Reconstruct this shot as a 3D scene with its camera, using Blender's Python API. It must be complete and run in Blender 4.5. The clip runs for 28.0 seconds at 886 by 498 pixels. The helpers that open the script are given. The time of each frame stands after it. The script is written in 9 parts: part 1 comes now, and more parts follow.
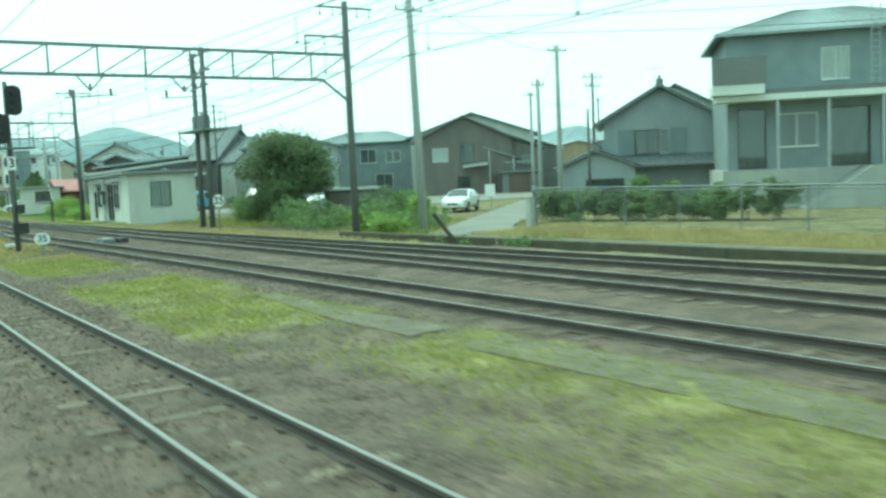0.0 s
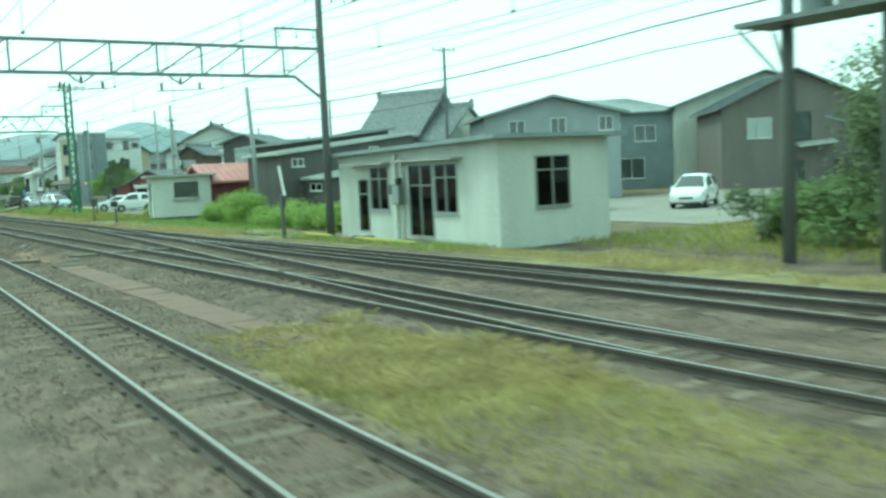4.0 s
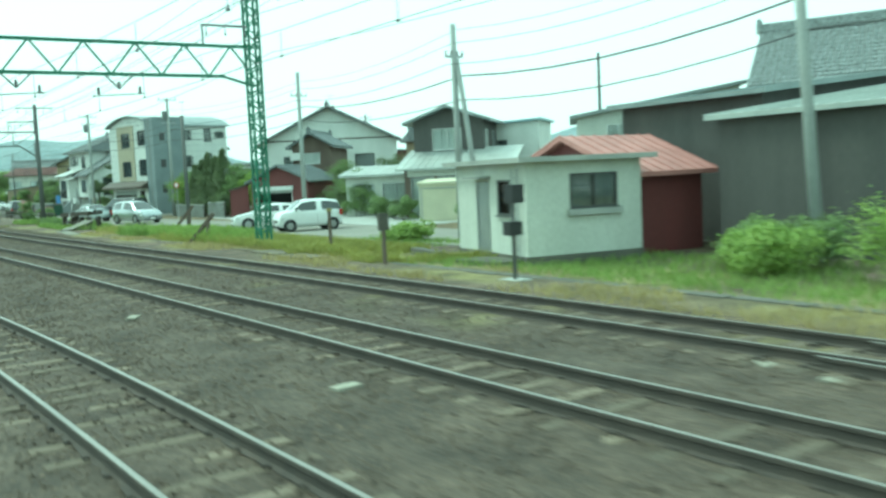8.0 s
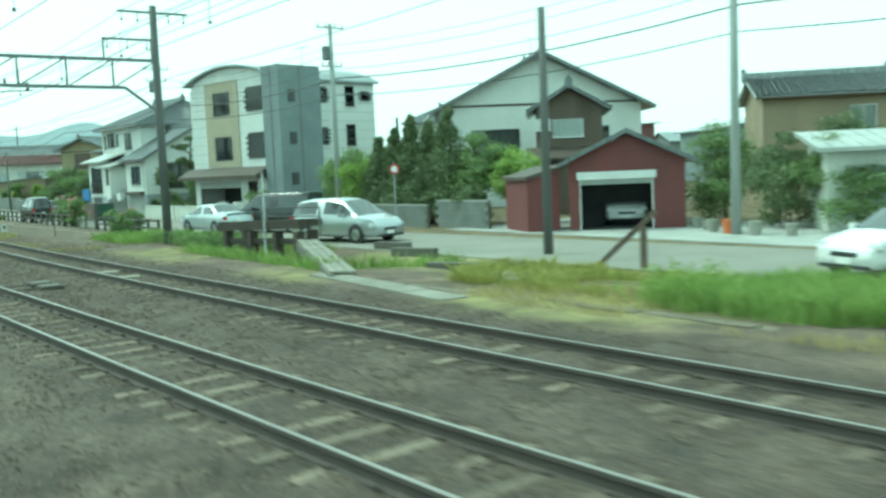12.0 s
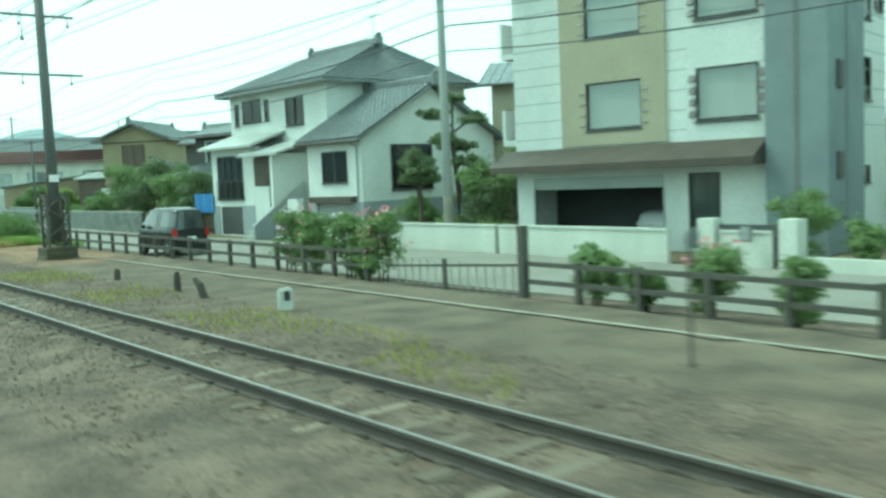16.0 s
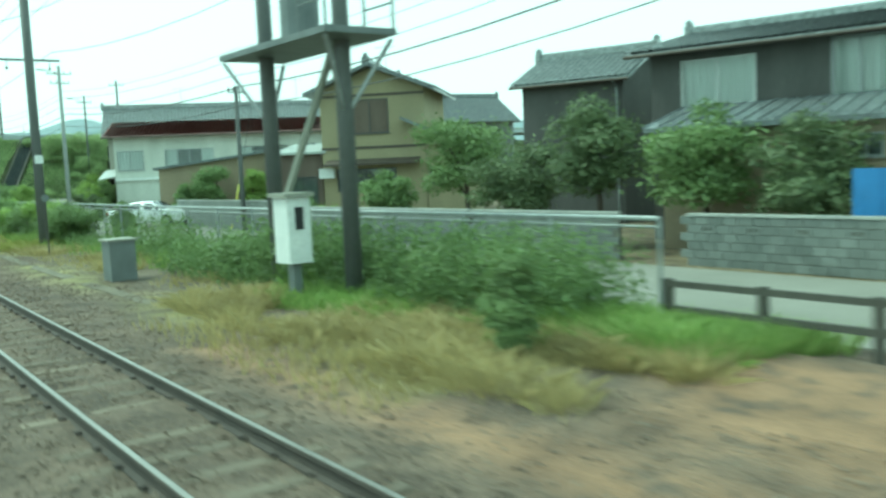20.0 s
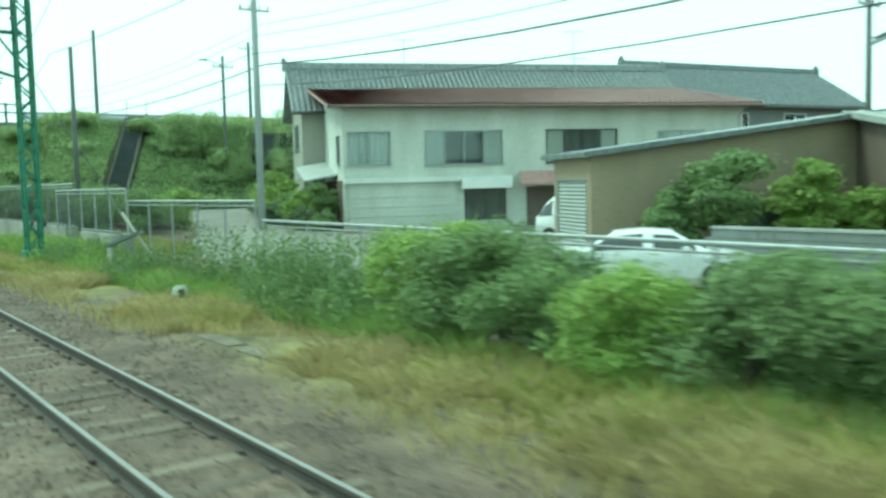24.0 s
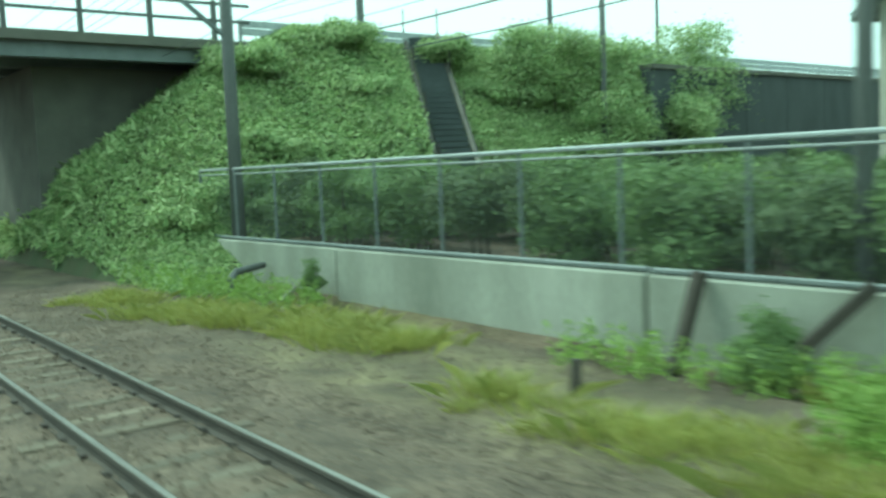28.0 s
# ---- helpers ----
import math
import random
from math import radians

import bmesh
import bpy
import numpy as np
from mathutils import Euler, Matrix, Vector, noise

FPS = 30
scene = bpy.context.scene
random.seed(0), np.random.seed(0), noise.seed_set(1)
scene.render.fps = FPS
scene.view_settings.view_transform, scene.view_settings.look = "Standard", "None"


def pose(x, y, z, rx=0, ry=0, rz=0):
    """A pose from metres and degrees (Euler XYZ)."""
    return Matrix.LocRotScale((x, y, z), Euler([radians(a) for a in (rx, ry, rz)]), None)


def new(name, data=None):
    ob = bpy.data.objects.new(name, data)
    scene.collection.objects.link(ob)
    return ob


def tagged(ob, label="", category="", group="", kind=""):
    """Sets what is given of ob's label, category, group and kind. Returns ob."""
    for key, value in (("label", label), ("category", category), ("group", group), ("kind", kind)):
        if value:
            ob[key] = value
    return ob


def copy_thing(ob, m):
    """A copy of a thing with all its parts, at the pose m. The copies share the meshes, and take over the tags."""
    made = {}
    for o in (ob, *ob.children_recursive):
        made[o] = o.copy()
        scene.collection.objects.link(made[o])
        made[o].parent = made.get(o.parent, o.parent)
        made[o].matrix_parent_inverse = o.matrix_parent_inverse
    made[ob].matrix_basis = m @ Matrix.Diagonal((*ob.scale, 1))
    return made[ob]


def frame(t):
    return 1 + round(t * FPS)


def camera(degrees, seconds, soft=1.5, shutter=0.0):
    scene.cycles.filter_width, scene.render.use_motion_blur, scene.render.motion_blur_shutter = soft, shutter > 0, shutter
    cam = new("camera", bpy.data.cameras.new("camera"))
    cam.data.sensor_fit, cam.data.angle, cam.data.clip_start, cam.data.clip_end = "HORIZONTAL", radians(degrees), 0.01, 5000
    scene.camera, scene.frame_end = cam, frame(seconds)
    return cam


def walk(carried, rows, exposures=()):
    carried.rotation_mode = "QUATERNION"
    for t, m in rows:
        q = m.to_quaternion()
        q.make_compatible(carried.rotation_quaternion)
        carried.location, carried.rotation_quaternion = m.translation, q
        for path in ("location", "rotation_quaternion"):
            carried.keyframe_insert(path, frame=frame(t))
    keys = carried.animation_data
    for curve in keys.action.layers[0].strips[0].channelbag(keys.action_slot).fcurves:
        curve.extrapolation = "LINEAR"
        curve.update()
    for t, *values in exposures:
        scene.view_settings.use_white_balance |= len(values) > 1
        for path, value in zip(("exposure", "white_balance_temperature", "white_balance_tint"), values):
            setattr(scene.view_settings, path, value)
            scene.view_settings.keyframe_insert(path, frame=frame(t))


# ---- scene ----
cam = camera(52.4, 28.0, soft=2.7, shutter=0.45)
PATH = [
    (0, pose(0.00, 0.00, 2.15, 85.08, 2.62, -34.50)),
    (0.5, pose(-0.00, 4.89, 2.15, 85.26, 2.58, -34.54)),
    (1, pose(-0.00, 9.77, 2.15, 84.95, 2.68, -34.43)),
    (1.5, pose(0.00, 14.66, 2.15, 85.00, 2.83, -33.95)),
    (2, pose(0.00, 19.54, 2.15, 85.03, 2.78, -33.66)),
    (2.5, pose(0.00, 24.42, 2.15, 84.98, 2.69, -33.58)),
    (3, pose(-0.00, 29.31, 2.15, 84.91, 2.73, -33.62)),
    (3.5, pose(0.00, 34.20, 2.15, 84.87, 2.59, -33.40)),
    (5.5, pose(0.29, 53.76, 2.15, 84.78, 2.91, -33.03)),
    (6, pose(0.37, 58.65, 2.15, 84.84, 2.98, -33.12)),
    (6.5, pose(0.46, 63.55, 2.15, 84.80, 3.06, -32.80)),
    (7, pose(0.55, 68.45, 2.15, 84.87, 3.02, -32.18)),
    (7.5, pose(0.63, 73.33, 2.15, 85.23, 2.82, -33.02)),
    (8, pose(0.70, 78.21, 2.15, 85.23, 2.68, -33.81)),
    (8.5, pose(0.77, 83.07, 2.15, 85.13, 2.54, -33.97)),
    (9, pose(0.85, 87.91, 2.15, 85.18, 2.62, -33.75)),
    (9.5, pose(0.92, 92.74, 2.15, 84.93, 2.49, -34.10)),
    (10, pose(0.99, 97.56, 2.15, 85.31, 2.46, -34.54)),
    (10.5, pose(1.06, 102.36, 2.15, 85.18, 2.61, -35.13)),
    (11, pose(1.14, 107.14, 2.15, 85.13, 2.71, -36.01)),
    (11.5, pose(1.23, 111.91, 2.15, 85.04, 2.77, -36.66)),
    (12, pose(1.33, 116.67, 2.15, 84.94, 2.44, -36.57)),
    (12.5, pose(1.43, 121.43, 2.15, 85.08, 2.38, -35.88)),
    (13, pose(1.56, 126.18, 2.15, 84.75, 2.69, -35.19)),
    (13.5, pose(1.69, 130.93, 2.15, 84.77, 2.79, -34.84)),
    (15.5, pose(2.64, 149.88, 2.15, 85.05, 2.62, -37.95)),
    (16, pose(2.94, 154.59, 2.15, 85.32, 2.46, -39.22)),
    (16.5, pose(3.25, 159.29, 2.15, 85.41, 2.42, -40.06)),
    (17, pose(3.56, 163.98, 2.15, 85.14, 2.50, -40.23)),
    (17.5, pose(3.88, 168.64, 2.15, 85.25, 2.53, -40.30)),
    (18, pose(4.21, 173.29, 2.15, 84.96, 2.76, -40.43)),
    (18.5, pose(4.53, 177.91, 2.15, 84.81, 2.69, -39.93)),
    (19, pose(4.83, 182.53, 2.15, 84.96, 2.36, -39.16)),
    (19.5, pose(5.11, 187.14, 2.15, 84.86, 2.63, -38.29)),
    (20, pose(5.33, 191.75, 2.15, 84.73, 2.62, -37.04)),
    (20.5, pose(5.52, 196.34, 2.15, 84.78, 2.50, -36.98)),
    (22.5, pose(6.01, 214.41, 2.15, 85.38, 1.55, -37.61)),
    (23, pose(6.08, 218.89, 2.15, 85.36, 1.50, -37.61)),
    (23.5, pose(6.15, 223.37, 2.15, 85.51, 1.45, -37.56)),
    (24, pose(6.22, 227.83, 2.15, 85.64, 1.43, -37.47)),
    (24.5, pose(6.29, 232.26, 2.15, 85.34, 1.53, -37.50)),
    (25, pose(6.36, 236.66, 2.15, 85.31, 1.36, -37.38)),
    (25.5, pose(6.45, 241.01, 2.15, 85.63, 1.04, -37.71)),
    (26, pose(6.52, 245.33, 2.15, 85.57, 1.19, -37.99)),
    (26.5, pose(6.60, 249.62, 2.15, 85.29, 1.31, -38.16)),
    (27, pose(6.68, 253.90, 2.15, 85.33, 1.23, -38.34)),
    (27.5, pose(6.74, 258.17, 2.15, 85.27, 1.61, -38.51)),
    (28, pose(6.81, 262.44, 2.15, 84.97, 2.34, -38.58)),
]

walk(cam, PATH, exposures=[(0.0, 0.83, 5550, -32.5), (28.0, 0.83, 5550, -32.5)])

# ---- sky and sun ----
world = bpy.data.worlds.new("world")
scene.world = world
world.use_nodes = True
wn, wl = world.node_tree.nodes, world.node_tree.links
sky = wn.new("ShaderNodeTexSky")
sky.sky_type = "NISHITA"
sky.sun_disc = False
sky.sun_elevation, sky.sun_rotation = radians(54), radians(329)
sky.air_density, sky.dust_density, sky.ozone_density = 1.2, 4.0, 1.0
cloud = wn.new("ShaderNodeMix")
cloud.data_type = "RGBA"
cloud.inputs[0].default_value = 0.8
cloud.inputs[7].default_value = (8.6, 9.6, 9.4, 1)
wl.new(sky.outputs[0], cloud.inputs[6])
wl.new(cloud.outputs[2], wn["Background"].inputs[0])
wn["Background"].inputs[1].default_value = 0.1
lamp = bpy.data.lights.new("sun", "SUN")
lamp.energy, lamp.angle, lamp.color = 1.3, radians(14), (1.0, 0.95, 0.88)
sun = new("sun", lamp)
sun.matrix_world = Matrix.Translation((-30, 150, 90)) @ Vector((0.3, -0.5, -0.81)).to_track_quat("-Z", "Y").to_matrix().to_4x4()

# ---- materials ----
MATS = {}


def mat(name, c1, c2=None, scale=3.0, rough=0.8, bump=0.15, metal=0.0, fine=30.0, spread=0.25, coat=0.0, random_tint=0.0, stretch=(1, 1, 1)):
    """Two scales of noise between two colours, fine grain in the value, and a bump."""
    m = bpy.data.materials.new(name)
    MATS[name] = m
    m.use_nodes = True
    n, l = m.node_tree.nodes, m.node_tree.links
    b = n["Principled BSDF"]
    c2 = c2 or tuple(v * 0.7 for v in c1)
    geo = n.new("ShaderNodeNewGeometry")
    mp = n.new("ShaderNodeMapping")
    mp.inputs["Scale"].default_value = stretch
    l.new(geo.outputs["Position"], mp.inputs["Vector"])
    n1 = n.new("ShaderNodeTexNoise")
    n1.inputs["Scale"].default_value, n1.inputs["Detail"].default_value = scale, 5
    n2 = n.new("ShaderNodeTexNoise")
    n2.inputs["Scale"].default_value, n2.inputs["Detail"].default_value = fine, 3
    for q in (n1, n2):
        l.new(mp.outputs[0], q.inputs["Vector"])
    ramp = n.new("ShaderNodeMapRange")
    ramp.inputs[1].default_value, ramp.inputs[2].default_value = 0.5 - spread, 0.5 + spread
    l.new(n1.outputs["Fac"], ramp.inputs[0])
    mix = n.new("ShaderNodeMix")
    mix.data_type = "RGBA"
    mix.inputs[6].default_value, mix.inputs[7].default_value = (*c1, 1), (*c2, 1)
    l.new(ramp.outputs[0], mix.inputs[0])
    hsv = n.new("ShaderNodeHueSaturation")
    val = n.new("ShaderNodeMapRange")
    val.inputs[3].default_value, val.inputs[4].default_value = 0.72, 1.28
    l.new(n2.outputs["Fac"], val.inputs[0])
    if random_tint:
        info = n.new("ShaderNodeObjectInfo")
        r2 = n.new("ShaderNodeMapRange")
        r2.inputs[3].default_value, r2.inputs[4].default_value = 1 - random_tint, 1 + random_tint
        l.new(info.outputs["Random"], r2.inputs[0])
        mul = n.new("ShaderNodeMath")
        mul.operation = "MULTIPLY"
        l.new(val.outputs[0], mul.inputs[0])
        l.new(r2.outputs[0], mul.inputs[1])
        l.new(mul.outputs[0], hsv.inputs["Value"])
    else:
        l.new(val.outputs[0], hsv.inputs["Value"])
    l.new(mix.outputs[2], hsv.inputs["Color"])
    l.new(hsv.outputs[0], b.inputs["Base Color"])
    b.inputs["Roughness"].default_value, b.inputs["Metallic"].default_value = rough, metal
    b.inputs["Coat Weight"].default_value = coat
    if bump:
        bp = n.new("ShaderNodeBump")
        bp.inputs["Strength"].default_value, bp.inputs["Distance"].default_value = bump, 0.03
        l.new(n2.outputs["Fac"], bp.inputs["Height"])
        l.new(bp.outputs[0], b.inputs["Normal"])
    return m


def leaf_mat(name, c1, c2):
    """Leaves: colour varies per leaf, and some light comes through."""
    m = bpy.data.materials.new(name)
    MATS[name] = m
    m.use_nodes = True
    n, l = m.node_tree.nodes, m.node_tree.links
    b = n["Principled BSDF"]
    geo = n.new("ShaderNodeNewGeometry")
    mix = n.new("ShaderNodeMix")
    mix.data_type = "RGBA"
    mix.inputs[6].default_value, mix.inputs[7].default_value = (*c1, 1), (*c2, 1)
    l.new(geo.outputs["Random Per Island"], mix.inputs[0])
    n1 = n.new("ShaderNodeTexNoise")
    n1.inputs["Scale"].default_value = 0.9
    l.new(geo.outputs["Position"], n1.inputs["Vector"])
    v = n.new("ShaderNodeMapRange")
    v.inputs[3].default_value, v.inputs[4].default_value = 0.6, 1.4
    l.new(n1.outputs["Fac"], v.inputs[0])
    hsv = n.new("ShaderNodeHueSaturation")
    l.new(mix.outputs[2], hsv.inputs["Color"])
    l.new(v.outputs[0], hsv.inputs["Value"])
    l.new(hsv.outputs[0], b.inputs["Base Color"])
    b.inputs["Roughness"].default_value = 0.6
    tr = n.new("ShaderNodeBsdfTranslucent")
    l.new(hsv.outputs[0], tr.inputs["Color"])
    ms = n.new("ShaderNodeMixShader")
    ms.inputs[0].default_value = 0.3
    l.new(b.outputs[0], ms.inputs[1])
    l.new(tr.outputs[0], ms.inputs[2])
    l.new(ms.outputs[0], n["Material Output"].inputs["Surface"])
    return m


def glass_mat(name, tint=(0.9, 0.93, 0.92), gloss=0.02):
    """A pane: clear, with a mirror part that grows towards grazing angles."""
    m = bpy.data.materials.new(name)
    MATS[name] = m
    m.use_nodes = True
    n, l = m.node_tree.nodes, m.node_tree.links
    fr = n.new("ShaderNodeFresnel")
    fr.inputs[0].default_value = 1.6
    tr = n.new("ShaderNodeBsdfTransparent")
    tr.inputs[0].default_value = (*tint, 1)
    gl = n.new("ShaderNodeBsdfGlossy")
    gl.inputs["Roughness"].default_value = gloss
    ms = n.new("ShaderNodeMixShader")
    l.new(fr.outputs[0], ms.inputs[0])
    l.new(tr.outputs[0], ms.inputs[1])
    l.new(gl.outputs[0], ms.inputs[2])
    l.new(ms.outputs[0], n["Material Output"].inputs["Surface"])
    return m


mat("wall_white", (0.72, 0.74, 0.71), (0.58, 0.61, 0.58), 0.7, 0.85, 0.1, stretch=(1, 1, 0.3))
mat("wall_offwhite", (0.62, 0.64, 0.58), (0.46, 0.48, 0.43), 0.9, 0.85, 0.12, stretch=(1, 1, 0.25))
mat("wall_greybeige", (0.4, 0.39, 0.33), (0.3, 0.295, 0.25), 0.9, 0.85, 0.15, stretch=(1, 1, 0.2))
mat("wall_grey", (0.34, 0.37, 0.38), (0.26, 0.29, 0.3), 0.8, 0.8, 0.1, stretch=(1, 1, 0.3))
mat("wall_bluegrey", (0.24, 0.28, 0.29), (0.18, 0.21, 0.22), 0.8, 0.8, 0.1)
mat("wall_darkgrey", (0.2, 0.205, 0.2), (0.145, 0.15, 0.148), 0.8, 0.75, 0.1, stretch=(1, 1, 0.3))
mat("wall_brown", (0.17, 0.155, 0.14), (0.125, 0.115, 0.105), 0.8, 0.75, 0.15, stretch=(1, 1, 0.3))
mat("net_green", (0.045, 0.1, 0.065), (0.03, 0.065, 0.045), 3, 0.8, 0.2)
mat("roof_green", (0.1, 0.19, 0.16), (0.08, 0.15, 0.13), 1.2, 0.5, 0.1)
mat("wall_cream", (0.62, 0.6, 0.44), (0.52, 0.5, 0.37), 0.8, 0.8, 0.1)
mat("wall_beige", (0.42, 0.38, 0.28), (0.36, 0.33, 0.25), 0.8, 0.8, 0.1)
mat("wall_ochre", (0.34, 0.3, 0.185), (0.27, 0.24, 0.15), 0.8, 0.85, 0.1, stretch=(1, 1, 0.3))
mat("wall_tan", (0.34, 0.28, 0.19), (0.26, 0.215, 0.15), 0.8, 0.85, 0.1, stretch=(1, 1, 0.3))
mat("wall_red", (0.17, 0.05, 0.05), (0.11, 0.04, 0.04), 0.8, 0.7, 0.15, stretch=(1, 1, 0.2))
mat("black_wood", (0.068, 0.066, 0.063), (0.1, 0.097, 0.091), 1.2, 0.75, 0.4, stretch=(1, 1, 0.12))
mat("dark_wood", (0.1, 0.075, 0.06), (0.15, 0.12, 0.095), 1.2, 0.8, 0.4, stretch=(1, 1, 0.2))
mat("buffer_wood", (0.075, 0.062, 0.05), (0.045, 0.038, 0.032), 1.5, 0.85, 0.4)
mat("grey_wood", (0.16, 0.15, 0.13), (0.1, 0.09, 0.08), 2, 0.85, 0.4)
mat("brown_trim", (0.09, 0.07, 0.055), (0.06, 0.05, 0.04), 2, 0.6, 0.2)
mat("tile_dark", (0.22, 0.245, 0.25), (0.1, 0.112, 0.116), 6.0, 0.24, 0.3, fine=14)
mat("tile_grey", (0.33, 0.36, 0.36), (0.15, 0.165, 0.165), 6.0, 0.22, 0.3, fine=14)
mat("tile_silver", (0.22, 0.24, 0.24), (0.12, 0.135, 0.135), 9.0, 0.17, 0.35, fine=14)
mat("metal_roof", (0.3, 0.34, 0.34), (0.22, 0.25, 0.25), 1.0, 0.42, 0.1, metal=0.3)
mat("metal_roof_light", (0.5, 0.53, 0.5), (0.36, 0.38, 0.36), 1.0, 0.45, 0.1, metal=0.2)
mat("metal_roof_blue", (0.36, 0.5, 0.56), (0.28, 0.42, 0.48), 1.0, 0.45, 0.1, metal=0.1)
mat("roof_red", (0.5, 0.24, 0.22), (0.38, 0.18, 0.165), 1.2, 0.6, 0.1)
mat("roof_pink", (0.5, 0.33, 0.3), (0.34, 0.19, 0.175), 6, 0.4, 0.2)
mat("concrete", (0.42, 0.43, 0.4), (0.28, 0.29, 0.27), 0.9, 0.9, 0.25, stretch=(1, 1, 0.4))
mat("concrete_mossy", (0.085, 0.083, 0.05), (0.05, 0.045, 0.03), 3, 0.95, 0.5)
mat("dusty_slab", (0.2, 0.175, 0.125), (0.095, 0.082, 0.06), 2.2, 0.95, 0.45)
mat("concrete_dark", (0.15, 0.145, 0.12), (0.095, 0.093, 0.078), 1.2, 0.9, 0.3)
mat("kerb_worn", (0.3, 0.29, 0.245), (0.15, 0.145, 0.115), 1.4, 0.92, 0.3)
mat("concrete_light", (0.4, 0.4, 0.345), (0.19, 0.195, 0.16), 0.8, 0.9, 0.25, stretch=(1, 1, 0.25))
mat("block_grey", (0.21, 0.225, 0.21), (0.135, 0.15, 0.14), 1.5, 0.92, 0.3, random_tint=0.15)
mat("asphalt", (0.26, 0.25, 0.215), (0.19, 0.185, 0.16), 0.5, 0.9, 0.25, fine=60)
mat("rust_slab", (0.19, 0.125, 0.095), (0.13, 0.09, 0.07), 1.5, 0.9, 0.3)
mat("line_paint", (0.36, 0.345, 0.28), (0.22, 0.205, 0.165), 3, 0.85, 0.1)
mat("paint_white", (0.78, 0.79, 0.77), (0.68, 0.7, 0.68), 2, 0.5, 0.05)
mat("paint_yellow", (0.62, 0.58, 0.12), (0.5, 0.46, 0.1), 2, 0.6, 0.05)
mat("paint_worn_yellow", (0.3, 0.27, 0.1), (0.2, 0.17, 0.09), 6, 0.8, 0.05)
mat("paint_black", (0.018, 0.019, 0.02), (0.03, 0.03, 0.032), 2, 0.55, 0.05)
mat("frame_alu", (0.4, 0.42, 0.42), (0.32, 0.34, 0.34), 2, 0.4, 0.03, metal=0.6)
mat("frame_white", (0.7, 0.72, 0.7), (0.6, 0.62, 0.6), 2, 0.5, 0.03)
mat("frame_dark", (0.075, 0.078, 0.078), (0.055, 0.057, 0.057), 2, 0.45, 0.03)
mat("curtain_white", (0.82, 0.83, 0.81), (0.7, 0.71, 0.69), 3, 0.9, 0.1, stretch=(4, 4, 0.3))
mat("backing_grey", (0.22, 0.235, 0.23), (0.13, 0.14, 0.14), 2.2, 0.9, 0.1, stretch=(2.5, 2.5, 0.4))
mat("room_shade", (0.06, 0.065, 0.065), (0.035, 0.04, 0.04), 1, 0.9, 0.0)
mat("shutter", (0.4, 0.43, 0.41), (0.33, 0.35, 0.33), 1.0, 0.5, 0.1, metal=0.3)
mat("galvanised", (0.4, 0.42, 0.42), (0.3, 0.32, 0.32), 4, 0.45, 0.1, metal=0.5)
mat("pole_concrete", (0.36, 0.38, 0.36), (0.27, 0.29, 0.28), 1.5, 0.85, 0.15, stretch=(1, 1, 0.3))
mat("pole_dark", (0.125, 0.13, 0.124), (0.085, 0.09, 0.087), 2, 0.7, 0.15, stretch=(1, 1, 0.3))
mat("mast_green", (0.055, 0.19, 0.115), (0.04, 0.14, 0.085), 2, 0.65, 0.1)
mat("steel_grey", (0.2, 0.22, 0.22), (0.14, 0.155, 0.155), 2, 0.55, 0.1, metal=0.3)
mat("wire_mesh", (0.12, 0.135, 0.125), (0.08, 0.09, 0.085), 3, 0.7, 0.0)
mat("wire", (0.07, 0.08, 0.08), (0.05, 0.055, 0.055), 2, 0.6, 0.0)
mat("insulator", (0.12, 0.12, 0.12), (0.08, 0.08, 0.08), 3, 0.3, 0.0)
mat("rail_side", (0.085, 0.07, 0.058), (0.055, 0.048, 0.042), 3, 0.85, 0.2)
mat("rail_top", (0.34, 0.32, 0.29), (0.24, 0.22, 0.2), 5, 0.36, 0.02, metal=0.75, stretch=(1, 0.1, 1))
mat("sleeper", (0.19, 0.155, 0.115), (0.11, 0.092, 0.07), 3, 0.92, 0.4, random_tint=0.3, stretch=(0.3, 2, 1))
mat("sleeper_concrete", (0.25, 0.235, 0.19), (0.16, 0.15, 0.12), 3, 0.9, 0.25, random_tint=0.2)
mat("stone", (0.25, 0.195, 0.145), (0.095, 0.075, 0.058), 6, 0.95, 0.2)
mat("stone_dark", (0.19, 0.15, 0.115), (0.07, 0.056, 0.044), 6, 0.95, 0.2)
mat("fence_brown", (0.095, 0.09, 0.075), (0.065, 0.062, 0.052), 3, 0.8, 0.2)
mat("bark", (0.11, 0.09, 0.07), (0.07, 0.055, 0.045), 5, 0.95, 0.5)
mat("blue_sheet", (0.06, 0.2, 0.48), (0.05, 0.16, 0.38), 2, 0.5, 0.3)
mat("car_white", (0.76, 0.78, 0.77), (0.72, 0.74, 0.73), 1, 0.22, 0.0, coat=0.6)
mat("car_silver", (0.48, 0.52, 0.53), (0.45, 0.49, 0.5), 1, 0.25, 0.0, metal=0.6, coat=0.6)
mat("car_paleblue", (0.55, 0.62, 0.63), (0.52, 0.59, 0.6), 1, 0.25, 0.0, metal=0.3, coat=0.6)
mat("car_black", (0.016, 0.019, 0.02), (0.02, 0.022, 0.023), 1, 0.22, 0.0, coat=0.3)
mat("car_blue", (0.12, 0.26, 0.36), (0.1, 0.22, 0.32), 1, 0.25, 0.0, coat=0.6)
mat("car_glass", (0.035, 0.042, 0.042), (0.045, 0.052, 0.052), 1, 0.05, 0.0, coat=0.8)
mat("bucket_orange", (0.55, 0.16, 0.05), (0.48, 0.14, 0.05), 3, 0.5, 0.0)
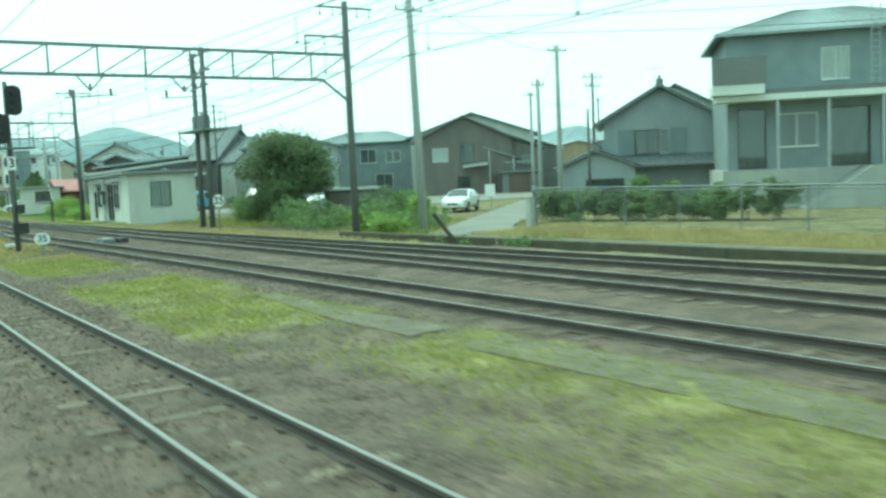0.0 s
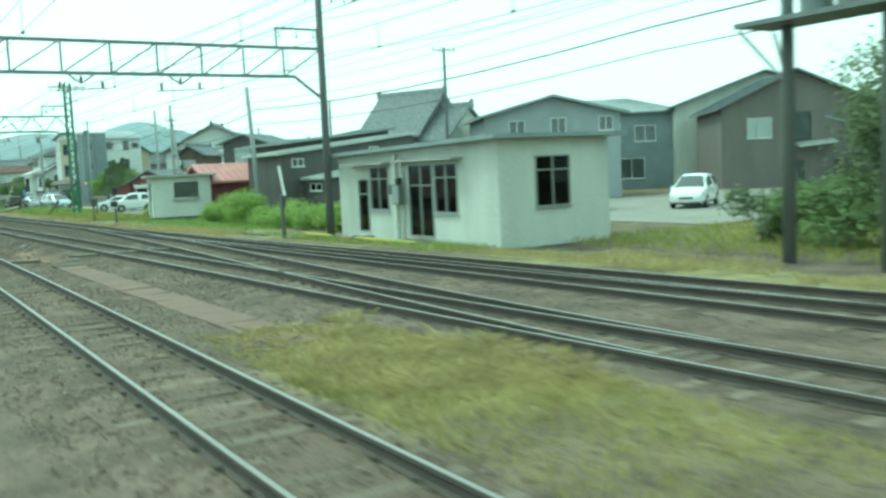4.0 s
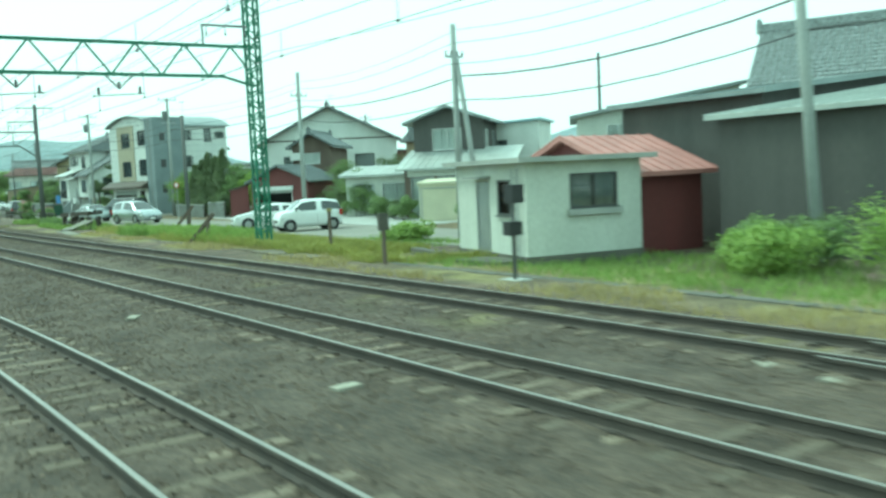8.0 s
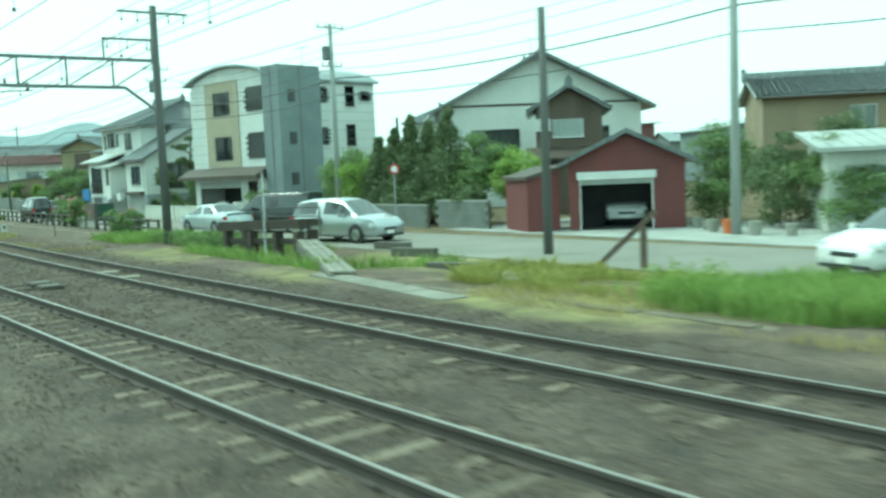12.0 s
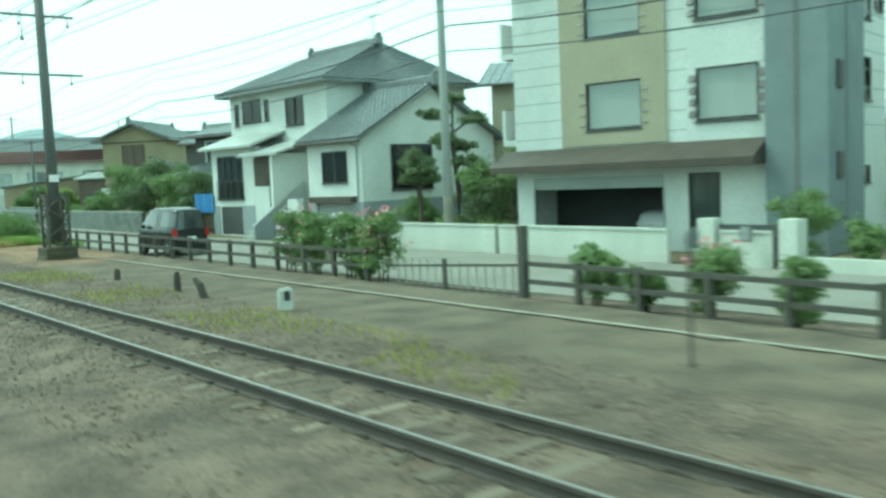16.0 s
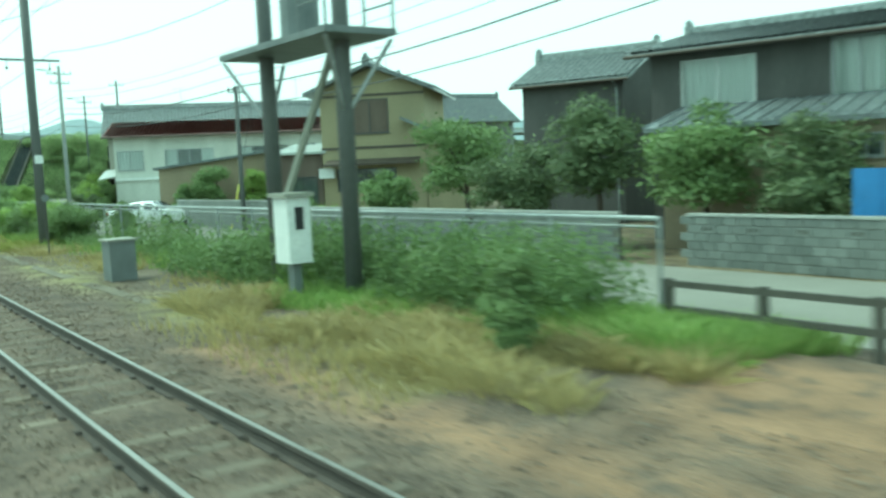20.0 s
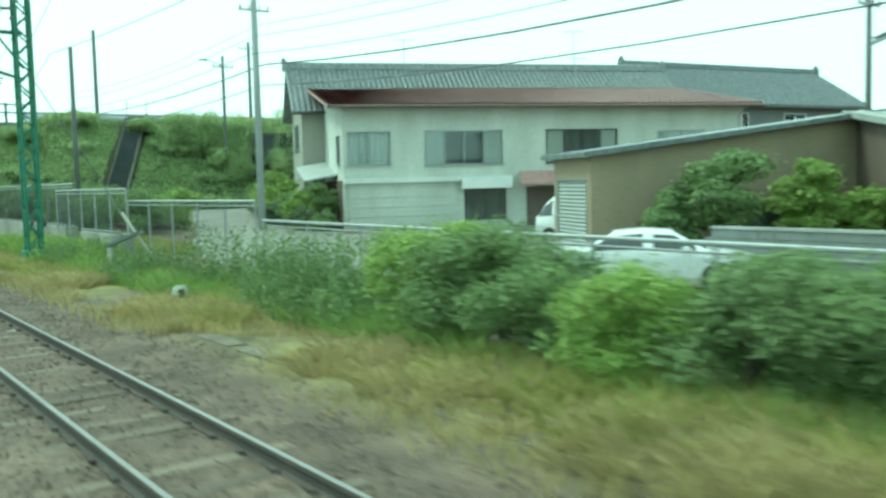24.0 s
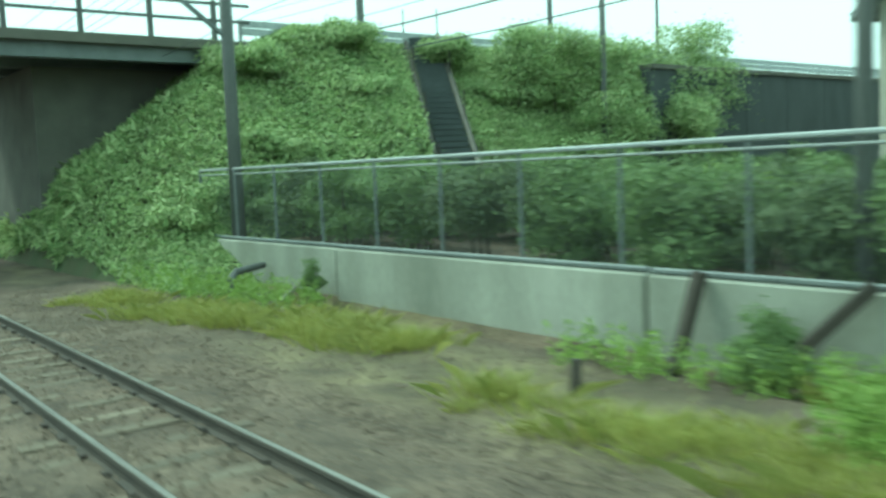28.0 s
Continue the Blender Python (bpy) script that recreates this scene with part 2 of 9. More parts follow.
mat("sign_red", (0.45, 0.04, 0.04), (0.4, 0.035, 0.035), 3, 0.4, 0.0)
mat("tyre", (0.02, 0.02, 0.02), (0.03, 0.03, 0.03), 8, 0.9, 0.1)
mat("rim", (0.42, 0.43, 0.43), (0.36, 0.37, 0.37), 4, 0.3, 0.0, metal=0.8)
mat("lamp_red", (0.35, 0.02, 0.02), (0.3, 0.02, 0.02), 4, 0.2, 0.0)
mat("lamp_clear", (0.7, 0.72, 0.72), (0.6, 0.62, 0.62), 4, 0.1, 0.0)
mat("hill_hazed", (0.2, 0.255, 0.27), (0.25, 0.305, 0.315), 0.003, 1.0, 0.0, fine=0.02)
glass_mat("glass")
leaf_mat("leaf_dark", (0.11, 0.15, 0.07), (0.18, 0.225, 0.1))
leaf_mat("leaf_mid", (0.145, 0.21, 0.075), (0.24, 0.32, 0.12))
leaf_mat("leaf_bright", (0.2, 0.3, 0.06), (0.36, 0.46, 0.12))
leaf_mat("leaf_kudzu", (0.18, 0.27, 0.085), (0.52, 0.6, 0.3))
leaf_mat("grass_green", (0.2, 0.3, 0.07), (0.34, 0.43, 0.13))
leaf_mat("grass_dry", (0.36, 0.31, 0.14), (0.5, 0.42, 0.2))
leaf_mat("grass_mixed", (0.27, 0.295, 0.075), (0.42, 0.4, 0.12))
leaf_mat("petal_pink", (0.6, 0.2, 0.25), (0.7, 0.35, 0.38))
leaf_mat("petal_white", (0.7, 0.7, 0.65), (0.75, 0.72, 0.7))

# ---- building helpers ----


def finish(bm, name, material, smooth=False):
    me = bpy.data.meshes.new(name)
    bm.to_mesh(me)
    bm.free()
    me.materials.append(MATS[material])
    if smooth:
        for p in me.polygons:
            p.use_smooth = True
    return me


def part(name, bm, material, parent, label="", smooth=False):
    ob = new(name, finish(bm, name, material, smooth))
    if parent is not None:
        ob.parent = parent
    if label:
        tagged(ob, label)
    return ob


def shared(name, me, parent, m=None):
    ob = new(name, me)
    ob.parent = parent
    if m is not None:
        ob.matrix_basis = m
    return ob


def thing(name, label, category, m=None, group="", kind=""):
    ob = new(name)
    ob.empty_display_size = 0.2
    tagged(ob, label, category, group, kind)
    if m is not None:
        ob.matrix_basis = m
    return ob


def box(bm, x0, x1, y0, y1, z0, z1):
    vs = [bm.verts.new((x, y, z)) for z in (z0, z1) for y in (y0, y1) for x in (x0, x1)]
    for f in ((0, 2, 3, 1), (4, 5, 7, 6), (0, 1, 5, 4), (2, 6, 7, 3), (0, 4, 6, 2), (1, 3, 7, 5)):
        bm.faces.new([vs[i] for i in f])
    return vs


def boxes(*rows):
    bm = bmesh.new()
    for r in rows:
        box(bm, *r)
    return bm


def bar(bm, a, b, w, h=None):
    """A square bar from a to b."""
    a, b = Vector(a), Vector(b)
    h = h or w
    d = (b - a).normalized()
    side = d.cross(Vector((0, 0, 1)))
    side = side.normalized() if side.length > 1e-4 else Vector((1, 0, 0))
    up = side.cross(d)
    vs = [bm.verts.new(p + side * sx * w / 2 + up * sz * h / 2) for p in (a, b) for sx, sz in ((-1, -1), (1, -1), (1, 1), (-1, 1))]
    for i in range(4):
        j = (i + 1) % 4
        bm.faces.new((vs[i], vs[j], vs[4 + j], vs[4 + i]))
    bm.faces.new(vs[3::-1])
    bm.faces.new(vs[4:])


def tube(bm, pts, radii, n=8, cap=True):
    """A round tube through points."""
    rings = []
    for i, p in enumerate(pts):
        p = Vector(p)
        d = (Vector(pts[min(i + 1, len(pts) - 1)]) - Vector(pts[max(i - 1, 0)])).normalized()
        side = d.cross(Vector((0, 0, 1)))
        side = side.normalized() if side.length > 1e-3 else Vector((1, 0, 0))
        up = side.cross(d)
        r = radii[i] if hasattr(radii, "__len__") else radii
        rings.append([bm.verts.new(p + (side * math.cos(a) + up * math.sin(a)) * r) for a in (2 * math.pi * k / n for k in range(n))])
    for q, s in zip(rings, rings[1:]):
        for k in range(n):
            bm.faces.new((q[k], q[(k + 1) % n], s[(k + 1) % n], s[k]))
    if cap:
        bm.faces.new(rings[0][::-1])
        bm.faces.new(rings[-1])


def prism(bm, poly, axis, a, b):
    """A polygon in the plane across an axis, drawn out from a to b. axis 0: poly is (y, z); 1: (x, z); 2: (x, y)."""
    def at(p, v):
        q = list(p)
        q.insert(axis, v)
        return bm.verts.new(q)
    lo, hi = [at(p, a) for p in poly], [at(p, b) for p in poly]
    n = len(poly)
    for i in range(n):
        bm.faces.new((lo[i], lo[(i + 1) % n], hi[(i + 1) % n], hi[i]))
    bm.faces.new(lo[::-1])
    bm.faces.new(hi)
    bmesh.ops.recalc_face_normals(bm, faces=bm.faces)


def mesh_np(name, verts, faces, material):
    me = bpy.data.meshes.new(name)
    me.from_pydata(np.asarray(verts, dtype=float).tolist(), [], np.asarray(faces).tolist())
    me.materials.append(MATS[material])
    return me


# ---- ground ----


def lerp_at(x, pts):
    return np.interp(x, [p[0] for p in pts], [p[1] for p in pts])


CAM_X = [(-60, 0), (34, 0), (54, 0.3), (78, 0.7), (107, 1.14), (131, 1.7), (150, 2.64), (164, 3.56), (182, 4.83), (196, 5.52), (214, 6.0), (237, 6.36), (262, 6.81), (420, 9.6)]
# near rail's x of each track, by distance along the line
TRACK_OWN = [(y, x - 1.75) for y, x in CAM_X]
TRACK_A = [(-60, 2.25), (40, 2.22), (58, 2.52), (70, 2.62), (84, 2.52), (94, 2.0), (110, 0.7), (128, -0.2)]
TRACK_B = [(-60, 10.2), (10, 8.4), (20, 8.12), (26, 7.95), (38, 7.48), (46, 7.12), (57, 6.9), (66, 6.62), (75, 6.32), (84, 6.16), (91, 5.9), (100, 5.68), (112, 5.22), (124, 4.6), (135, 4.12), (144, 3.9), (156, 3.2), (172, 2.6)]
TRACK_C = [(-60, 13.3), (12, 11.75), (18, 11.62), (45, 10.65), (60, 10.2), (84, 9.56), (95, 9.12), (104, 8.88), (112, 8.45), (121, 7.98), (130, 7.7), (140, 7.42), (150, 7.32), (160, 7.4), (170, 7.3), (185, 7.2), (200, 7.45), (221, 8.15), (252, 8.7), (270, 9.05), (420, 11.9)]
TRACK_D = [(-60, 18.6), (13, 14.6), (20, 13.85), (40, 12.1), (60, 10.7), (78, 9.75)]
TRACK_E = [(46, 7.1), (58.7, 7.95), (64, 8.35), (73, 8.95), (86, 9.5)]


def smooth_x(table, y):
    """The table's x at y, rounded over 12 m."""
    return sum(lerp_at(y + k, table) for k in (-9, -6, -3, 0, 3, 6, 9)) / 7


def ground_z(x, y):
    """Height of the ground: rail tops are 0."""
    x, y = np.asarray(x, float), np.asarray(y, float)
    edge0 = np.where(y < 150, 11.5, 14.0)
    edge1 = np.where(y < 150, 17.5, 16.5)
    s = np.clip((x - edge0) / (edge1 - edge0), 0, 1)
    z = -0.19 - 0.3 * s * s * (3 - 2 * s)
    for table, y0, y1 in ((TRACK_A, -40, 112), (TRACK_B, -40, 160), (TRACK_C, -40, 400), (TRACK_D, -40, 70)):
        off = np.abs(x - 0.5335 - smooth_x(table, y))
        z = np.where((y > y0) & (y < y1) & (off < 3), np.maximum(z, -0.147 - 0.09 * np.clip((off - 1.0) / 1.2, 0, 1)), z)
    dip = np.clip(np.minimum(np.minimum(x - 12.1, 16.3 - x), np.minimum(y - 136.2, 147.5 - y)) / 0.9, 0, 1)
    z = z - 0.6 * dip * dip * (3 - 2 * dip)
    rise = np.clip((y - 246) / 34, 0, 1) * 1.15
    return z + rise * np.clip((x - 15.6) / 0.8, 0, 1)


GX = np.concatenate([[-3000, -800, -200, -60, -20], np.arange(-8, 30, 0.4), np.arange(30, 80, 4), [90, 120, 200, 400, 1000, 4000]])
GY = np.concatenate([[-3000, -600, -120], np.arange(-40, 300, 0.6), [310, 340, 400, 600, 1200, 4500]])
gx, gy = np.meshgrid(GX, GY)
rng = np.random.default_rng(3)
gz = ground_z(gx, gy) + rng.normal(0, 0.012, gx.shape) * (np.abs(gx) < 40)
nx, ny = len(GX), len(GY)
idx = np.arange(nx * ny).reshape(ny, nx)
faces = np.stack([idx[:-1, :-1], idx[:-1, 1:], idx[1:, 1:], idx[1:, :-1]], -1).reshape(-1, 4)


def soft_noise(x, y, s, seed=0):
    """Cheap smooth noise in 0..1."""
    r = np.random.default_rng(seed)
    out = np.zeros_like(np.asarray(x, float))
    for k in range(5):
        a, p, q = r.uniform(0, 6.28), r.uniform(0, 6.28), r.uniform(0.6, 1.7)
        out += np.sin((x * math.cos(a) + y * math.sin(a)) * q / s + p + 1.3 * np.sin((y * math.cos(a) - x * math.sin(a)) * q / s / 1.7 + p * 2))
    return 0.5 + out / 7


def grass_mask(x, y):
    """Where low growth covers the ballast, 0..1."""
    x, y = np.asarray(x, float), np.asarray(y, float)
    a = np.where(y < 34, 4.35, 3.9)
    b = np.maximum(smooth_x(TRACK_B, y) - 0.7, 3.9)
    band1 = ((x > a) & (x < b) & (y < 52)) * (0.35 + 0.65 * np.clip((y + 10) / 40, 0, 1))
    band1 = band1 * (1 - 0.85 * soft_box(x, y, 3.5, 8.4, 10.0, 13.6, 0.8)) * np.where(y < 32, 1.25, 1.0)
    c = smooth_x(TRACK_C, y) + 1.067
    off = x - c
    band2 = np.clip((off - 1.2) / 1.0, 0, 1) * ((y < 152) | (y > 199)) * (x < 18)
    wet = soft_noise(x, y, 1.4, 5)
    yard = np.clip((band1 + 0.9 * band2) * 1.25 * np.clip((wet - 0.22) * 2.6, 0, 1), 0, 1) * np.where(y > 262, 0.3, 1.0)
    weedy = 0.7 * (y > 52) * (y < 112) * (x > 8.2) * (x < 11) * np.clip((soft_noise(x, y, 1.1, 31) - 0.62) * 4, 0, 1)
    lots = np.where((x > 21.6) & (x < 60) & (y > -20) & (y < 60), 0.85, 0) + np.where((x > 60) | (y < -20), 0.5, 0) + np.where((x > 22) & (y > 60) & (x < 60), 0.35, 0)
    patch = 0.9 * soft_box(x, y, 4.2, 8.6, 14.0, 31.0, 0.8) * (x < b) * np.clip((wet - 0.12) * 2.6, 0, 1)
    return np.clip(np.maximum(yard, patch) * (1 - 0.75 * soft_box(x, y, 11.3, 15.0, 207, 226.5, 1.0)) + weedy + lots, 0, 1)


def green_mask(x, y):
    """0: dry straw; 1: fresh green."""
    return np.clip(0.25 + 0.9 * (soft_noise(x, y, 5, 9) - 0.4), 0, 1)


def soft_box(x, y, x0, x1, y0, y1, edge=0.5):
    return np.clip(np.minimum(np.minimum(x - x0, x1 - x), np.minimum(y - y0, y1 - y)) / edge, 0, 1)


def earth_mask(x, y):
    """Bare orange or pinkish soil."""
    d = np.clip(np.minimum(np.minimum((x - 10.2) * 0.7, 15.2 - x), np.minimum((y - 183) * 0.4, (199 - y) - 0.5 * np.abs(x - 14))) / 1.2, 0, 1)
    return np.clip(d + soft_box(x, y, 9.4, 10.7, 190, 204) + soft_box(x, y, 4.3, 5.4, 68.4, 75.5) + 0.8 * soft_box(x, y, 8.3, 9.3, 52, 57), 0, 1)


def paved_mask(x, y):
    """Flat worn paving and hard earth."""
    return np.clip(0.85 * soft_box(x, y, 11.3, 15.0, 207, 226.5, 1.0) + 0.5 * soft_box(x, y, 11.6, 15.6, 263, 280, 1.2) + soft_box(x, y, 10.4, 15.4, 152, 192, 0.7) + 0.8 * soft_box(x, y, 6.6, 8.1, 99, 113), 0, 1)


def dark_ballast_mask(x, y):
    """Darker ballast where the yard tracks run together."""
    return np.clip((y - 70) / 16, 0, 1) * np.clip((156 - y) / 10, 0, 1) * np.clip((11.2 - x) / 1.2, 0, 1) * np.clip((x + 7) / 5, 0, 1)


def ground_material():
    m = bpy.data.materials.new("ground")
    MATS["ground"] = m
    m.use_nodes = True
    n, l = m.node_tree.nodes, m.node_tree.links
    b = n["Principled BSDF"]
    geo = n.new("ShaderNodeNewGeometry")
    big, mid, fine = (n.new("ShaderNodeTexNoise") for _ in range(3))
    for q, s, d in ((big, 0.35, 4), (mid, 2.2, 5), (fine, 22, 3)):
        q.inputs["Scale"].default_value, q.inputs["Detail"].default_value = s, d
        l.new(geo.outputs["Position"], q.inputs["Vector"])
    vor = n.new("ShaderNodeTexVoronoi")
    vor.inputs["Scale"].default_value = 17
    l.new(geo.outputs["Position"], vor.inputs["Vector"])

    def mixed(fac, a, c):
        q = n.new("ShaderNodeMix")
        q.data_type = "RGBA"
        l.new(fac, q.inputs[0])
        for k, v in ((6, a), (7, c)):
            if isinstance(v, tuple):
                q.inputs[k].default_value = (*v, 1)
            else:
                l.new(v, q.inputs[k])
        return q.outputs[2]
    ballast = mixed(vor.outputs["Color"], (0.175, 0.134, 0.097), (0.05, 0.04, 0.031))
    rusty = mixed(big.outputs["Fac"], (0.15, 0.098, 0.07), (0.105, 0.088, 0.066))
    darkened = n.new("ShaderNodeAttribute")
    darkened.attribute_name = "dark_ballast"
    clean = mixed(mid.outputs["Fac"], ballast, rusty)
    gravel = mixed(darkened.outputs["Fac"], clean, mixed(vor.outputs["Color"], (0.115, 0.09, 0.068), (0.045, 0.036, 0.028)))
    at = n.new("ShaderNodeAttribute")
    at.attribute_name = "grass"
    ag = n.new("ShaderNodeAttribute")
    ag.attribute_name = "green"
    turf = mixed(ag.outputs["Fac"], (0.27, 0.225, 0.1), (0.29, 0.265, 0.05))
    turf2 = mixed(mid.outputs["Fac"], turf, (0.17, 0.165, 0.075))
    th = n.new("ShaderNodeMath")
    th.operation = "MULTIPLY"
    l.new(at.outputs["Fac"], th.inputs[0])
    rr = n.new("ShaderNodeMapRange")
    rr.inputs[1].default_value, rr.inputs[2].default_value = 0.3, 0.6
    rr.inputs[3].default_value, rr.inputs[4].default_value = 0.35, 1.0
    l.new(mid.outputs["Fac"], rr.inputs[0])
    l.new(rr.outputs[0], th.inputs[1])
    ae = n.new("ShaderNodeAttribute")
    ae.attribute_name = "earth"
    ap_ = n.new("ShaderNodeAttribute")
    ap_.attribute_name = "paved"
    broken = n.new("ShaderNodeMath")
    broken.operation = "MULTIPLY"
    rb = n.new("ShaderNodeMapRange")
    rb.inputs[1].default_value, rb.inputs[2].default_value = 0.3, 0.5
    l.new(mid.outputs["Fac"], rb.inputs[0])
    l.new(ae.outputs["Fac"], broken.inputs[0])
    l.new(rb.outputs[0], broken.inputs[1])
    flat = mixed(mid.outputs["Fac"], (0.145, 0.115, 0.08), (0.097, 0.079, 0.056))
    paved = mixed(ap_.outputs["Fac"], gravel, flat)
    soil = mixed(broken.outputs[0], paved, (0.22, 0.135, 0.078))
    col = mixed(th.outputs[0], soil, turf2)
    hs = n.new("ShaderNodeHueSaturation")
    vv = n.new("ShaderNodeMapRange")
    vv.inputs[3].default_value, vv.inputs[4].default_value = 0.55, 1.45
    l.new(fine.outputs["Fac"], vv.inputs[0])
    patch = n.new("ShaderNodeTexNoise")
    patch.inputs["Scale"].default_value, patch.inputs["Detail"].default_value = 1.1, 6
    l.new(geo.outputs["Position"], patch.inputs["Vector"])
    pv = n.new("ShaderNodeMapRange")
    pv.inputs[1].default_value, pv.inputs[2].default_value = 0.3, 0.7
    pv.inputs[3].default_value, pv.inputs[4].default_value = 0.55, 1.35
    l.new(patch.outputs["Fac"], pv.inputs[0])
    both = n.new("ShaderNodeMath")
    both.operation = "MULTIPLY"
    l.new(vv.outputs[0], both.inputs[0])
    l.new(pv.outputs[0], both.inputs[1])
    l.new(both.outputs[0], hs.inputs["Value"])
    l.new(col, hs.inputs["Color"])
    l.new(hs.outputs[0], b.inputs["Base Color"])
    b.inputs["Roughness"].default_value = 0.95
    bp = n.new("ShaderNodeBump")
    bp.inputs["Strength"].default_value, bp.inputs["Distance"].default_value = 0.6, 0.04
    l.new(vor.outputs["Distance"], bp.inputs["Height"])
    l.new(bp.outputs[0], b.inputs["Normal"])


ground_material()
gme = mesh_np("ground", np.stack([gx, gy, gz], -1).reshape(-1, 3), faces, "ground")
for key, fn in (("grass", grass_mask), ("green", green_mask), ("earth", earth_mask), ("paved", paved_mask), ("dark_ballast", dark_ballast_mask)):
    at = gme.attributes.new(key, "FLOAT", "POINT")
    at.data.foreach_set("value", fn(gx, gy).reshape(-1).astype(np.float32))
ground = tagged(new("ground", gme), "brown ballast and dry weedy ground of a railway yard", "ground", kind="structure")


def strip(name, label, rows, material, z=0.02, category="road", thick=0.05):
    """A flat strip: rows of y, x0, x1, resampled, lying z over the ground, with an edge that goes down."""
    ys = [r[0] for r in rows]
    n = max(2, int((ys[-1] - ys[0]) / 1.0))
    bm = bmesh.new()
    prev = None
    for y in np.linspace(ys[0], ys[-1], n):
        x0, x1 = np.interp(y, ys, [r[1] for r in rows]), np.interp(y, ys, [r[2] for r in rows])
        k = 1 if x1 - x0 < 0.8 else 9
        row = [(float(v), y, float(ground_z(v, y)) + z) for v in np.linspace(x0, x1, k + 1)]
        ring = [bm.verts.new(p) for p in [(x0, y, row[0][2] - thick)] + row + [(x1, y, row[-1][2] - thick)]]
        if prev and len(prev) == len(ring):
            for i in range(len(ring) - 1):
                bm.faces.new((prev[i], prev[i + 1], ring[i + 1], ring[i]))
        prev = ring
    bmesh.ops.recalc_face_normals(bm, faces=bm.faces)
    return tagged(new(name, finish(bm, name, material)), label, category, kind="structure")


strip("road", "pale worn asphalt road beside the railway yard", [(98, 19.5, 24.5), (120, 18.2, 24.6), (150, 17.2, 22.6), (175, 16.4, 22.6), (205, 16.6, 22.2), (235, 17.2, 23.6), (250, 16.8, 24.6), (258, 18.0, 25.2), (264, 21.0, 27.0), (270, 23.4, 29.0), (284, 25.0, 32.0)], "asphalt", 0.04)
strip("painted_line", "long faded pale edge line on paving", [(156, 13.24, 13.34), (187, 13.04, 13.13)], "line_paint", 0.036, "line", thick=0.006)
strip("yard", "pale worn asphalt yard before the long house", [(240, 24.0, 25.0), (244, 23.8, 34), (252, 24.5, 44), (260, 25.6, 40)], "asphalt", 0.03, "road")
strip("concrete_walkway", "dusty worn slab walkway between tracks", [(-20, 7.2, 8.1), (8, 6.85, 7.72), (13, 6.68, 7.4), (17, 7.02, 7.44)], "dusty_slab", 0.02, "pavement")

# ---- tracks ----
RAIL_PROFILE = [(-0.06, -0.15), (0.06, -0.15), (0.06, -0.138), (0.012, -0.122), (0.008, -0.045), (0.032, -0.036), (0.033, -0.004), (0.024, 0.0), (-0.024, 0.0), (-0.033, -0.004), (-0.032, -0.036), (-0.008, -0.045), (-0.012, -0.122), (-0.06, -0.138)]
SLEEPER = boxes((-0.95, 0.95, -0.1, 0.1, -0.24, -0.138))
bmesh.ops.bevel(SLEEPER, geom=SLEEPER.edges[:], offset=0.012, segments=1, affect="EDGES")
PALE = SLEEPER.copy()
SLEEPER_ME = finish(SLEEPER, "sleeper", "sleeper")
PALE_SLEEPER_ME = finish(PALE, "sleeper", "sleeper_concrete")
PLATE = boxes((-0.09, 0.09, -0.07, 0.07, -0.135, -0.142 + 0.012), (-0.085, -0.06, -0.03, 0.03, -0.14, -0.105), (0.06, 0.085, -0.03, 0.03, -0.14, -0.105))
PLATE_ME = finish(PLATE, "fastening", "rail_side")


def rail(table, offset, y0, y1, parent):
    ys = np.arange(y0, y1 + 0.01, 2.0)
    n = len(RAIL_PROFILE)
    v, f, shiny = [], [], []
    for y in ys:
        x = float(smooth_x(table, y)) + offset
        v += [(x + px, y, pz) for px, pz in RAIL_PROFILE]
    for i in range(len(ys) - 1):
        for k in range(n):
            f.append((i * n + k, i * n + (k + 1) % n, (i + 1) * n + (k + 1) % n, (i + 1) * n + k))
            shiny.append(k == 7)
    me = mesh_np("rail", v, f, "rail_side")
    me.materials.append(MATS["rail_top"])
    me.polygons.foreach_set("material_index", [1 if q else 0 for q in shiny])
    me.update()
    ob = new("rail", me)
    ob.parent = parent
    return ob


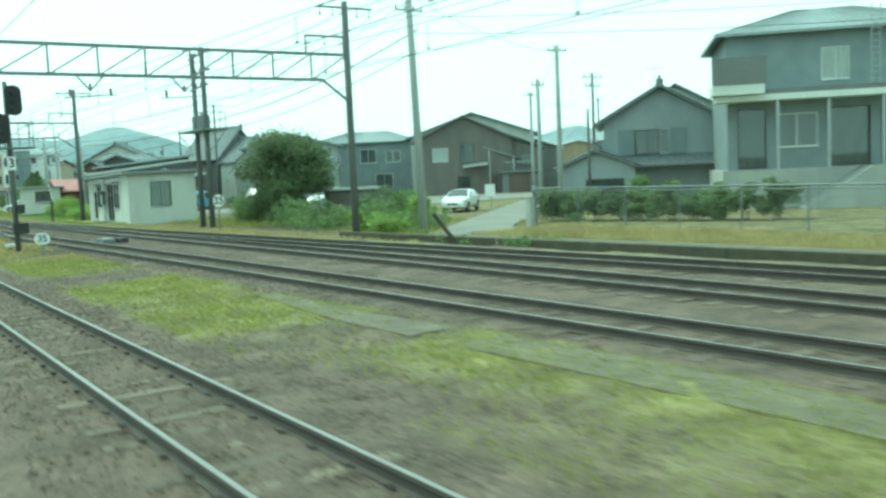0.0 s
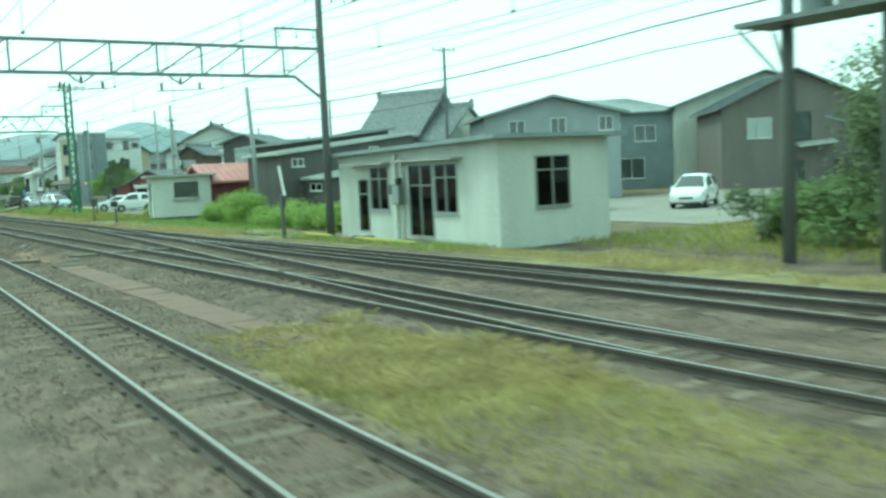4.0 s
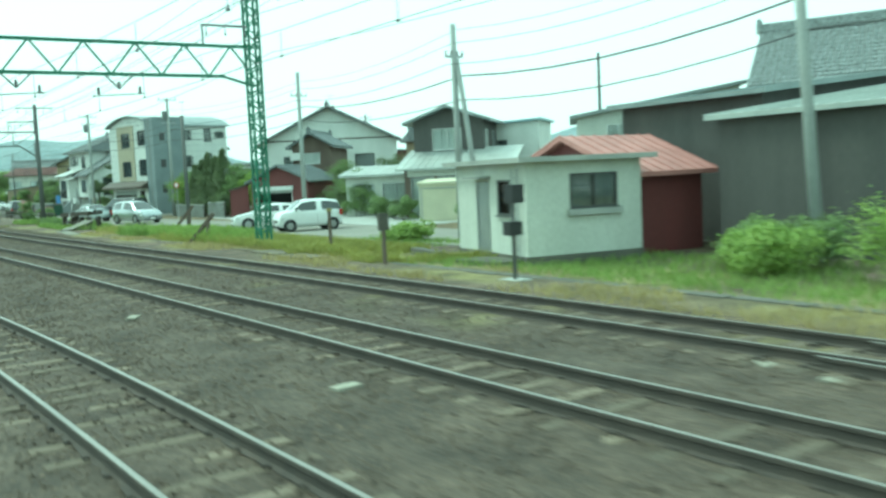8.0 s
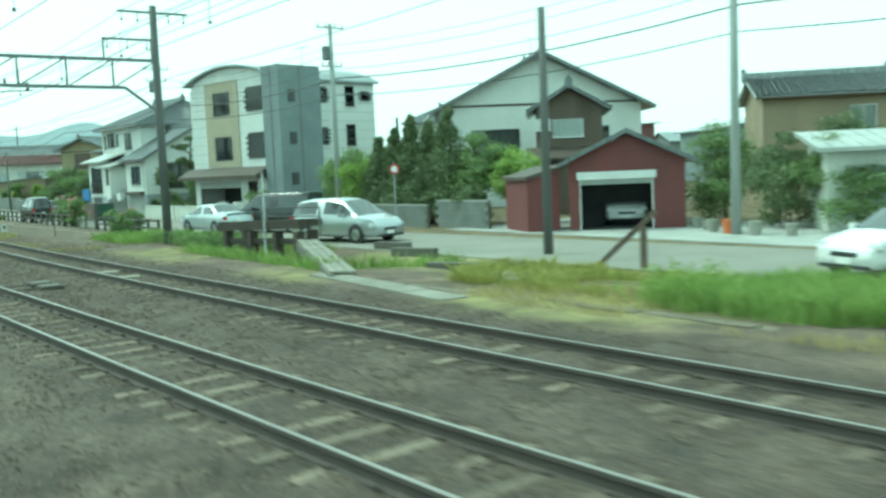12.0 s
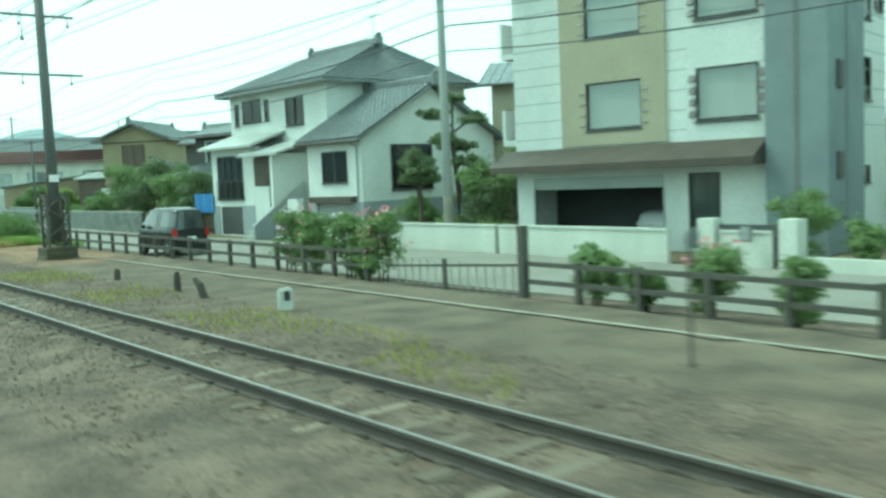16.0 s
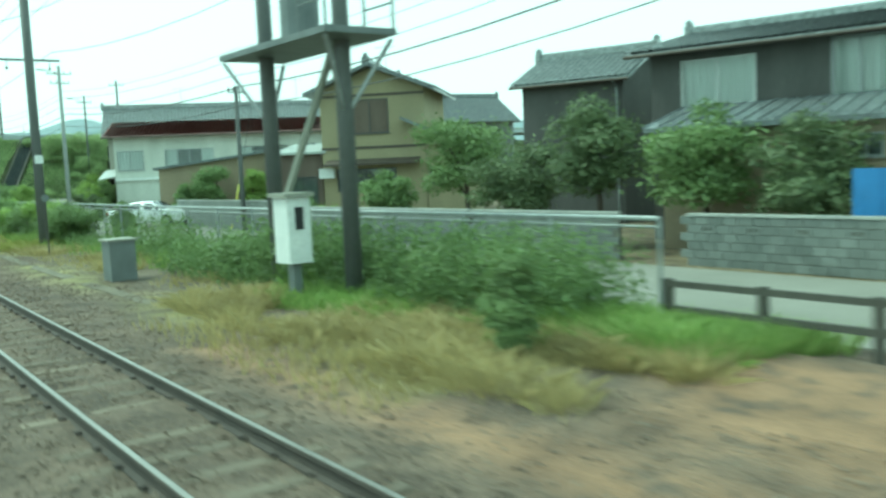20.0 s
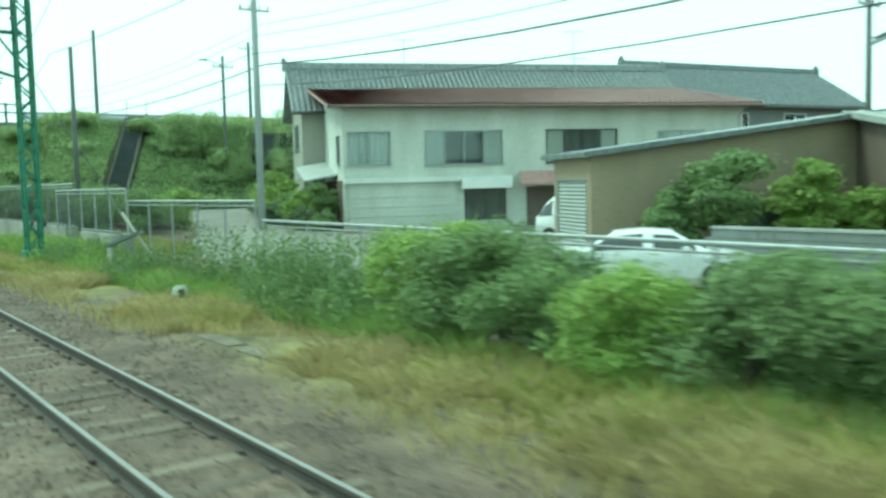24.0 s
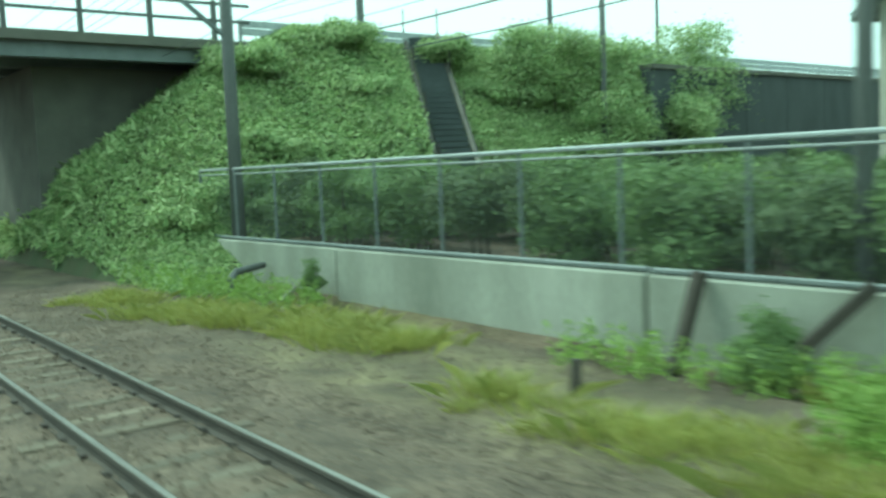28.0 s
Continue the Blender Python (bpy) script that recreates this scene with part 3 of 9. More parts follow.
def track(label, table, y0, y1, detail=None, pale=(0, 0)):
    th = thing("railway_track", label, "track", kind="structure")
    rail(table, 0.0, y0, y1, th)
    rail(table, 1.067, y0, y1, th)
    ys = np.arange(y0 + 0.3, y1, 0.63)
    lo, hi = detail or (y0, y1)
    near = [y for y in ys if lo <= y <= hi][:280]
    far = [y for y in ys if y not in set(near)]
    r = random.Random(int(y0 * 7 + table[0][1] * 100))
    for y in near:
        m = pose(float(smooth_x(table, y)) + 0.5335 + r.uniform(-0.03, 0.03), y, r.uniform(-0.012, 0.008), 0, 0, r.uniform(-1.2, 1.2) - math.degrees(math.atan(float(smooth_x(table, y + 1) - smooth_x(table, y)))))
        shared("sleeper", PALE_SLEEPER_ME if pale[0] < y < pale[1] else SLEEPER_ME, th, m)
    if far:
        bm = bmesh.new()
        for y in far:
            x = float(smooth_x(table, y)) + 0.5335 + r.uniform(-0.03, 0.03)
            box(bm, x - 0.95, x + 0.95, y - 0.1, y + 0.1, -0.24, -0.138)
        tagged(part("far_sleepers", bm, "sleeper", th), kind="stuff")
    v, f = [], []
    bm = bmesh.new()
    for y in ys:
        if not lo - 5 <= y <= hi + 5:
            continue
        for off in (0.0, 1.067):
            x = float(smooth_x(table, y)) + off
            box(bm, x - 0.1, x - 0.05, y - 0.05, y + 0.05, -0.14, -0.105)
            box(bm, x + 0.05, x + 0.1, y - 0.05, y + 0.05, -0.14, -0.105)
    tagged(part("rail_clips", bm, "rail_side", th), kind="stuff")
    return th


track("railway track with worn timber sleepers in ballast", TRACK_A, -30, 126, (-12, 100))
track("weathered yard track with timber sleepers in ballast", TRACK_B, -30, 172, (20, 170))
track("long railway track with timber sleepers in brown ballast", TRACK_C, -30, 330, (110, 285), (174, 195))
track("outer siding track with rusty rails", TRACK_D, -30, 77)
track("crossover track between two yard lines", TRACK_E, 46, 85)
track("main track with worn shiny rails", TRACK_OWN, -40, 330, (0, 1))

# loose ballast stones
base = np.array([(1, 0.1, -0.4), (-0.9, 0.3, -0.4), (0.1, 1, -0.4), (-0.2, -1, -0.4), (0.25, 0.1, 0.75), (-0.35, -0.1, 0.65)], float)
tri8 = np.array([(0, 2, 4), (2, 5, 4), (2, 1, 5), (1, 3, 5), (3, 4, 5), (3, 0, 4)])


def stones(n, xs, ys, size, seed, skip=0.0):
    r = np.random.default_rng(seed)
    x, y = r.uniform(*xs, n) if not callable(xs) else xs(r, n), r.uniform(*ys, n)
    if callable(xs):
        x = x + 0
    keep = r.uniform(0, 1, n) > np.maximum(skip * grass_mask(x, y), 0.93 * np.maximum(paved_mask(x, y), 0.7 * earth_mask(x, y)))
    x, y = x[keep], y[keep]
    n = len(x)
    s = r.uniform(0.5, 1.0, (n, 1, 3)) * size * r.uniform(0.6, 1.3, (n, 1, 1))
    a = r.uniform(0, 6.28, n)
    p = base[None] * s + r.normal(0, size * 0.16, (n, 6, 3))
    q = np.empty_like(p)
    q[..., 0] = p[..., 0] * np.cos(a)[:, None] - p[..., 1] * np.sin(a)[:, None] + x[:, None]
    q[..., 1] = p[..., 0] * np.sin(a)[:, None] + p[..., 1] * np.cos(a)[:, None] + y[:, None]
    q[..., 2] = p[..., 2] * 0.7 + (ground_z(x, y) + 0.012)[:, None]
    faces = (tri8[None] + (np.arange(n) * 6)[:, None, None]).reshape(-1, 3)
    return q.reshape(-1, 3), faces


def ballast_thing(label, n, xs, ys, size, seed, skip=0.85, material="stone"):
    v, f = stones(n, xs, ys, size, seed, skip)
    tagged(new("ballast", mesh_np("ballast", v, f, material)), label, "ballast", kind="stuff")


ballast_thing("loose grey-brown ballast stones along the yard tracks", 56000, (1.2, 10.5), (2, 75), 0.036, 11)
ballast_thing("loose dark ballast stones between converging tracks", 62000, (1.5, 10.5), (72, 152), 0.036, 12, material="stone_dark")
ballast_thing("loose ballast stones beside the main track", 66000, (5.4, 12.0), (150, 282), 0.036, 13)
ballast_thing("scattered small stones on the bare verge", 9000, (11.0, 15.4), (262, 284), 0.03, 14)

# ---- houses ----


def cut_panel(bm, x0, x1, z0, z1, openings, ya, yb):
    """One joined upright panel between ya and yb, with openings (xa, xb, za, zb) cut through."""
    ops = [(max(o[0], x0), min(o[1], x1), max(o[2], z0), min(o[3], z1)) for o in openings]
    xs = sorted({x0, x1, *[v for o in ops for v in o[:2]]})
    zs = sorted({z0, z1, *[v for o in ops for v in o[2:4]]})
    nx, nz = len(xs) - 1, len(zs) - 1

    def solid(i, j):
        if not (0 <= i < nx and 0 <= j < nz):
            return False
        cx, cz = (xs[i] + xs[i + 1]) / 2, (zs[j] + zs[j + 1]) / 2
        return not any(o[0] < cx < o[1] and o[2] < cz < o[3] for o in ops)
    vs = {}

    def vert(i, j, k):
        if (i, j, k) not in vs:
            vs[i, j, k] = bm.verts.new((xs[i], yb if k else ya, zs[j]))
        return vs[i, j, k]
    for i in range(nx):
        for j in range(nz):
            if not solid(i, j):
                continue
            bm.faces.new([vert(i, j, 0), vert(i + 1, j, 0), vert(i + 1, j + 1, 0), vert(i, j + 1, 0)])
            bm.faces.new([vert(i, j, 1), vert(i, j + 1, 1), vert(i + 1, j + 1, 1), vert(i + 1, j, 1)])
            for di, dj, p, q in ((-1, 0, (i, j + 1), (i, j)), (1, 0, (i + 1, j), (i + 1, j + 1)), (0, -1, (i, j), (i + 1, j)), (0, 1, (i + 1, j + 1), (i, j + 1))):
                if not solid(i + di, j + dj):
                    bm.faces.new([vert(*p, 0), vert(*p, 1), vert(*q, 1), vert(*q, 0)])


def wall_mesh(bm, w, z0, z1, openings, thick=0.14, gable=None):
    """An upright wall in local x (0..w) and z, its face at y = 0 and its back at y = thick, with openings cut through."""
    cut_panel(bm, 0, w, z0, z1, [o[:4] for o in openings], 0, thick)
    if gable:
        prism(bm, gable, 1, 0, thick)


def window(parent, m, x0, x1, z0, z1, style, depth=0.14):
    """A window or door in an opening. style: s sliding pair, q four panes, d door, c curtains, b barred, g garage (open), r roller shutter, l louvres, t transom, D solid panels; k dark, w white frame."""
    frame_mat = "frame_dark" if "k" in style else "frame_white" if "w" in style else "frame_alu"
    t = 0.05
    w, h = x1 - x0, z1 - z0
    mulls = 1 if ("s" in style or "c" in style) else 0
    mulls = 3 if "q" in style else mulls
    name = "door" if "d" in style else "garage_door" if "g" in style or "r" in style else "window"
    gaps = []
    if name == "garage_door":
        gaps = [(x0 + t, x1 - t, z0 - 0.01, z1 - t)]
    else:
        for k in range(mulls + 1):
            xa, xb = x0 + w * k / (mulls + 1) + (t if k == 0 else 0.025), x0 + w * (k + 1) / (mulls + 1) - (t if k == mulls else 0.025)
            rows = [(z0 + t, z1 - t)] if "t" not in style else [(z0 + t, z0 + h * 0.7), (z0 + h * 0.7 + 0.05, z1 - t)]
            gaps += [(xa, xb, za, zb) for za, zb in rows]
    bm = bmesh.new()
    cut_panel(bm, x0, x1, z0, z1, gaps, -0.03, 0.06)
    fr = part(name, bm, frame_mat, parent)
    fr.matrix_basis = m
    if "r" in style:
        n = max(4, int(h / 0.11))
        prof = [(0.06, z0)]
        for i in range(n):
            za, zb = z0 + (h - t) * i / n, z0 + (h - t) * (i + 1) / n
            prof += [(0.03, za), (0.0, (za + zb) / 2), (0.03, zb - 0.004)]
        prof += [(0.06, z1 - t)]
        bm = bmesh.new()
        prism(bm, prof, 0, x0 + t, x1 - t)
        part("shutter", bm, "shutter" if "y" not in style else "wall_cream", fr)
        return
    if "g" in style:
        part("shutter", boxes((x0 + t, x1 - t, 0.0, 0.03, z1 - 0.4, z1 - t)), "shutter", fr)
        return
    for xa, xb, za, zb in gaps:
        if "D" in style:
            part("panel", boxes((xa, xb, 0.01, 0.04, za, zb)), "dark_wood" if "k" in style else "frame_alu", fr)
        else:
            pane = part("pane", boxes((xa, xb, 0.015, 0.021, za, zb)), "glass", fr)
            pane.visible_shadow = False
    # grey sheet added behind the panes, lightening glass that would read black
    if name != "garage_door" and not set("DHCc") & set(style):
        part("net_curtain", boxes((x0 + t, x1 - t, 0.09, 0.1, z0 + t, z1 - t)), "backing_grey", fr)
    if "H" in style:
        part("net_curtain", boxes((x0 + w * 0.27, x1 - w * 0.26, 0.11, 0.12, z0 + t, z1 - t)), "backing_grey", fr)
        part("curtain", boxes((x0 + t, x0 + w * 0.27, 0.08, 0.1, z0 + t, z1 - t)), "curtain_white", fr)
        part("curtain", boxes((x1 - w * 0.26, x1 - t, 0.08, 0.1, z0 + t, z1 - t)), "curtain_white", fr)
    if "C" in style:
        part("blind", boxes((x0 + t, x1 - t, 0.08, 0.095, z0 + t + h * 0.04, z1 - t)), "curtain_white", fr)
    if "c" in style:
        bm = bmesh.new()
        n = max(6, int(w / 0.12))
        pts = [(x0 + t + (w - 2 * t) * i / n, 0.1 + 0.025 * (-1) ** i) for i in range(n + 1)]
        prism(bm, pts + [(p[0], p[1] + 0.01) for p in pts[::-1]], 2, z0 + t, z1 - t)
        part("curtain", bm, "curtain_white", fr)
    if "b" in style:
        bm = bmesh.new()
        n = max(3, int(w / 0.14))
        gaps = [(x0 + w * i / n + 0.012, x0 + w * (i + 1) / n - 0.012, z0 + 0.03, z0 + h * 0.42) for i in range(n)]
        cut_panel(bm, x0, x1, z0, z0 + h * 0.42 + 0.03, gaps, -0.14, -0.115)
        part("railing", bm, "frame_dark", fr)
    if "l" in style:
        for xa in (x0 - 0.22, x1 + 0.02):
            for k in range(4):
                zz = z0 + h * (0.1 + 0.22 * k)
                bm = bmesh.new()
                prism(bm, [(-0.1, zz), (0.0, zz + h * 0.12), (0.0, zz)], 0, xa, xa + 0.2)
                part("louvre", bm, "frame_dark", fr)
    if "d" not in style:
        part("sill", boxes((x0 - 0.05, x1 + 0.05, -0.09, -0.032, z0 - 0.04, z0)), frame_mat, fr)


def slab(bm, a, b, c, d, thick):
    """A sloping roof slab with corners a, b (low edge), c, d (high edge), drawn down by thick."""
    top = [bm.verts.new(p) for p in (a, b, c, d)]
    bot = [bm.verts.new((p[0], p[1], p[2] - thick)) for p in (a, b, c, d)]
    bm.faces.new(top)
    bm.faces.new(bot[::-1])
    for i in range(4):
        j = (i + 1) % 4
        bm.faces.new((top[i], bot[i], bot[j], top[j]))


def tile_field(a, b, c, d, pitch=0.28, amp=0.045):
    """Rows of curved roof tiles over the slope a, b (low edge) to c, d (high edge), as verts and faces."""
    a, b, c, d = (np.array(p, float) for p in (a, b, c, d))
    w, hgt = max(np.linalg.norm(b - a), np.linalg.norm(c - d)), np.linalg.norm((d + c) / 2 - (a + b) / 2)
    nu, nv = max(4, int(w / pitch)), max(2, int(hgt / 0.27))
    u = np.linspace(0, 1, nu * 4 + 1)
    up = np.cross(b - a, d - a)
    up = up / np.linalg.norm(up) * (1 if up[2] > 0 else -1)
    v, f = [], []
    for j in range(nv):
        for s, lift in ((j / nv, 0.055), ((j + 1.12) / nv, 0.0)):
            s = min(s, 1.0)
            lo, hi = a + (d - a) * s, b + (c - b) * s
            wave = amp * np.sin(np.arange(nu * 4 + 1) * math.pi / 2) + lift + 0.02
            v.append(lo + (hi - lo) * u[:, None] + up * wave[:, None])
    n = nu * 4 + 1
    for j in range(nv):
        k = np.arange(n - 1)
        f.append(np.stack([2 * j * n + k, 2 * j * n + k + 1, (2 * j + 1) * n + k + 1, (2 * j + 1) * n + k], -1))
    return np.concatenate(v), np.concatenate(f)


def cover(parent, quads, kind, material):
    """What lies on the roof slopes: tiles or standing seams."""
    if kind == "tile":
        vs, fs, o = [], [], 0
        for q in quads:
            v, f = tile_field(*q)
            vs.append(v)
            fs.append(f + o)
            o += len(v)
        me = mesh_np("roof_tiles", np.concatenate(vs), np.concatenate(fs), material)
        for p in me.polygons:
            p.use_smooth = True
        ob = new("roof_tiles", me)
    else:
        bm = bmesh.new()
        for a, b, c, d in quads:
            a, b, c, d = (Vector(p) for p in (a, b, c, d))
            n = max(2, int((b - a).length / 0.45))
            for i in range(n + 1):
                s = i / n
                bar(bm, a.lerp(b, s) + Vector((0, 0, 0.012)), d.lerp(c, s) + Vector((0, 0, 0.012)), 0.03, 0.045)
        ob = new("roof_seams", finish(bm, "roof_seams", material))
    ob.parent = parent
    tagged(ob, kind="stuff")


def roof(parent, w, d, ze, zr, style, material, over=0.45, kind="tile", ridge_mat=None, name="roof", sub=True):
    """style: v ridge runs away from the front (gable in front), u ridge runs along the front, h hip, s single slope rising to the back, l single slope rising to the right, f flat."""
    o = over
    th = 0.14
    quads = []
    ridge = None
    if style == "v":
        k = (zr - ze) / (w / 2)
        zl = ze - k * o
        quads = [((-o, d + o, zl), (-o, -o, zl), (w / 2, -o, zr), (w / 2, d + o, zr)), ((w + o, -o, zl), (w + o, d + o, zl), (w / 2, d + o, zr), (w / 2, -o, zr))]
        ridge = ((w / 2, -o, zr), (w / 2, d + o, zr))
    elif style == "u":
        k = (zr - ze) / (d / 2)
        zl = ze - k * o
        quads = [((-o, -o, zl), (w + o, -o, zl), (w + o, d / 2, zr), (-o, d / 2, zr)), ((w + o, d + o, zl), (-o, d + o, zl), (-o, d / 2, zr), (w + o, d / 2, zr))]
        ridge = ((-o, d / 2, zr), (w + o, d / 2, zr))
    elif style == "h":
        k = (zr - ze) / (min(w, d) / 2)
        zl = ze - k * o
        i = min(w, d) / 2
        if w >= d:
            r1, r2 = (i, d / 2, zr), (w - i, d / 2, zr)
            quads = [((-o, -o, zl), (w + o, -o, zl), r2, r1), ((w + o, d + o, zl), (-o, d + o, zl), r1, r2), ((-o, d + o, zl), (-o, -o, zl), r1, (r1[0] - 0.01, r1[1] + 0.01, zr)), ((w + o, -o, zl), (w + o, d + o, zl), (r2[0] + 0.01, r2[1] + 0.01, zr), r2)]
        else:
            r1, r2 = (w / 2, i, zr), (w / 2, d - i, zr)
            quads = [((-o, -o, zl), (w + o, -o, zl), (r1[0] + 0.01, r1[1] - 0.01, zr), r1), ((w + o, d + o, zl), (-o, d + o, zl), r2, (r2[0] + 0.01, r2[1] + 0.01, zr)), ((-o, d + o, zl), (-o, -o, zl), r1, r2), ((w + o, -o, zl), (w + o, d + o, zl), r2, r1)]
        ridge = (r1, r2)
    elif style == "k":
        k, i = (zr - ze) / (d / 2), w * 0.17
        zl = ze - k * o
        r1, r2 = (i, d / 2, zr), (w - i, d / 2, zr)
        quads = [((-o, -o, zl), (w + o, -o, zl), r2, r1), ((w + o, d + o, zl), (-o, d + o, zl), r1, r2), ((-o, d + o, zl), (-o, -o, zl), r1, (r1[0] - 0.01, r1[1] + 0.01, zr)), ((w + o, -o, zl), (w + o, d + o, zl), (r2[0] + 0.01, r2[1] + 0.01, zr), r2)]
        ridge = (r1, r2)
    elif style == "s":
        k = (zr - ze) / d
        quads = [((-o, -o, ze - k * o), (w + o, -o, ze - k * o), (w + o, d + o, zr + k * o), (-o, d + o, zr + k * o))]
    elif style == "l":
        k = (zr - ze) / w
        quads = [((-o, d + o, ze - k * o), (-o, -o, ze - k * o), (w + o, -o, zr + k * o), (w + o, d + o, zr + k * o))]
    else:
        quads = [((-o, -o, ze), (w + o, -o, ze), (w + o, d + o, ze), (-o, d + o, ze))]
    r = None
    for q in quads:
        bm = bmesh.new()
        up = tuple((p[0], p[1], p[2] + th) for p in q)
        slab(bm, *up, th)
        slope = part(name, bm, ridge_mat or material, parent)
        r = r or slope
        if kind != "plain" and sub:
            cover(slope, [up], kind, material)
    if ridge and kind == "tile":
        bm = bmesh.new()
        a, b = (Vector(p) + Vector((0, 0, th + 0.08)) for p in ridge)
        bar(bm, a, b, 0.26, 0.26)
        tube(bm, [a + Vector((0, 0, 0.15)), b + Vector((0, 0, 0.15))], 0.09, 8)
        part("ridge", bm, ridge_mat or material, r)
        for e, q in ((a, b), (b, a)):
            dv = (e - q).normalized()
            bm = bmesh.new()
            bar(bm, e - dv * 0.05, e + dv * 0.18, 0.42, 0.5)
            bar(bm, e + dv * 0.02 + Vector((0, 0, 0.25)), e + dv * 0.14 + Vector((0, 0, 0.42)), 0.2, 0.2)
            part("ridge_end", bm, ridge_mat or material, r)
    return r


def house(name, label, x, y, rz, w, d, z0, ze, zr, style, wall, roof_mat, front=(), right=(), left=(), kind="tile", over=0.45, category="house", trim=None, floor_line=None, roof_wall=True):
    """A house with its left front corner at x, y; the front runs along local x. front, right: windows (x0, x1, za, zb, style), heights over the world's zero."""
    th = thing(name, label, category, pose(x, y, 0, 0, 0, rz))
    z1 = ze
    gv = [(0, z1), (w, z1), (w / 2, zr - 0.05)] if style == "v" else [(0, z1), (w, z1), (w, zr)] if style == "l" and zr > ze else None
    gu = [(0, z1), (d, z1), (d / 2, zr - 0.05)] if style == "u" else [(0, z1), (d, z1), (d, zr)] if style == "s" and zr > ze else None
    guL = [(0, z1), (d, z1), (0, zr)] if style == "s" and zr > ze else gu
    back_top = zr if style == "s" else z1
    right_top = zr if style == "l" else z1
    sides = ((front, w, pose(0, 0, 0), gv, z1), (right, d, pose(w, 0, 0, 0, 0, 90), gu, right_top), (left, d, pose(0, d, 0, 0, 0, -90), guL, z1), ((), w, pose(w, d, 0, 0, 0, 180), gv if style == "v" else ([(0, z1), (w, z1), (0, zr)] if gv else None), back_top))
    if style == "l":
        sides = (sides[0], (right, d, sides[1][2], None, right_top), sides[2], sides[3])
    for wins, span, m, gable, top in sides:
        bm = bmesh.new()
        ops = [tuple(o[:4]) for o in wins]
        side = m.to_euler().z != 0 and abs(abs(m.to_euler().z) - math.pi) > 0.1
        cut_panel(bm, 0.14 if side else 0, span - 0.14 if side else span, z0, top, ops, 0, 0.14)
        if gable:
            prism(bm, gable, 1, 0, 0.14)
        wl_ob = part("wall", bm, wall, th)
        wl_ob.matrix_basis = m
        for o in wins:
            window(th, m, *o)
    # near-black floor and added partition: interior shade put into the colour
    part("room_floor", boxes((0.16, w - 0.16, 0.16, d - 0.16, z0 + 0.02, z0 + 0.12)), "room_shade", th)
    part("room_partition", boxes((0.16, w - 0.16, min(2.2, d * 0.4), min(2.2, d * 0.4) + 0.1, z0 + 0.12, ze - 0.1)), "room_shade", th)
    if roof_wall:
        roof(th, w, d, ze, zr, style, roof_mat, over, kind)
    if roof_wall and kind != "plain" and style in "us" and category == "house":
        zl = ze - (zr - ze) / (d / 2 if style == "u" else d) * over
        bm = bmesh.new()
        tube(bm, [(-over, -over - 0.05, zl + 0.05), (w + over, -over - 0.05, zl + 0.02)], 0.055, 7)
        part("gutter", bm, "brown_trim", th)
        bm = bmesh.new()
        tube(bm, [(w - 0.25, -over - 0.05, zl), (w - 0.25, -0.06, zl - over * 0.5), (w - 0.25, -0.06, z0)], 0.035, 7)
        part("downpipe", bm, "frame_alu", th)
    if trim:
        for zt in trim[1:]:
            part("trim_band", boxes((-0.03, w + 0.03, -0.035, -0.003, zt, zt + 0.14)), trim[0], th)
    return th


def antenna(parent, x, y, z, h=2.2):
    """A thin mast with a comb of cross rods, standing on a roof."""
    bm = bmesh.new()
    tube(bm, [(x, y, z - 0.3), (x, y, z + h)], 0.018, 6)
    mast = part("antenna_mast", bm, "galvanised", parent)
    bm = bmesh.new()
    bar(bm, (x - 0.6, y, z + h - 0.1), (x + 0.6, y, z + h - 0.1), 0.02)
    for i in range(7):
        bar(bm, (x - 0.55 + 0.18 * i, y - 0.28, z + h - 0.09), (x - 0.55 + 0.18 * i, y + 0.28, z + h - 0.09), 0.012)
    part("antenna_rods", bm, "galvanised", mast)


# yard end of the clip: three houses beyond the sidings
h1 = house("house", "grey two-storey house with balconies on a concrete base", 38.85, 30.35, -46, 11, 8, 1.5, 8.5, 9.9, "h", "wall_bluegrey", "metal_roof", front=[(4.6, 5.9, 5.9, 7.5, "pcw"), (2.4, 4.4, 2.6, 4.3, "sw"), (0.5, 1.9, 1.6, 4.6, "pk"), (4.9, 6.9, 1.6, 4.5, "pk"), (7.4, 9.4, 1.6, 4.5, "pk")], right=[(2, 4, 2.5, 4, "s")], kind="seam", over=0.6)
part("foundation", boxes((-0.3, 12, -0.3, 8.2, -0.6, 1.5)), "concrete", h1, "pale concrete base wall")
part("ramp", (lambda bm: (prism(bm, [(3.2, -0.6), (12, -0.6), (12, 1.5), (6.4, 1.5)], 1, -2.4, -0.32), bm)[1])(bmesh.new()), "concrete", h1)
part("balcony_slab", boxes((-0.7, 11.2, -1.5, -0.02, 4.95, 5.25), (-0.9, 1.6, -1.9, -0.02, 5.27, 5.75)), "wall_white", h1)
part("balcony_wall", boxes((-0.9, 1.7, -1.95, -1.8, 5.77, 7.1), (1.7, 11.2, -1.45, -1.32, 5.27, 5.5)), "wall_darkgrey", h1)
for px in (2.2, 4.6, 7.1, 9.6):
    part("post", boxes((px, px + 0.14, -1.4, -1.26, 1.5, 4.95)), "frame_alu", h1)
part("ladder", (lambda bm: ([box(bm, *r) for r in [(6.6, 6.64, -1.42, -1.38, 5.5, 9.3), (7.0, 7.04, -1.42, -1.38, 5.5, 9.3)] + [(6.64, 7.0, -1.42, -1.38, 5.7 + 0.3 * i, 5.73 + 0.3 * i) for i in range(12)]], bm)[1])(bmesh.new()), "galvanised", h1)
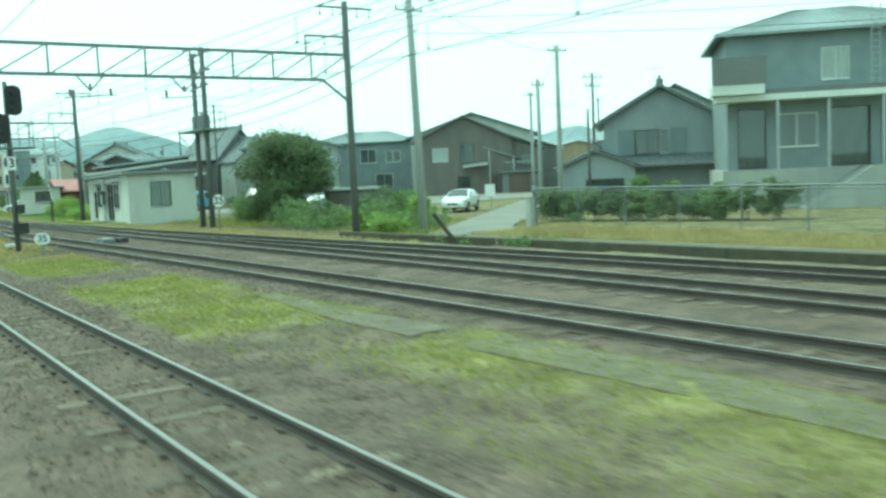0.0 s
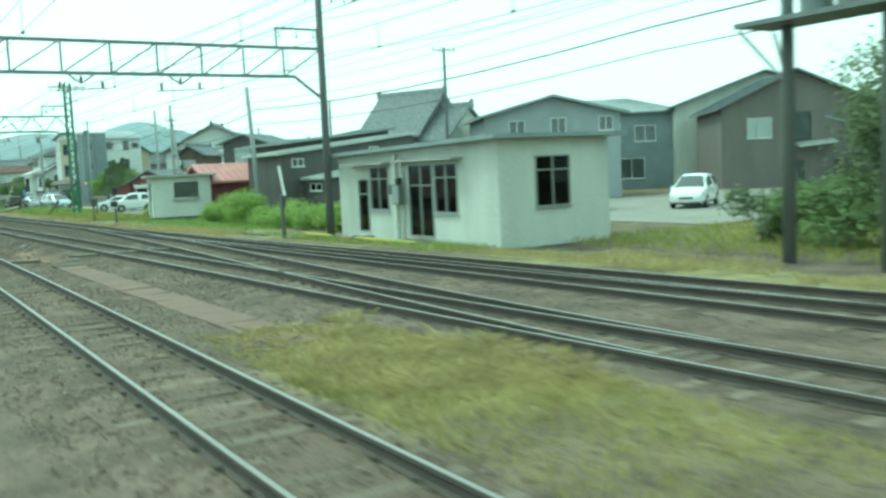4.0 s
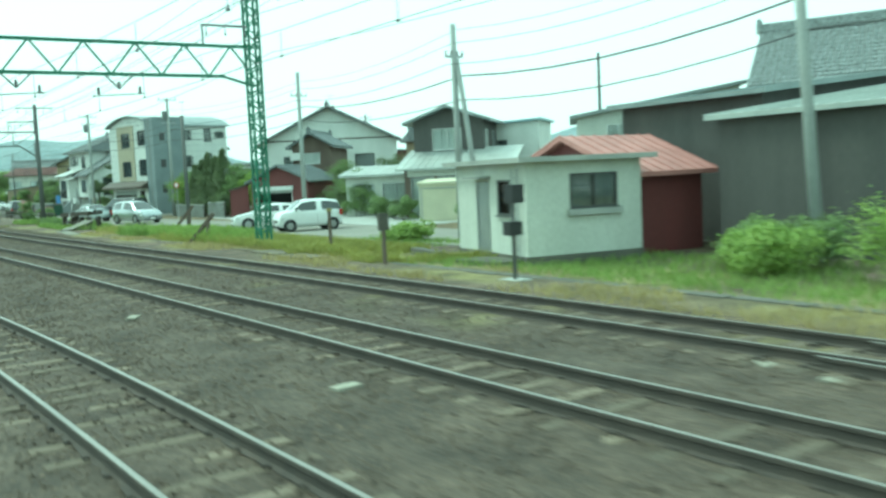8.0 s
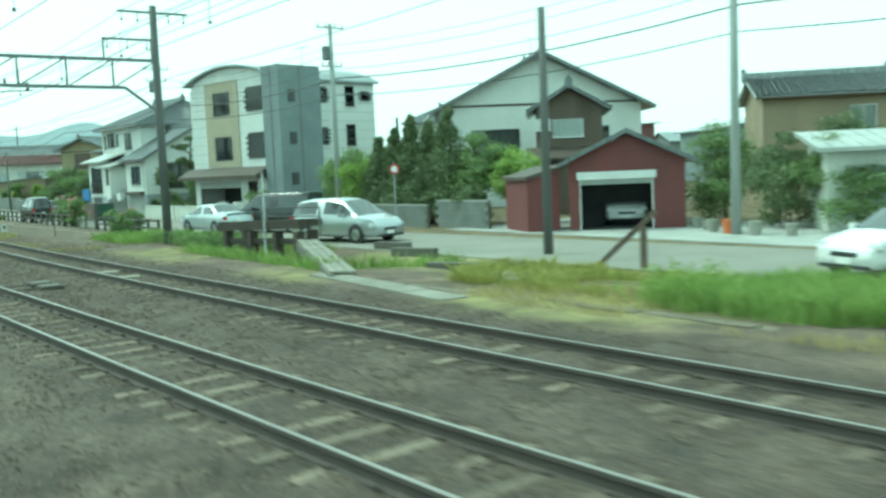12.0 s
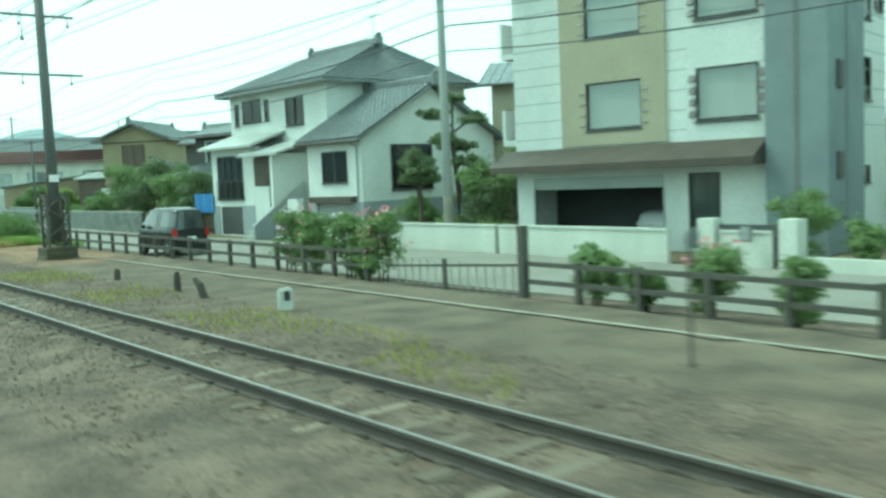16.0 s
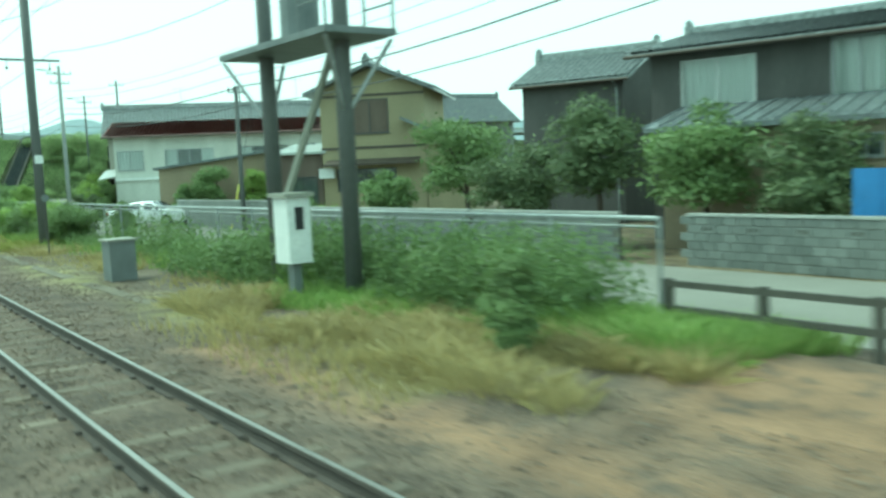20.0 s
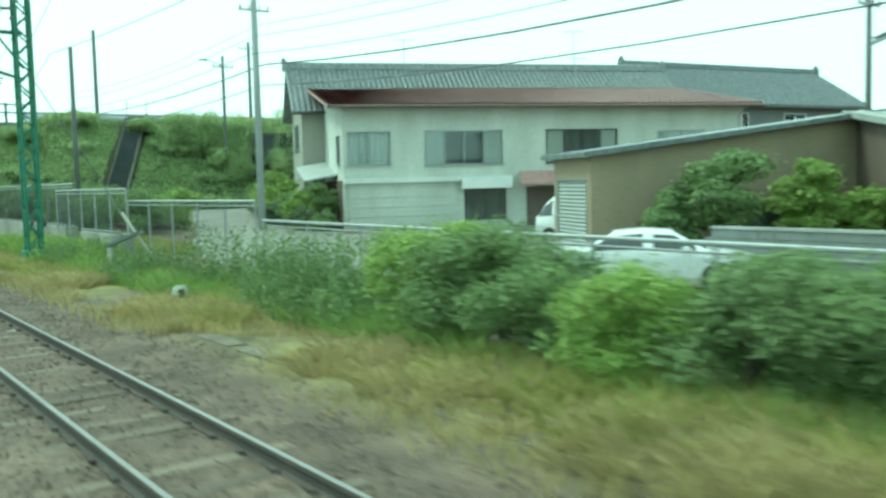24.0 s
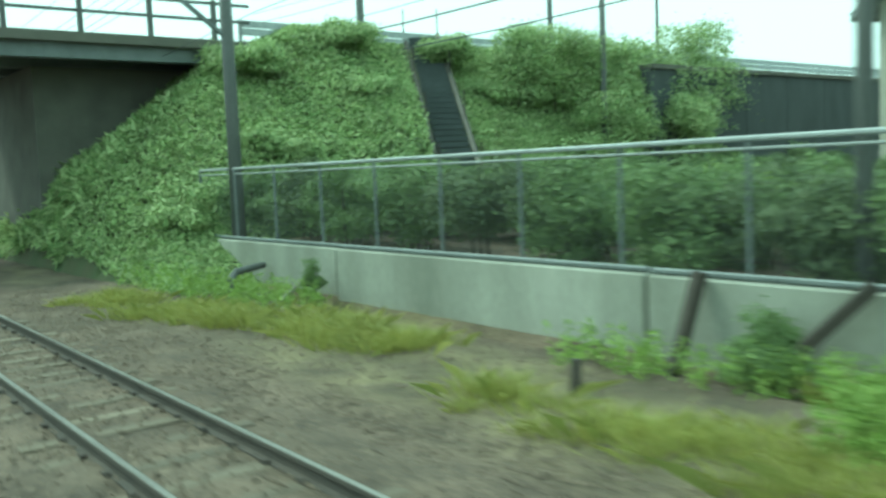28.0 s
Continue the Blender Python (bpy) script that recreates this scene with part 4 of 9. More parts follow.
h2 = house("house", "grey gabled house with dark tiled roof and wide window", 40.6, 41.1, -46, 6.9, 9, -0.5, 4.75, 6.7, "v", "wall_grey", "tile_dark", front=[(1.9, 3.4, 2.65, 4.15, "sk"), (3.4, 4.0, 2.65, 4.15, "p")], right=[(2, 4, 2.6, 4, "s")], over=0.55)
part("shutter_box", boxes((0.85, 1.84, -0.12, -0.004, 2.62, 4.2)), "wall_bluegrey", h2)
part("shutter_box", boxes((4.06, 4.95, -0.12, -0.004, 2.62, 4.2)), "wall_bluegrey", h2)
part("lower_eave", (lambda bm: (slab(bm, (0.6, -1.4, 2.0), (7.2, -1.4, 2.0), (7.2, 0, 2.6), (0.6, 0, 2.6), 0.12), bm)[1])(bmesh.new()), "tile_dark", h2)
house("annex", "low grey gabled annex beside a gabled house", 37.6, 42.0, -46, 4.6, 5, -0.5, 1.95, 2.9, "v", "wall_grey", "tile_dark", front=[(1.6, 3.9, -0.4, 1.25, "k")], over=0.3, category="annex")
house("house", "pale house gable standing behind a darker gabled house", 46.8, 46.0, -46, 8, 8, -0.5, 5.2, 7.4, "v", "wall_offwhite", "tile_grey", kind="plain")
bg = house("house", "dark grey-brown house with broad low gable", 53.9, 83.6, -38, 10.6, 9, -0.5, 5.55, 8.0, "v", "wall_brown", "tile_dark", front=[(1.85, 3.6, 3.2, 4.7, "scw"), (4.9, 6.4, 3.0, 5.0, "sk"), (4.5, 5.9, 0.1, 1.5, "sk"), (8.0, 8.9, -0.3, 1.4, "dDk")], over=0.6, kind="seam")
part("wing_wall", (lambda q: (prism(q, [(10.6, -0.5), (13.8, -0.5), (13.8, 4.2), (10.6, 5.5)], 1, 0.6, 8.6), q)[1])(bmesh.new()), "wall_brown", bg)
part("wing_roof", (lambda q: (slab(q, (9.9, 0.1, 6.1), (14.3, 0.1, 4.3), (14.3, 9.0, 4.3), (9.9, 9.0, 6.1), 0.14), q)[1])(bmesh.new()), "tile_dark", bg)
part("porch_roof", (lambda q: (slab(q, (5.2, -1.4, 2.5), (7.9, -1.4, 2.75), (7.9, -0.02, 3.0), (5.2, -0.02, 2.75), 0.1), q)[1])(bmesh.new()), "metal_roof_light", bg)
part("garage_front", boxes((9.4, 13.4, -2.4, 0.58, -0.5, 1.7)), "wall_darkgrey", bg)
# dark sheet on the solid front, painted as a shaded garage opening
part("garage_mouth", boxes((10.1, 12.3, -2.45, -2.41, -0.45, 1.55)), "dark_wood", bg)
part("balcony_floor", boxes((9.2, 13.7, -2.8, 0.58, 1.72, 1.92)), "tile_dark", bg)
for k in range(8):
    part("balcony_baluster", boxes((9.7 + 0.44 * k, 9.76 + 0.44 * k, -2.3, -2.24, 1.922, 2.78)), "frame_dark", bg)
part("balcony_rail", boxes((9.6, 13.0, -2.32, -2.22, 2.782, 2.86)), "frame_alu", bg)
part("balcony_window", boxes((11.4, 12.8, 0.52, 0.59, 2.5, 3.6)), "backing_grey", bg)
part("white_post", boxes((12.5, 12.75, -2.6, -2.46, -0.5, 1.7)), "wall_white", bg)
house("house", "pale house with broad low gable standing behind a dark house", 59.4, 93.1, -38, 15.0, 9, -0.5, 6.4, 9.0, "v", "wall_offwhite", "metal_roof", kind="plain", over=0.7)
house("house", "grey-blue two-storey house with white framed windows", 50.3, 102.0, -40, 13, 8, -0.5, 6.2, 7.5, "h", "wall_bluegrey", "metal_roof", front=[(2.2, 3.6, 3.6, 4.9, "sw"), (6.2, 8.2, 3.6, 5.3, "sw"), (9.4, 11.2, 3.6, 5.0, "sw"), (8, 10.2, 0.4, 2.2, "sw")], kind="seam", over=0.5)

# yard huts
hut1 = house("signal_hut", "long pale grey-white rendered railway hut with flat eaves", 16.7, 72.2, -90, 10.8, 4.6, -0.55, 2.75, 2.95, "l", "wall_offwhite", "metal_roof", front=[(1.62, 2.45, -0.2, 1.85, "dt"), (2.6, 4.0, 0.65, 2.3, "st"), (5.45, 7.05, -0.25, 2.3, "dst"), (7.15, 8.55, 0.6, 2.3, "sct")], right=[(1.45, 2.9, 0.75, 2.4, "sct")], kind="plain", over=0.45, category="hut")
part("awning", boxes((1.2, 4.3, -0.5, -0.02, 2.36, 2.44), (5.0, 8.9, -0.5, -0.02, 2.4, 2.48)), "concrete", hut1)
part("pilaster", boxes((4.55, 4.75, -0.16, -0.01, -0.55, 2.7)), "wall_offwhite", hut1)
part("meter_box", boxes((4.15, 4.35, -0.16, -0.01, 1.25, 1.6)), "steel_grey", hut1)
hut2 = house("relay_hut", "small cream-white flat-roofed relay hut", 16.9, 101.6, -101.7, 4.64, 3.65, -0.5, 2.35, 2.35, "f", "wall_offwhite", "concrete", front=[(1.45, 2.3, -0.35, 1.85, "dD"), (2.9, 3.7, 0.9, 1.9, "k")], right=[(1.35, 2.85, 1.05, 2.0, "sk")], kind="plain", over=0.35, category="hut")
part("plinth", boxes((-0.04, 4.68, -0.04, 3.69, -0.55, -0.2)), "concrete_dark", hut2)
part("window_ledge", boxes((4.66, 4.78, 1.25, 2.95, 0.85, 1.02)), "concrete", hut2)

# black timber barn and neighbours
barn = house("barn", "black timber barn with pale metal roof", 21.8, 90.0, 0, 9.4, 5.4, -0.55, 3.35, 4.4, "l", "black_wood", "metal_roof_light", front=[(0.7, 1.5, 2.6, 3.1, "sw"), (6.1, 6.75, 3.2, 3.7, "sw")], kind="seam", over=0.3, category="barn")
lean = house("lean_to", "black timber lean-to with ribbed pale roof", 23.3, 86.7, 0, 7.8, 3.28, -0.55, 1.82, 2.95, "l", "black_wood", "metal_roof_light", left=[(0.75, 2.35, 1.1, 1.55, "sw")], kind="seam", over=0.28, category="barn")
house("barn_wing", "dark timber wing with low pale roof behind the barn", 24.6, 96.0, 0, 8.2, 6, -0.5, 4.2, 5.0, "l", "black_wood", "metal_roof", kind="seam", over=0.4, category="barn")
g3 = house("house", "grey panelled house with white windows beside the barn", 36.6, 89.4, -28, 9.5, 8, -0.5, 5.4, 6.6, "v", "wall_grey", "metal_roof", front=[(1.7, 2.8, 4.0, 5.1, "sw"), (4.6, 5.7, 4.1, 5.2, "sw"), (1.6, 3.8, 1.2, 2.9, "sw"), (8.0, 9.0, 4.2, 5.2, "sw")], kind="seam", over=0.6)
part("awning", boxes((1.3, 4.2, -0.5, -0.02, 3.0, 3.1)), "concrete_dark", g3)
house("house", "old house with steep grey tiled roof", 34.86, 104.1, -66, 5.6, 7, -0.5, 4.9, 8.1, "u", "wall_darkgrey", "tile_grey", over=0.4)
house("annex", "small tiled annex of an old house", 37.3, 98.7, -66, 2.2, 7, -0.5, 4.3, 6.8, "u", "wall_offwhite", "tile_grey", over=0.3, category="annex")
house("shed", "low shed with faded red metal roof", 19.7, 97.0, 0, 3.2, 5.0, -0.5, 1.95, 3.0, "u", "wall_red", "roof_red", kind="seam", over=0.35, category="shed")

# houses across the road
house("house", "pale grey house with single-slope roof", 34.6, 115.4, -42, 8.6, 7, -0.5, 4.85, 6.15, "l", "wall_offwhite", "metal_roof", front=[(1.6, 2.9, 3.3, 4.4, "scw"), (1.2, 3.4, -0.2, 1.7, "s"), (5.4, 7, 2.8, 4.2, "s")], kind="seam", over=0.4)
house("porch", "low tin-roofed porch of a pale grey house", 33.0, 113.6, -42, 6, 2.2, -0.5, 1.9, 2.5, "s", "wall_offwhite", "metal_roof", front=[(0.8, 2.6, 0.2, 1.5, "sk"), (3.4, 5.2, -0.2, 1.6, "s")], kind="seam", over=0.4, category="porch")
sh = house("storage_shed", "cream metal storage shed with roller front", 27.5, 120.7, -49, 2.7, 1.9, -0.55, 1.6, 1.75, "s", "wall_cream", "wall_cream", front=[(0.1, 2.6, -0.45, 1.42, "ry")], kind="plain", over=0.1, category="shed")
house("house", "black timber house with broad gable and white window", 31.9, 128.0, -47, 4.6, 6, -0.5, 5.55, 6.35, "v", "black_wood", "metal_roof", front=[(1.25, 3.15, 3.7, 5.05, "pcw")], right=[(0.5, 1.5, 3.8, 4.9, "scw"), (3, 4.2, 3.7, 4.9, "sc")], kind="seam", over=0.6)
fa = house("front_annex", "ground floor front of a black timber house under a tin roof", 29.7, 125.8, -47, 6.5, 3.2, -0.55, 2.55, 3.5, "s", "dark_wood", "metal_roof_light", front=[(0.4, 1.9, -0.3, 2.0, "sc"), (2.1, 3.4, -0.3, 2.0, "sc")], kind="seam", over=0.45, category="annex")
part("fascia_panel", boxes((0.2, 3.6, -0.06, -0.01, 2.05, 2.45)), "wall_offwhite", fa)
house("conservatory", "low annex with pale ribbed roof", 29.5, 133.2, -47, 5.0, 3, -0.5, 2.25, 2.75, "s", "wall_offwhite", "metal_roof_light", front=[(0.5, 2.0, 0.1, 1.7, "sc"), (2.6, 4.6, 0.1, 1.7, "sc")], kind="seam", over=0.4, category="annex")
house("house", "tan walled house with tiled roof behind low roofs", 40.5, 143.0, -47, 6, 6, -0.5, 5.0, 6.0, "u", "wall_tan", "tile_grey", front=[(4.0, 5.2, 2.8, 4.4, "scw")], over=0.4)
house("house", "plain white two-storey house block", 37.6, 129.0, -50, 4.4, 5, -0.5, 5.3, 5.5, "l", "wall_white", "metal_roof_blue", front=[(0.8, 2.2, 3.2, 4.3, "s")], kind="plain", over=0.25)
house("house", "grey garage block closing a side street", 49.5, 133.0, -50, 5, 5, -0.5, 3.2, 3.9, "v", "wall_grey", "metal_roof", front=[(0.6, 3.6, -0.4, 1.8, "r")], kind="plain", over=0.3)
h6 = house("house", "large white gabled house with dark tiled roof", 36.7, 164.4, -32, 13.4, 5.0, -0.5, 6.0, 9.35, "v", "wall_white", "tile_dark", front=[(2.0, 5.2, 2.9, 4.6, "sk"), (9.2, 11.2, 2.8, 4.6, "sk")], right=[(1.5, 3.5, 3, 4.6, "s")], over=0.8, trim=("brown_trim", 6.1))
h7 = house("house", "dark timber gabled house in front of a white one", 34.7, 153.0, -42, 3.5, 6, -0.5, 5.2, 6.2, "v", "dark_wood", "tile_dark", front=[(0.85, 2.5, 3.6, 4.55, "pcw")], over=0.5)
part("air_conditioner", boxes((-0.1, 0.75, -0.5, -0.1, 3.95, 4.6)), "frame_white", h7)
part("lower_roof", (lambda bm: (slab(bm, (-0.6, -2.2, 2.5), (6.0, -2.2, 2.5), (6.0, 0, 3.1), (-0.6, 0, 3.1), 0.12), bm)[1])(bmesh.new()), "brown_trim", h7)
part("lower_front", boxes((-0.3, 5.6, -1.7, -1.58, -0.5, 2.45)), "dark_wood", h7)
h8 = house("garage", "dark red garage with open shutter and dark gable", 26.2, 142.0, -45, 4.4, 6.5, -0.55, 2.2, 3.25, "v", "wall_red", "tile_dark", front=[(0.4, 3.2, -0.5, 1.7, "gw")], kind="seam", over=0.4, category="garage")
part("shutter_roll", boxes((0.3, 3.3, -0.22, -0.01, 1.5, 1.8)), "frame_white", h8)
house("side_shed", "low dark red shed beside the garage", 24.9, 143.0, -22, 1.35, 2.6, -0.55, 1.6, 1.95, "l", "wall_red", "brown_trim", kind="plain", over=0.12, category="shed")

# street beyond the block
house("house", "cream house with pale blue-green metal roof", 47.2, 176.7, -72, 4.9, 6, -0.5, 4.0, 5.0, "u", "wall_cream", "metal_roof_blue", front=[(1.9, 3.6, 1.6, 2.9, "sw")], left=[(1.5, 3, 1.6, 2.8, "s")], kind="seam", over=0.4)
house("house", "long dark red timber building behind a cream house", 62.7, 189.5, -72, 14, 8, -0.5, 5.6, 5.9, "s", "wall_red", "metal_roof", front=[(3.0, 4.6, 3.4, 4.8, "s"), (8.0, 9.6, 3.4, 4.8, "s")], kind="plain", over=0.5)
house("house", "pale house with grey tiled hip roof behind gardens", 52.8, 191.6, -43, 6.7, 6.0, -0.5, 7.0, 8.4, "h", "wall_offwhite", "tile_grey", front=[(1.2, 3.0, 4.4, 5.8, "s")], over=0.6)

# three-storey block
ap = house("apartment_house", "three-storey white block with beige bay and arched roof", 24.9, 177.4, -80, 9.8, 8.2, -0.5, 8.1, 8.1, "f", "wall_white", "metal_roof", front=[(2.9, 4.9, 3.35, 4.9, "lkC"), (6.7, 8.6, 3.4, 5.0, "lkC"), (2.9, 4.9, 6.3, 7.8, "lkC"), (6.7, 8.6, 6.4, 7.9, "lkC"), (0.7, 5.6, -0.35, 1.9, "g"), (6.4, 7.4, -0.35, 1.9, "dk")], right=[(3.6, 4.2, 1.6, 2.3, "pk"), (5.4, 6.3, 1.3, 1.9, "pk"), (3.4, 4.0, 4.1, 5.2, "plk"), (5.6, 6.4, 4.0, 5.4, "pk"), (3.4, 4.0, 6.8, 7.8, "plk"), (5.6, 6.4, 6.6, 7.9, "pk"), (7.0, 7.7, 7.0, 7.6, "plk")], kind="plain", over=0.25, roof_wall=False)
part("beige_bay", (lambda bm: (wall_mesh(bm, 3.8, 2.9, 8.5, [(0.95, 2.95, 3.35, 4.9), (0.95, 2.95, 6.3, 7.8)], 0.06), bm)[1])(bmesh.new()), "wall_beige", ap, "beige tiled wall panel").matrix_basis = pose(1.95, -0.07, 0)
ARC = [(-0.05 + 9.9 * i / 14, 8.1 + 1.25 * math.sin(math.pi * (0.06 + 0.94 * i / 14)) ** 0.75) for i in range(15)]
part("arched_gable", (lambda bm: (prism(bm, [(-0.0, 8.1)] + [(min(max(p[0], 0.0), 9.8), p[1] - 0.05) for p in ARC[1:-1]] + [(9.8, 8.1)], 1, 0.0, 8.2), bm)[1])(bmesh.new()), "wall_white", ap)
part("roof_vault", (lambda bm: (prism(bm, [(p[0] * 1.04 - 0.2, p[1]) for p in ARC] + [(p[0] * 1.04 - 0.2, p[1] + 0.14) for p in ARC[::-1]], 1, -0.35, 8.5), bm)[1])(bmesh.new()), "metal_roof", ap, "low arched metal roof")
part("stair_tower", boxes((8.9, 10.6, -0.35, 2.9, -0.5, 8.95)), "wall_bluegrey", ap, "grey corner stair tower")
part("tower_seam", boxes((9.7, 9.82, -0.37, -0.352, -0.5, 8.9), (10.602, 10.62, 1.2, 1.32, -0.5, 8.9)), "wall_darkgrey", ap)
for zz in (1.6, 4.1, 6.7):
    part("tower_window", boxes((10.605, 10.66, 0.35, 0.85, zz, zz + 0.75)), "frame_dark", ap)
part("awning", (lambda bm: (prism(bm, [(-1.1, 2.1), (-1.1, 2.32), (-0.08, 2.85), (-0.08, 2.1)], 0, -0.35, 8.85), bm)[1])(bmesh.new()), "brown_trim", ap, "brown awning over the ground floor")
part("balcony", boxes((-1.3, -0.02, 1.0, 4.5, 3.1, 3.3), (-1.3, -1.18, 1.0, 4.5, 3.3, 4.4), (-1.3, -0.02, 1.0, 4.5, 6.2, 6.4), (-1.3, -1.18, 1.0, 4.5, 6.4, 7.5)), "wall_white", ap)

for zz in np.arange(3.2, 8.1, 0.6):
    for xa, xb in ((0.0, 1.94), (5.76, 6.4), (8.66, 8.88)):
        part("siding_seam", boxes((xa, xb, -0.006, -0.001, zz, zz + 0.025)), "wall_grey", ap)
    part("siding_seam", boxes((9.802, 9.808, 2.95, 8.15, zz, zz + 0.025)), "wall_grey", ap)
# flat dark sheets on the wall, coloured as a shaded balcony recess
part("recess", boxes((-0.05, -0.004, 1.2, 4.3, 3.45, 5.7), (-0.05, -0.004, 1.2, 4.3, 6.55, 8.0)), "frame_dark", ap, "dark sheet painted as the shade of a balcony recess")

# white house with grey tiles
wh = house("house", "white rendered house with silver-grey tiled roofs", 25.3, 200.0, -87, 9.0, 9, -0.5, 7.0, 8.9, "k", "wall_white", "tile_silver", front=[(0.5, 0.95, 5.2, 6.4, "pk"), (1.3, 3.2, 5.3, 6.5, "sk"), (3.5, 3.95, 5.3, 6.4, "pk"), (5.5, 7.1, 4.9, 6.3, "sk")], over=0.6)
part("bay_wall", (lambda bm: (wall_mesh(bm, 4.4, -0.5, 4.0, [(0.6, 3.2, 1.35, 3.6), (0.7, 3.0, -0.45, 1.0)], 0.12), bm)[1])(bmesh.new()), "wall_white", wh).matrix_basis = pose(0.4, -1.5, 0)
window(wh, pose(0.4, -1.5, 0), 0.6, 3.2, 1.35, 3.6, "qkb")
for bx in (0.4, 4.68):
    part("bay_side", boxes((bx, bx + 0.12, -1.38, -0.02, -0.5, 4.0)), "wall_white", wh)
# dark sheet behind the opening, its colour standing for the shade inside
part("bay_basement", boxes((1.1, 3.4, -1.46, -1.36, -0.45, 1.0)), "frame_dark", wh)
part("bay_roof", (lambda bm: (slab(bm, (0.0, -2.1, 4.05), (5.4, -2.1, 4.05), (5.4, -0.02, 4.75), (0.0, -0.02, 4.75), 0.12), bm)[1])(bmesh.new()), "metal_roof_light", wh)
part("porch_roof", (lambda bm: (slab(bm, (4.6, -2.4, 3.55), (8.2, -2.4, 3.55), (8.2, -0.02, 4.2), (4.6, -0.02, 4.2), 0.12), bm)[1])(bmesh.new()), "metal_roof_light", wh)
part("porch_door", boxes((5.0, 6.3, -0.12, -0.02, 1.4, 3.3)), "dark_wood", wh)
part("porch_screen", boxes((4.82, 6.4, -1.6, -1.5, 2.0, 3.4)), "brown_trim", wh)
part("porch_wall", boxes((4.82, 6.2, -1.62, -1.48, -0.5, 1.98), (7.3, 7.5, -2.2, -0.02, -0.5, 3.5)), "wall_white", wh)
for i in range(10):
    part("porch_step", boxes((6.2, 7.3, -3.2 + 0.28 * i, -2.922 + 0.28 * i, -0.5, -0.3 + 0.19 * i)), "concrete", wh)
part("step_wall", (lambda bm: (prism(bm, [(-3.3, -0.5), (-3.3, 0.2), (-0.6, 2.1), (-0.3, 2.1), (-0.3, -0.5)], 0, 7.3, 7.5), bm)[1])(bmesh.new()), "wall_grey", wh)
wing = house("house_wing", "white gabled wing with tiled roof and grey shutter", 24.2, 190.3, -87, 4.0, 8, -0.5, 3.95, 6.2, "u", "wall_white", "tile_silver", front=[(1.1, 3.0, 2.0, 3.4, "sk"), (0.6, 3.4, -0.45, 1.15, "r")], right=[(1.6, 4.0, 1.6, 3.6, "sk")], over=0.4, category="house")
for x0, x1 in ((-0.03, 0.58), (3.42, 4.03)):
    part("base_panel", boxes((x0, x1, -0.04, -0.004, -0.5, 1.18)), "wall_grey", wing, "grey rendered base")
part("base_panel", boxes((4.004, 4.04, -0.03, 7.9, -0.5, 1.18)), "wall_grey", wing, "grey rendered base")
part("air_conditioner", boxes((-1.1, -0.3, -0.5, -0.15, 0.75, 1.35)), "frame_white", wing)
for x0, x1 in ((0.36, 0.98), (3.42, 4.84)):
    part("base_panel", boxes((x0, x1, -1.56, -1.504, -0.5, 1.05)), "wall_grey", wh, "grey rendered base")
part("shutter_hood", boxes((0.4, 3.6, -0.35, -0.02, 1.16, 1.42)), "brown_trim", wing)

bh = house("house", "beige rendered house with dark roof behind gardens", 32.7, 187.1, -55, 6, 5, -0.5, 6.5, 7.6, "u", "wall_beige", "tile_dark", front=[(1.2, 2.2, 4.2, 5.6, "s"), (0.8, 2.4, 0.6, 2.0, "s")], kind="seam", over=0.5)
part("frame_post", boxes((2.8, 2.9, -1.6, -1.5, -0.5, 6.0), (4.4, 4.5, -1.6, -1.5, -0.5, 6.0)), "rail_side", bh)
for zz in (1.9, 2.4, 5.2, 5.6, 6.0):
    part("frame_rail", boxes((2.3, 4.9, -1.6, -1.52, zz - 0.09, zz)), "rail_side", bh)

# black and ochre houses further along
house("house", "black timber house with grey tiled roof and white window", 27.9, 210.6, -76, 9.5, 9, -0.5, 5.3, 6.2, "u", "black_wood", "tile_grey", front=[(1.0, 3.3, 3.6, 5.0, "scw"), (5.4, 6.9, 3.4, 5.2, "sc"), (7.2, 8.8, 3.4, 5.0, "s")], over=0.6)
house("annex", "tan rendered annex with low dark roof", 25.8, 208.5, -76, 8, 3, -0.5, 2.9, 3.6, "s", "wall_tan", "tile_dark", front=[(5, 5.8, 1.9, 2.5, "s")], kind="seam", over=0.4, category="annex")
house("house", "tall black timber house with tiled roof", 31.6, 220.7, -72, 4.6, 5, -0.5, 5.4, 6.5, "u", "black_wood", "tile_grey", over=0.4)
house("house", "pale panel house behind a black one", 36, 215, -80, 6, 6, -0.5, 5.6, 6.2, "u", "wall_offwhite", "tile_dark", kind="plain")
oc = house("house", "ochre rendered gabled house with dark tiled roof", 30.7, 236.6, -45, 5.9, 8, -0.5, 6.6, 7.8, "v", "wall_ochre", "tile_dark", front=[(1.75, 3.9, 4.15, 6.05, "Dsk"), (0.8, 4.2, 1.0, 2.2, "qk")], over=0.75, trim=("brown_trim", 3.3, 6.2))
part("verandah_roof", (lambda bm: (slab(bm, (0.3, -1.0, 2.5), (5.6, -1.0, 2.5), (5.6, 0, 2.75), (0.3, 0, 2.75), 0.1), bm)[1])(bmesh.new()), "brown_trim", oc)
part("side_roof", (lambda bm: (slab(bm, (4.7, -1.0, 4.95), (9.6, -1.0, 2.7), (9.6, 4.5, 2.7), (4.7, 4.5, 4.95), 0.16), bm)[1])(bmesh.new()), "tile_dark", oc)
part("side_wall", (lambda bm: (prism(bm, [(5.96, -0.5), (8.6, -0.5), (8.6, 3.0), (5.96, 4.2)], 1, -0.1, 4.2), bm)[1])(bmesh.new()), "wall_ochre", oc)
part("side_window", boxes((6.1, 7.2, -0.14, -0.103, 1.1, 2.15)), "frame_dark", oc)
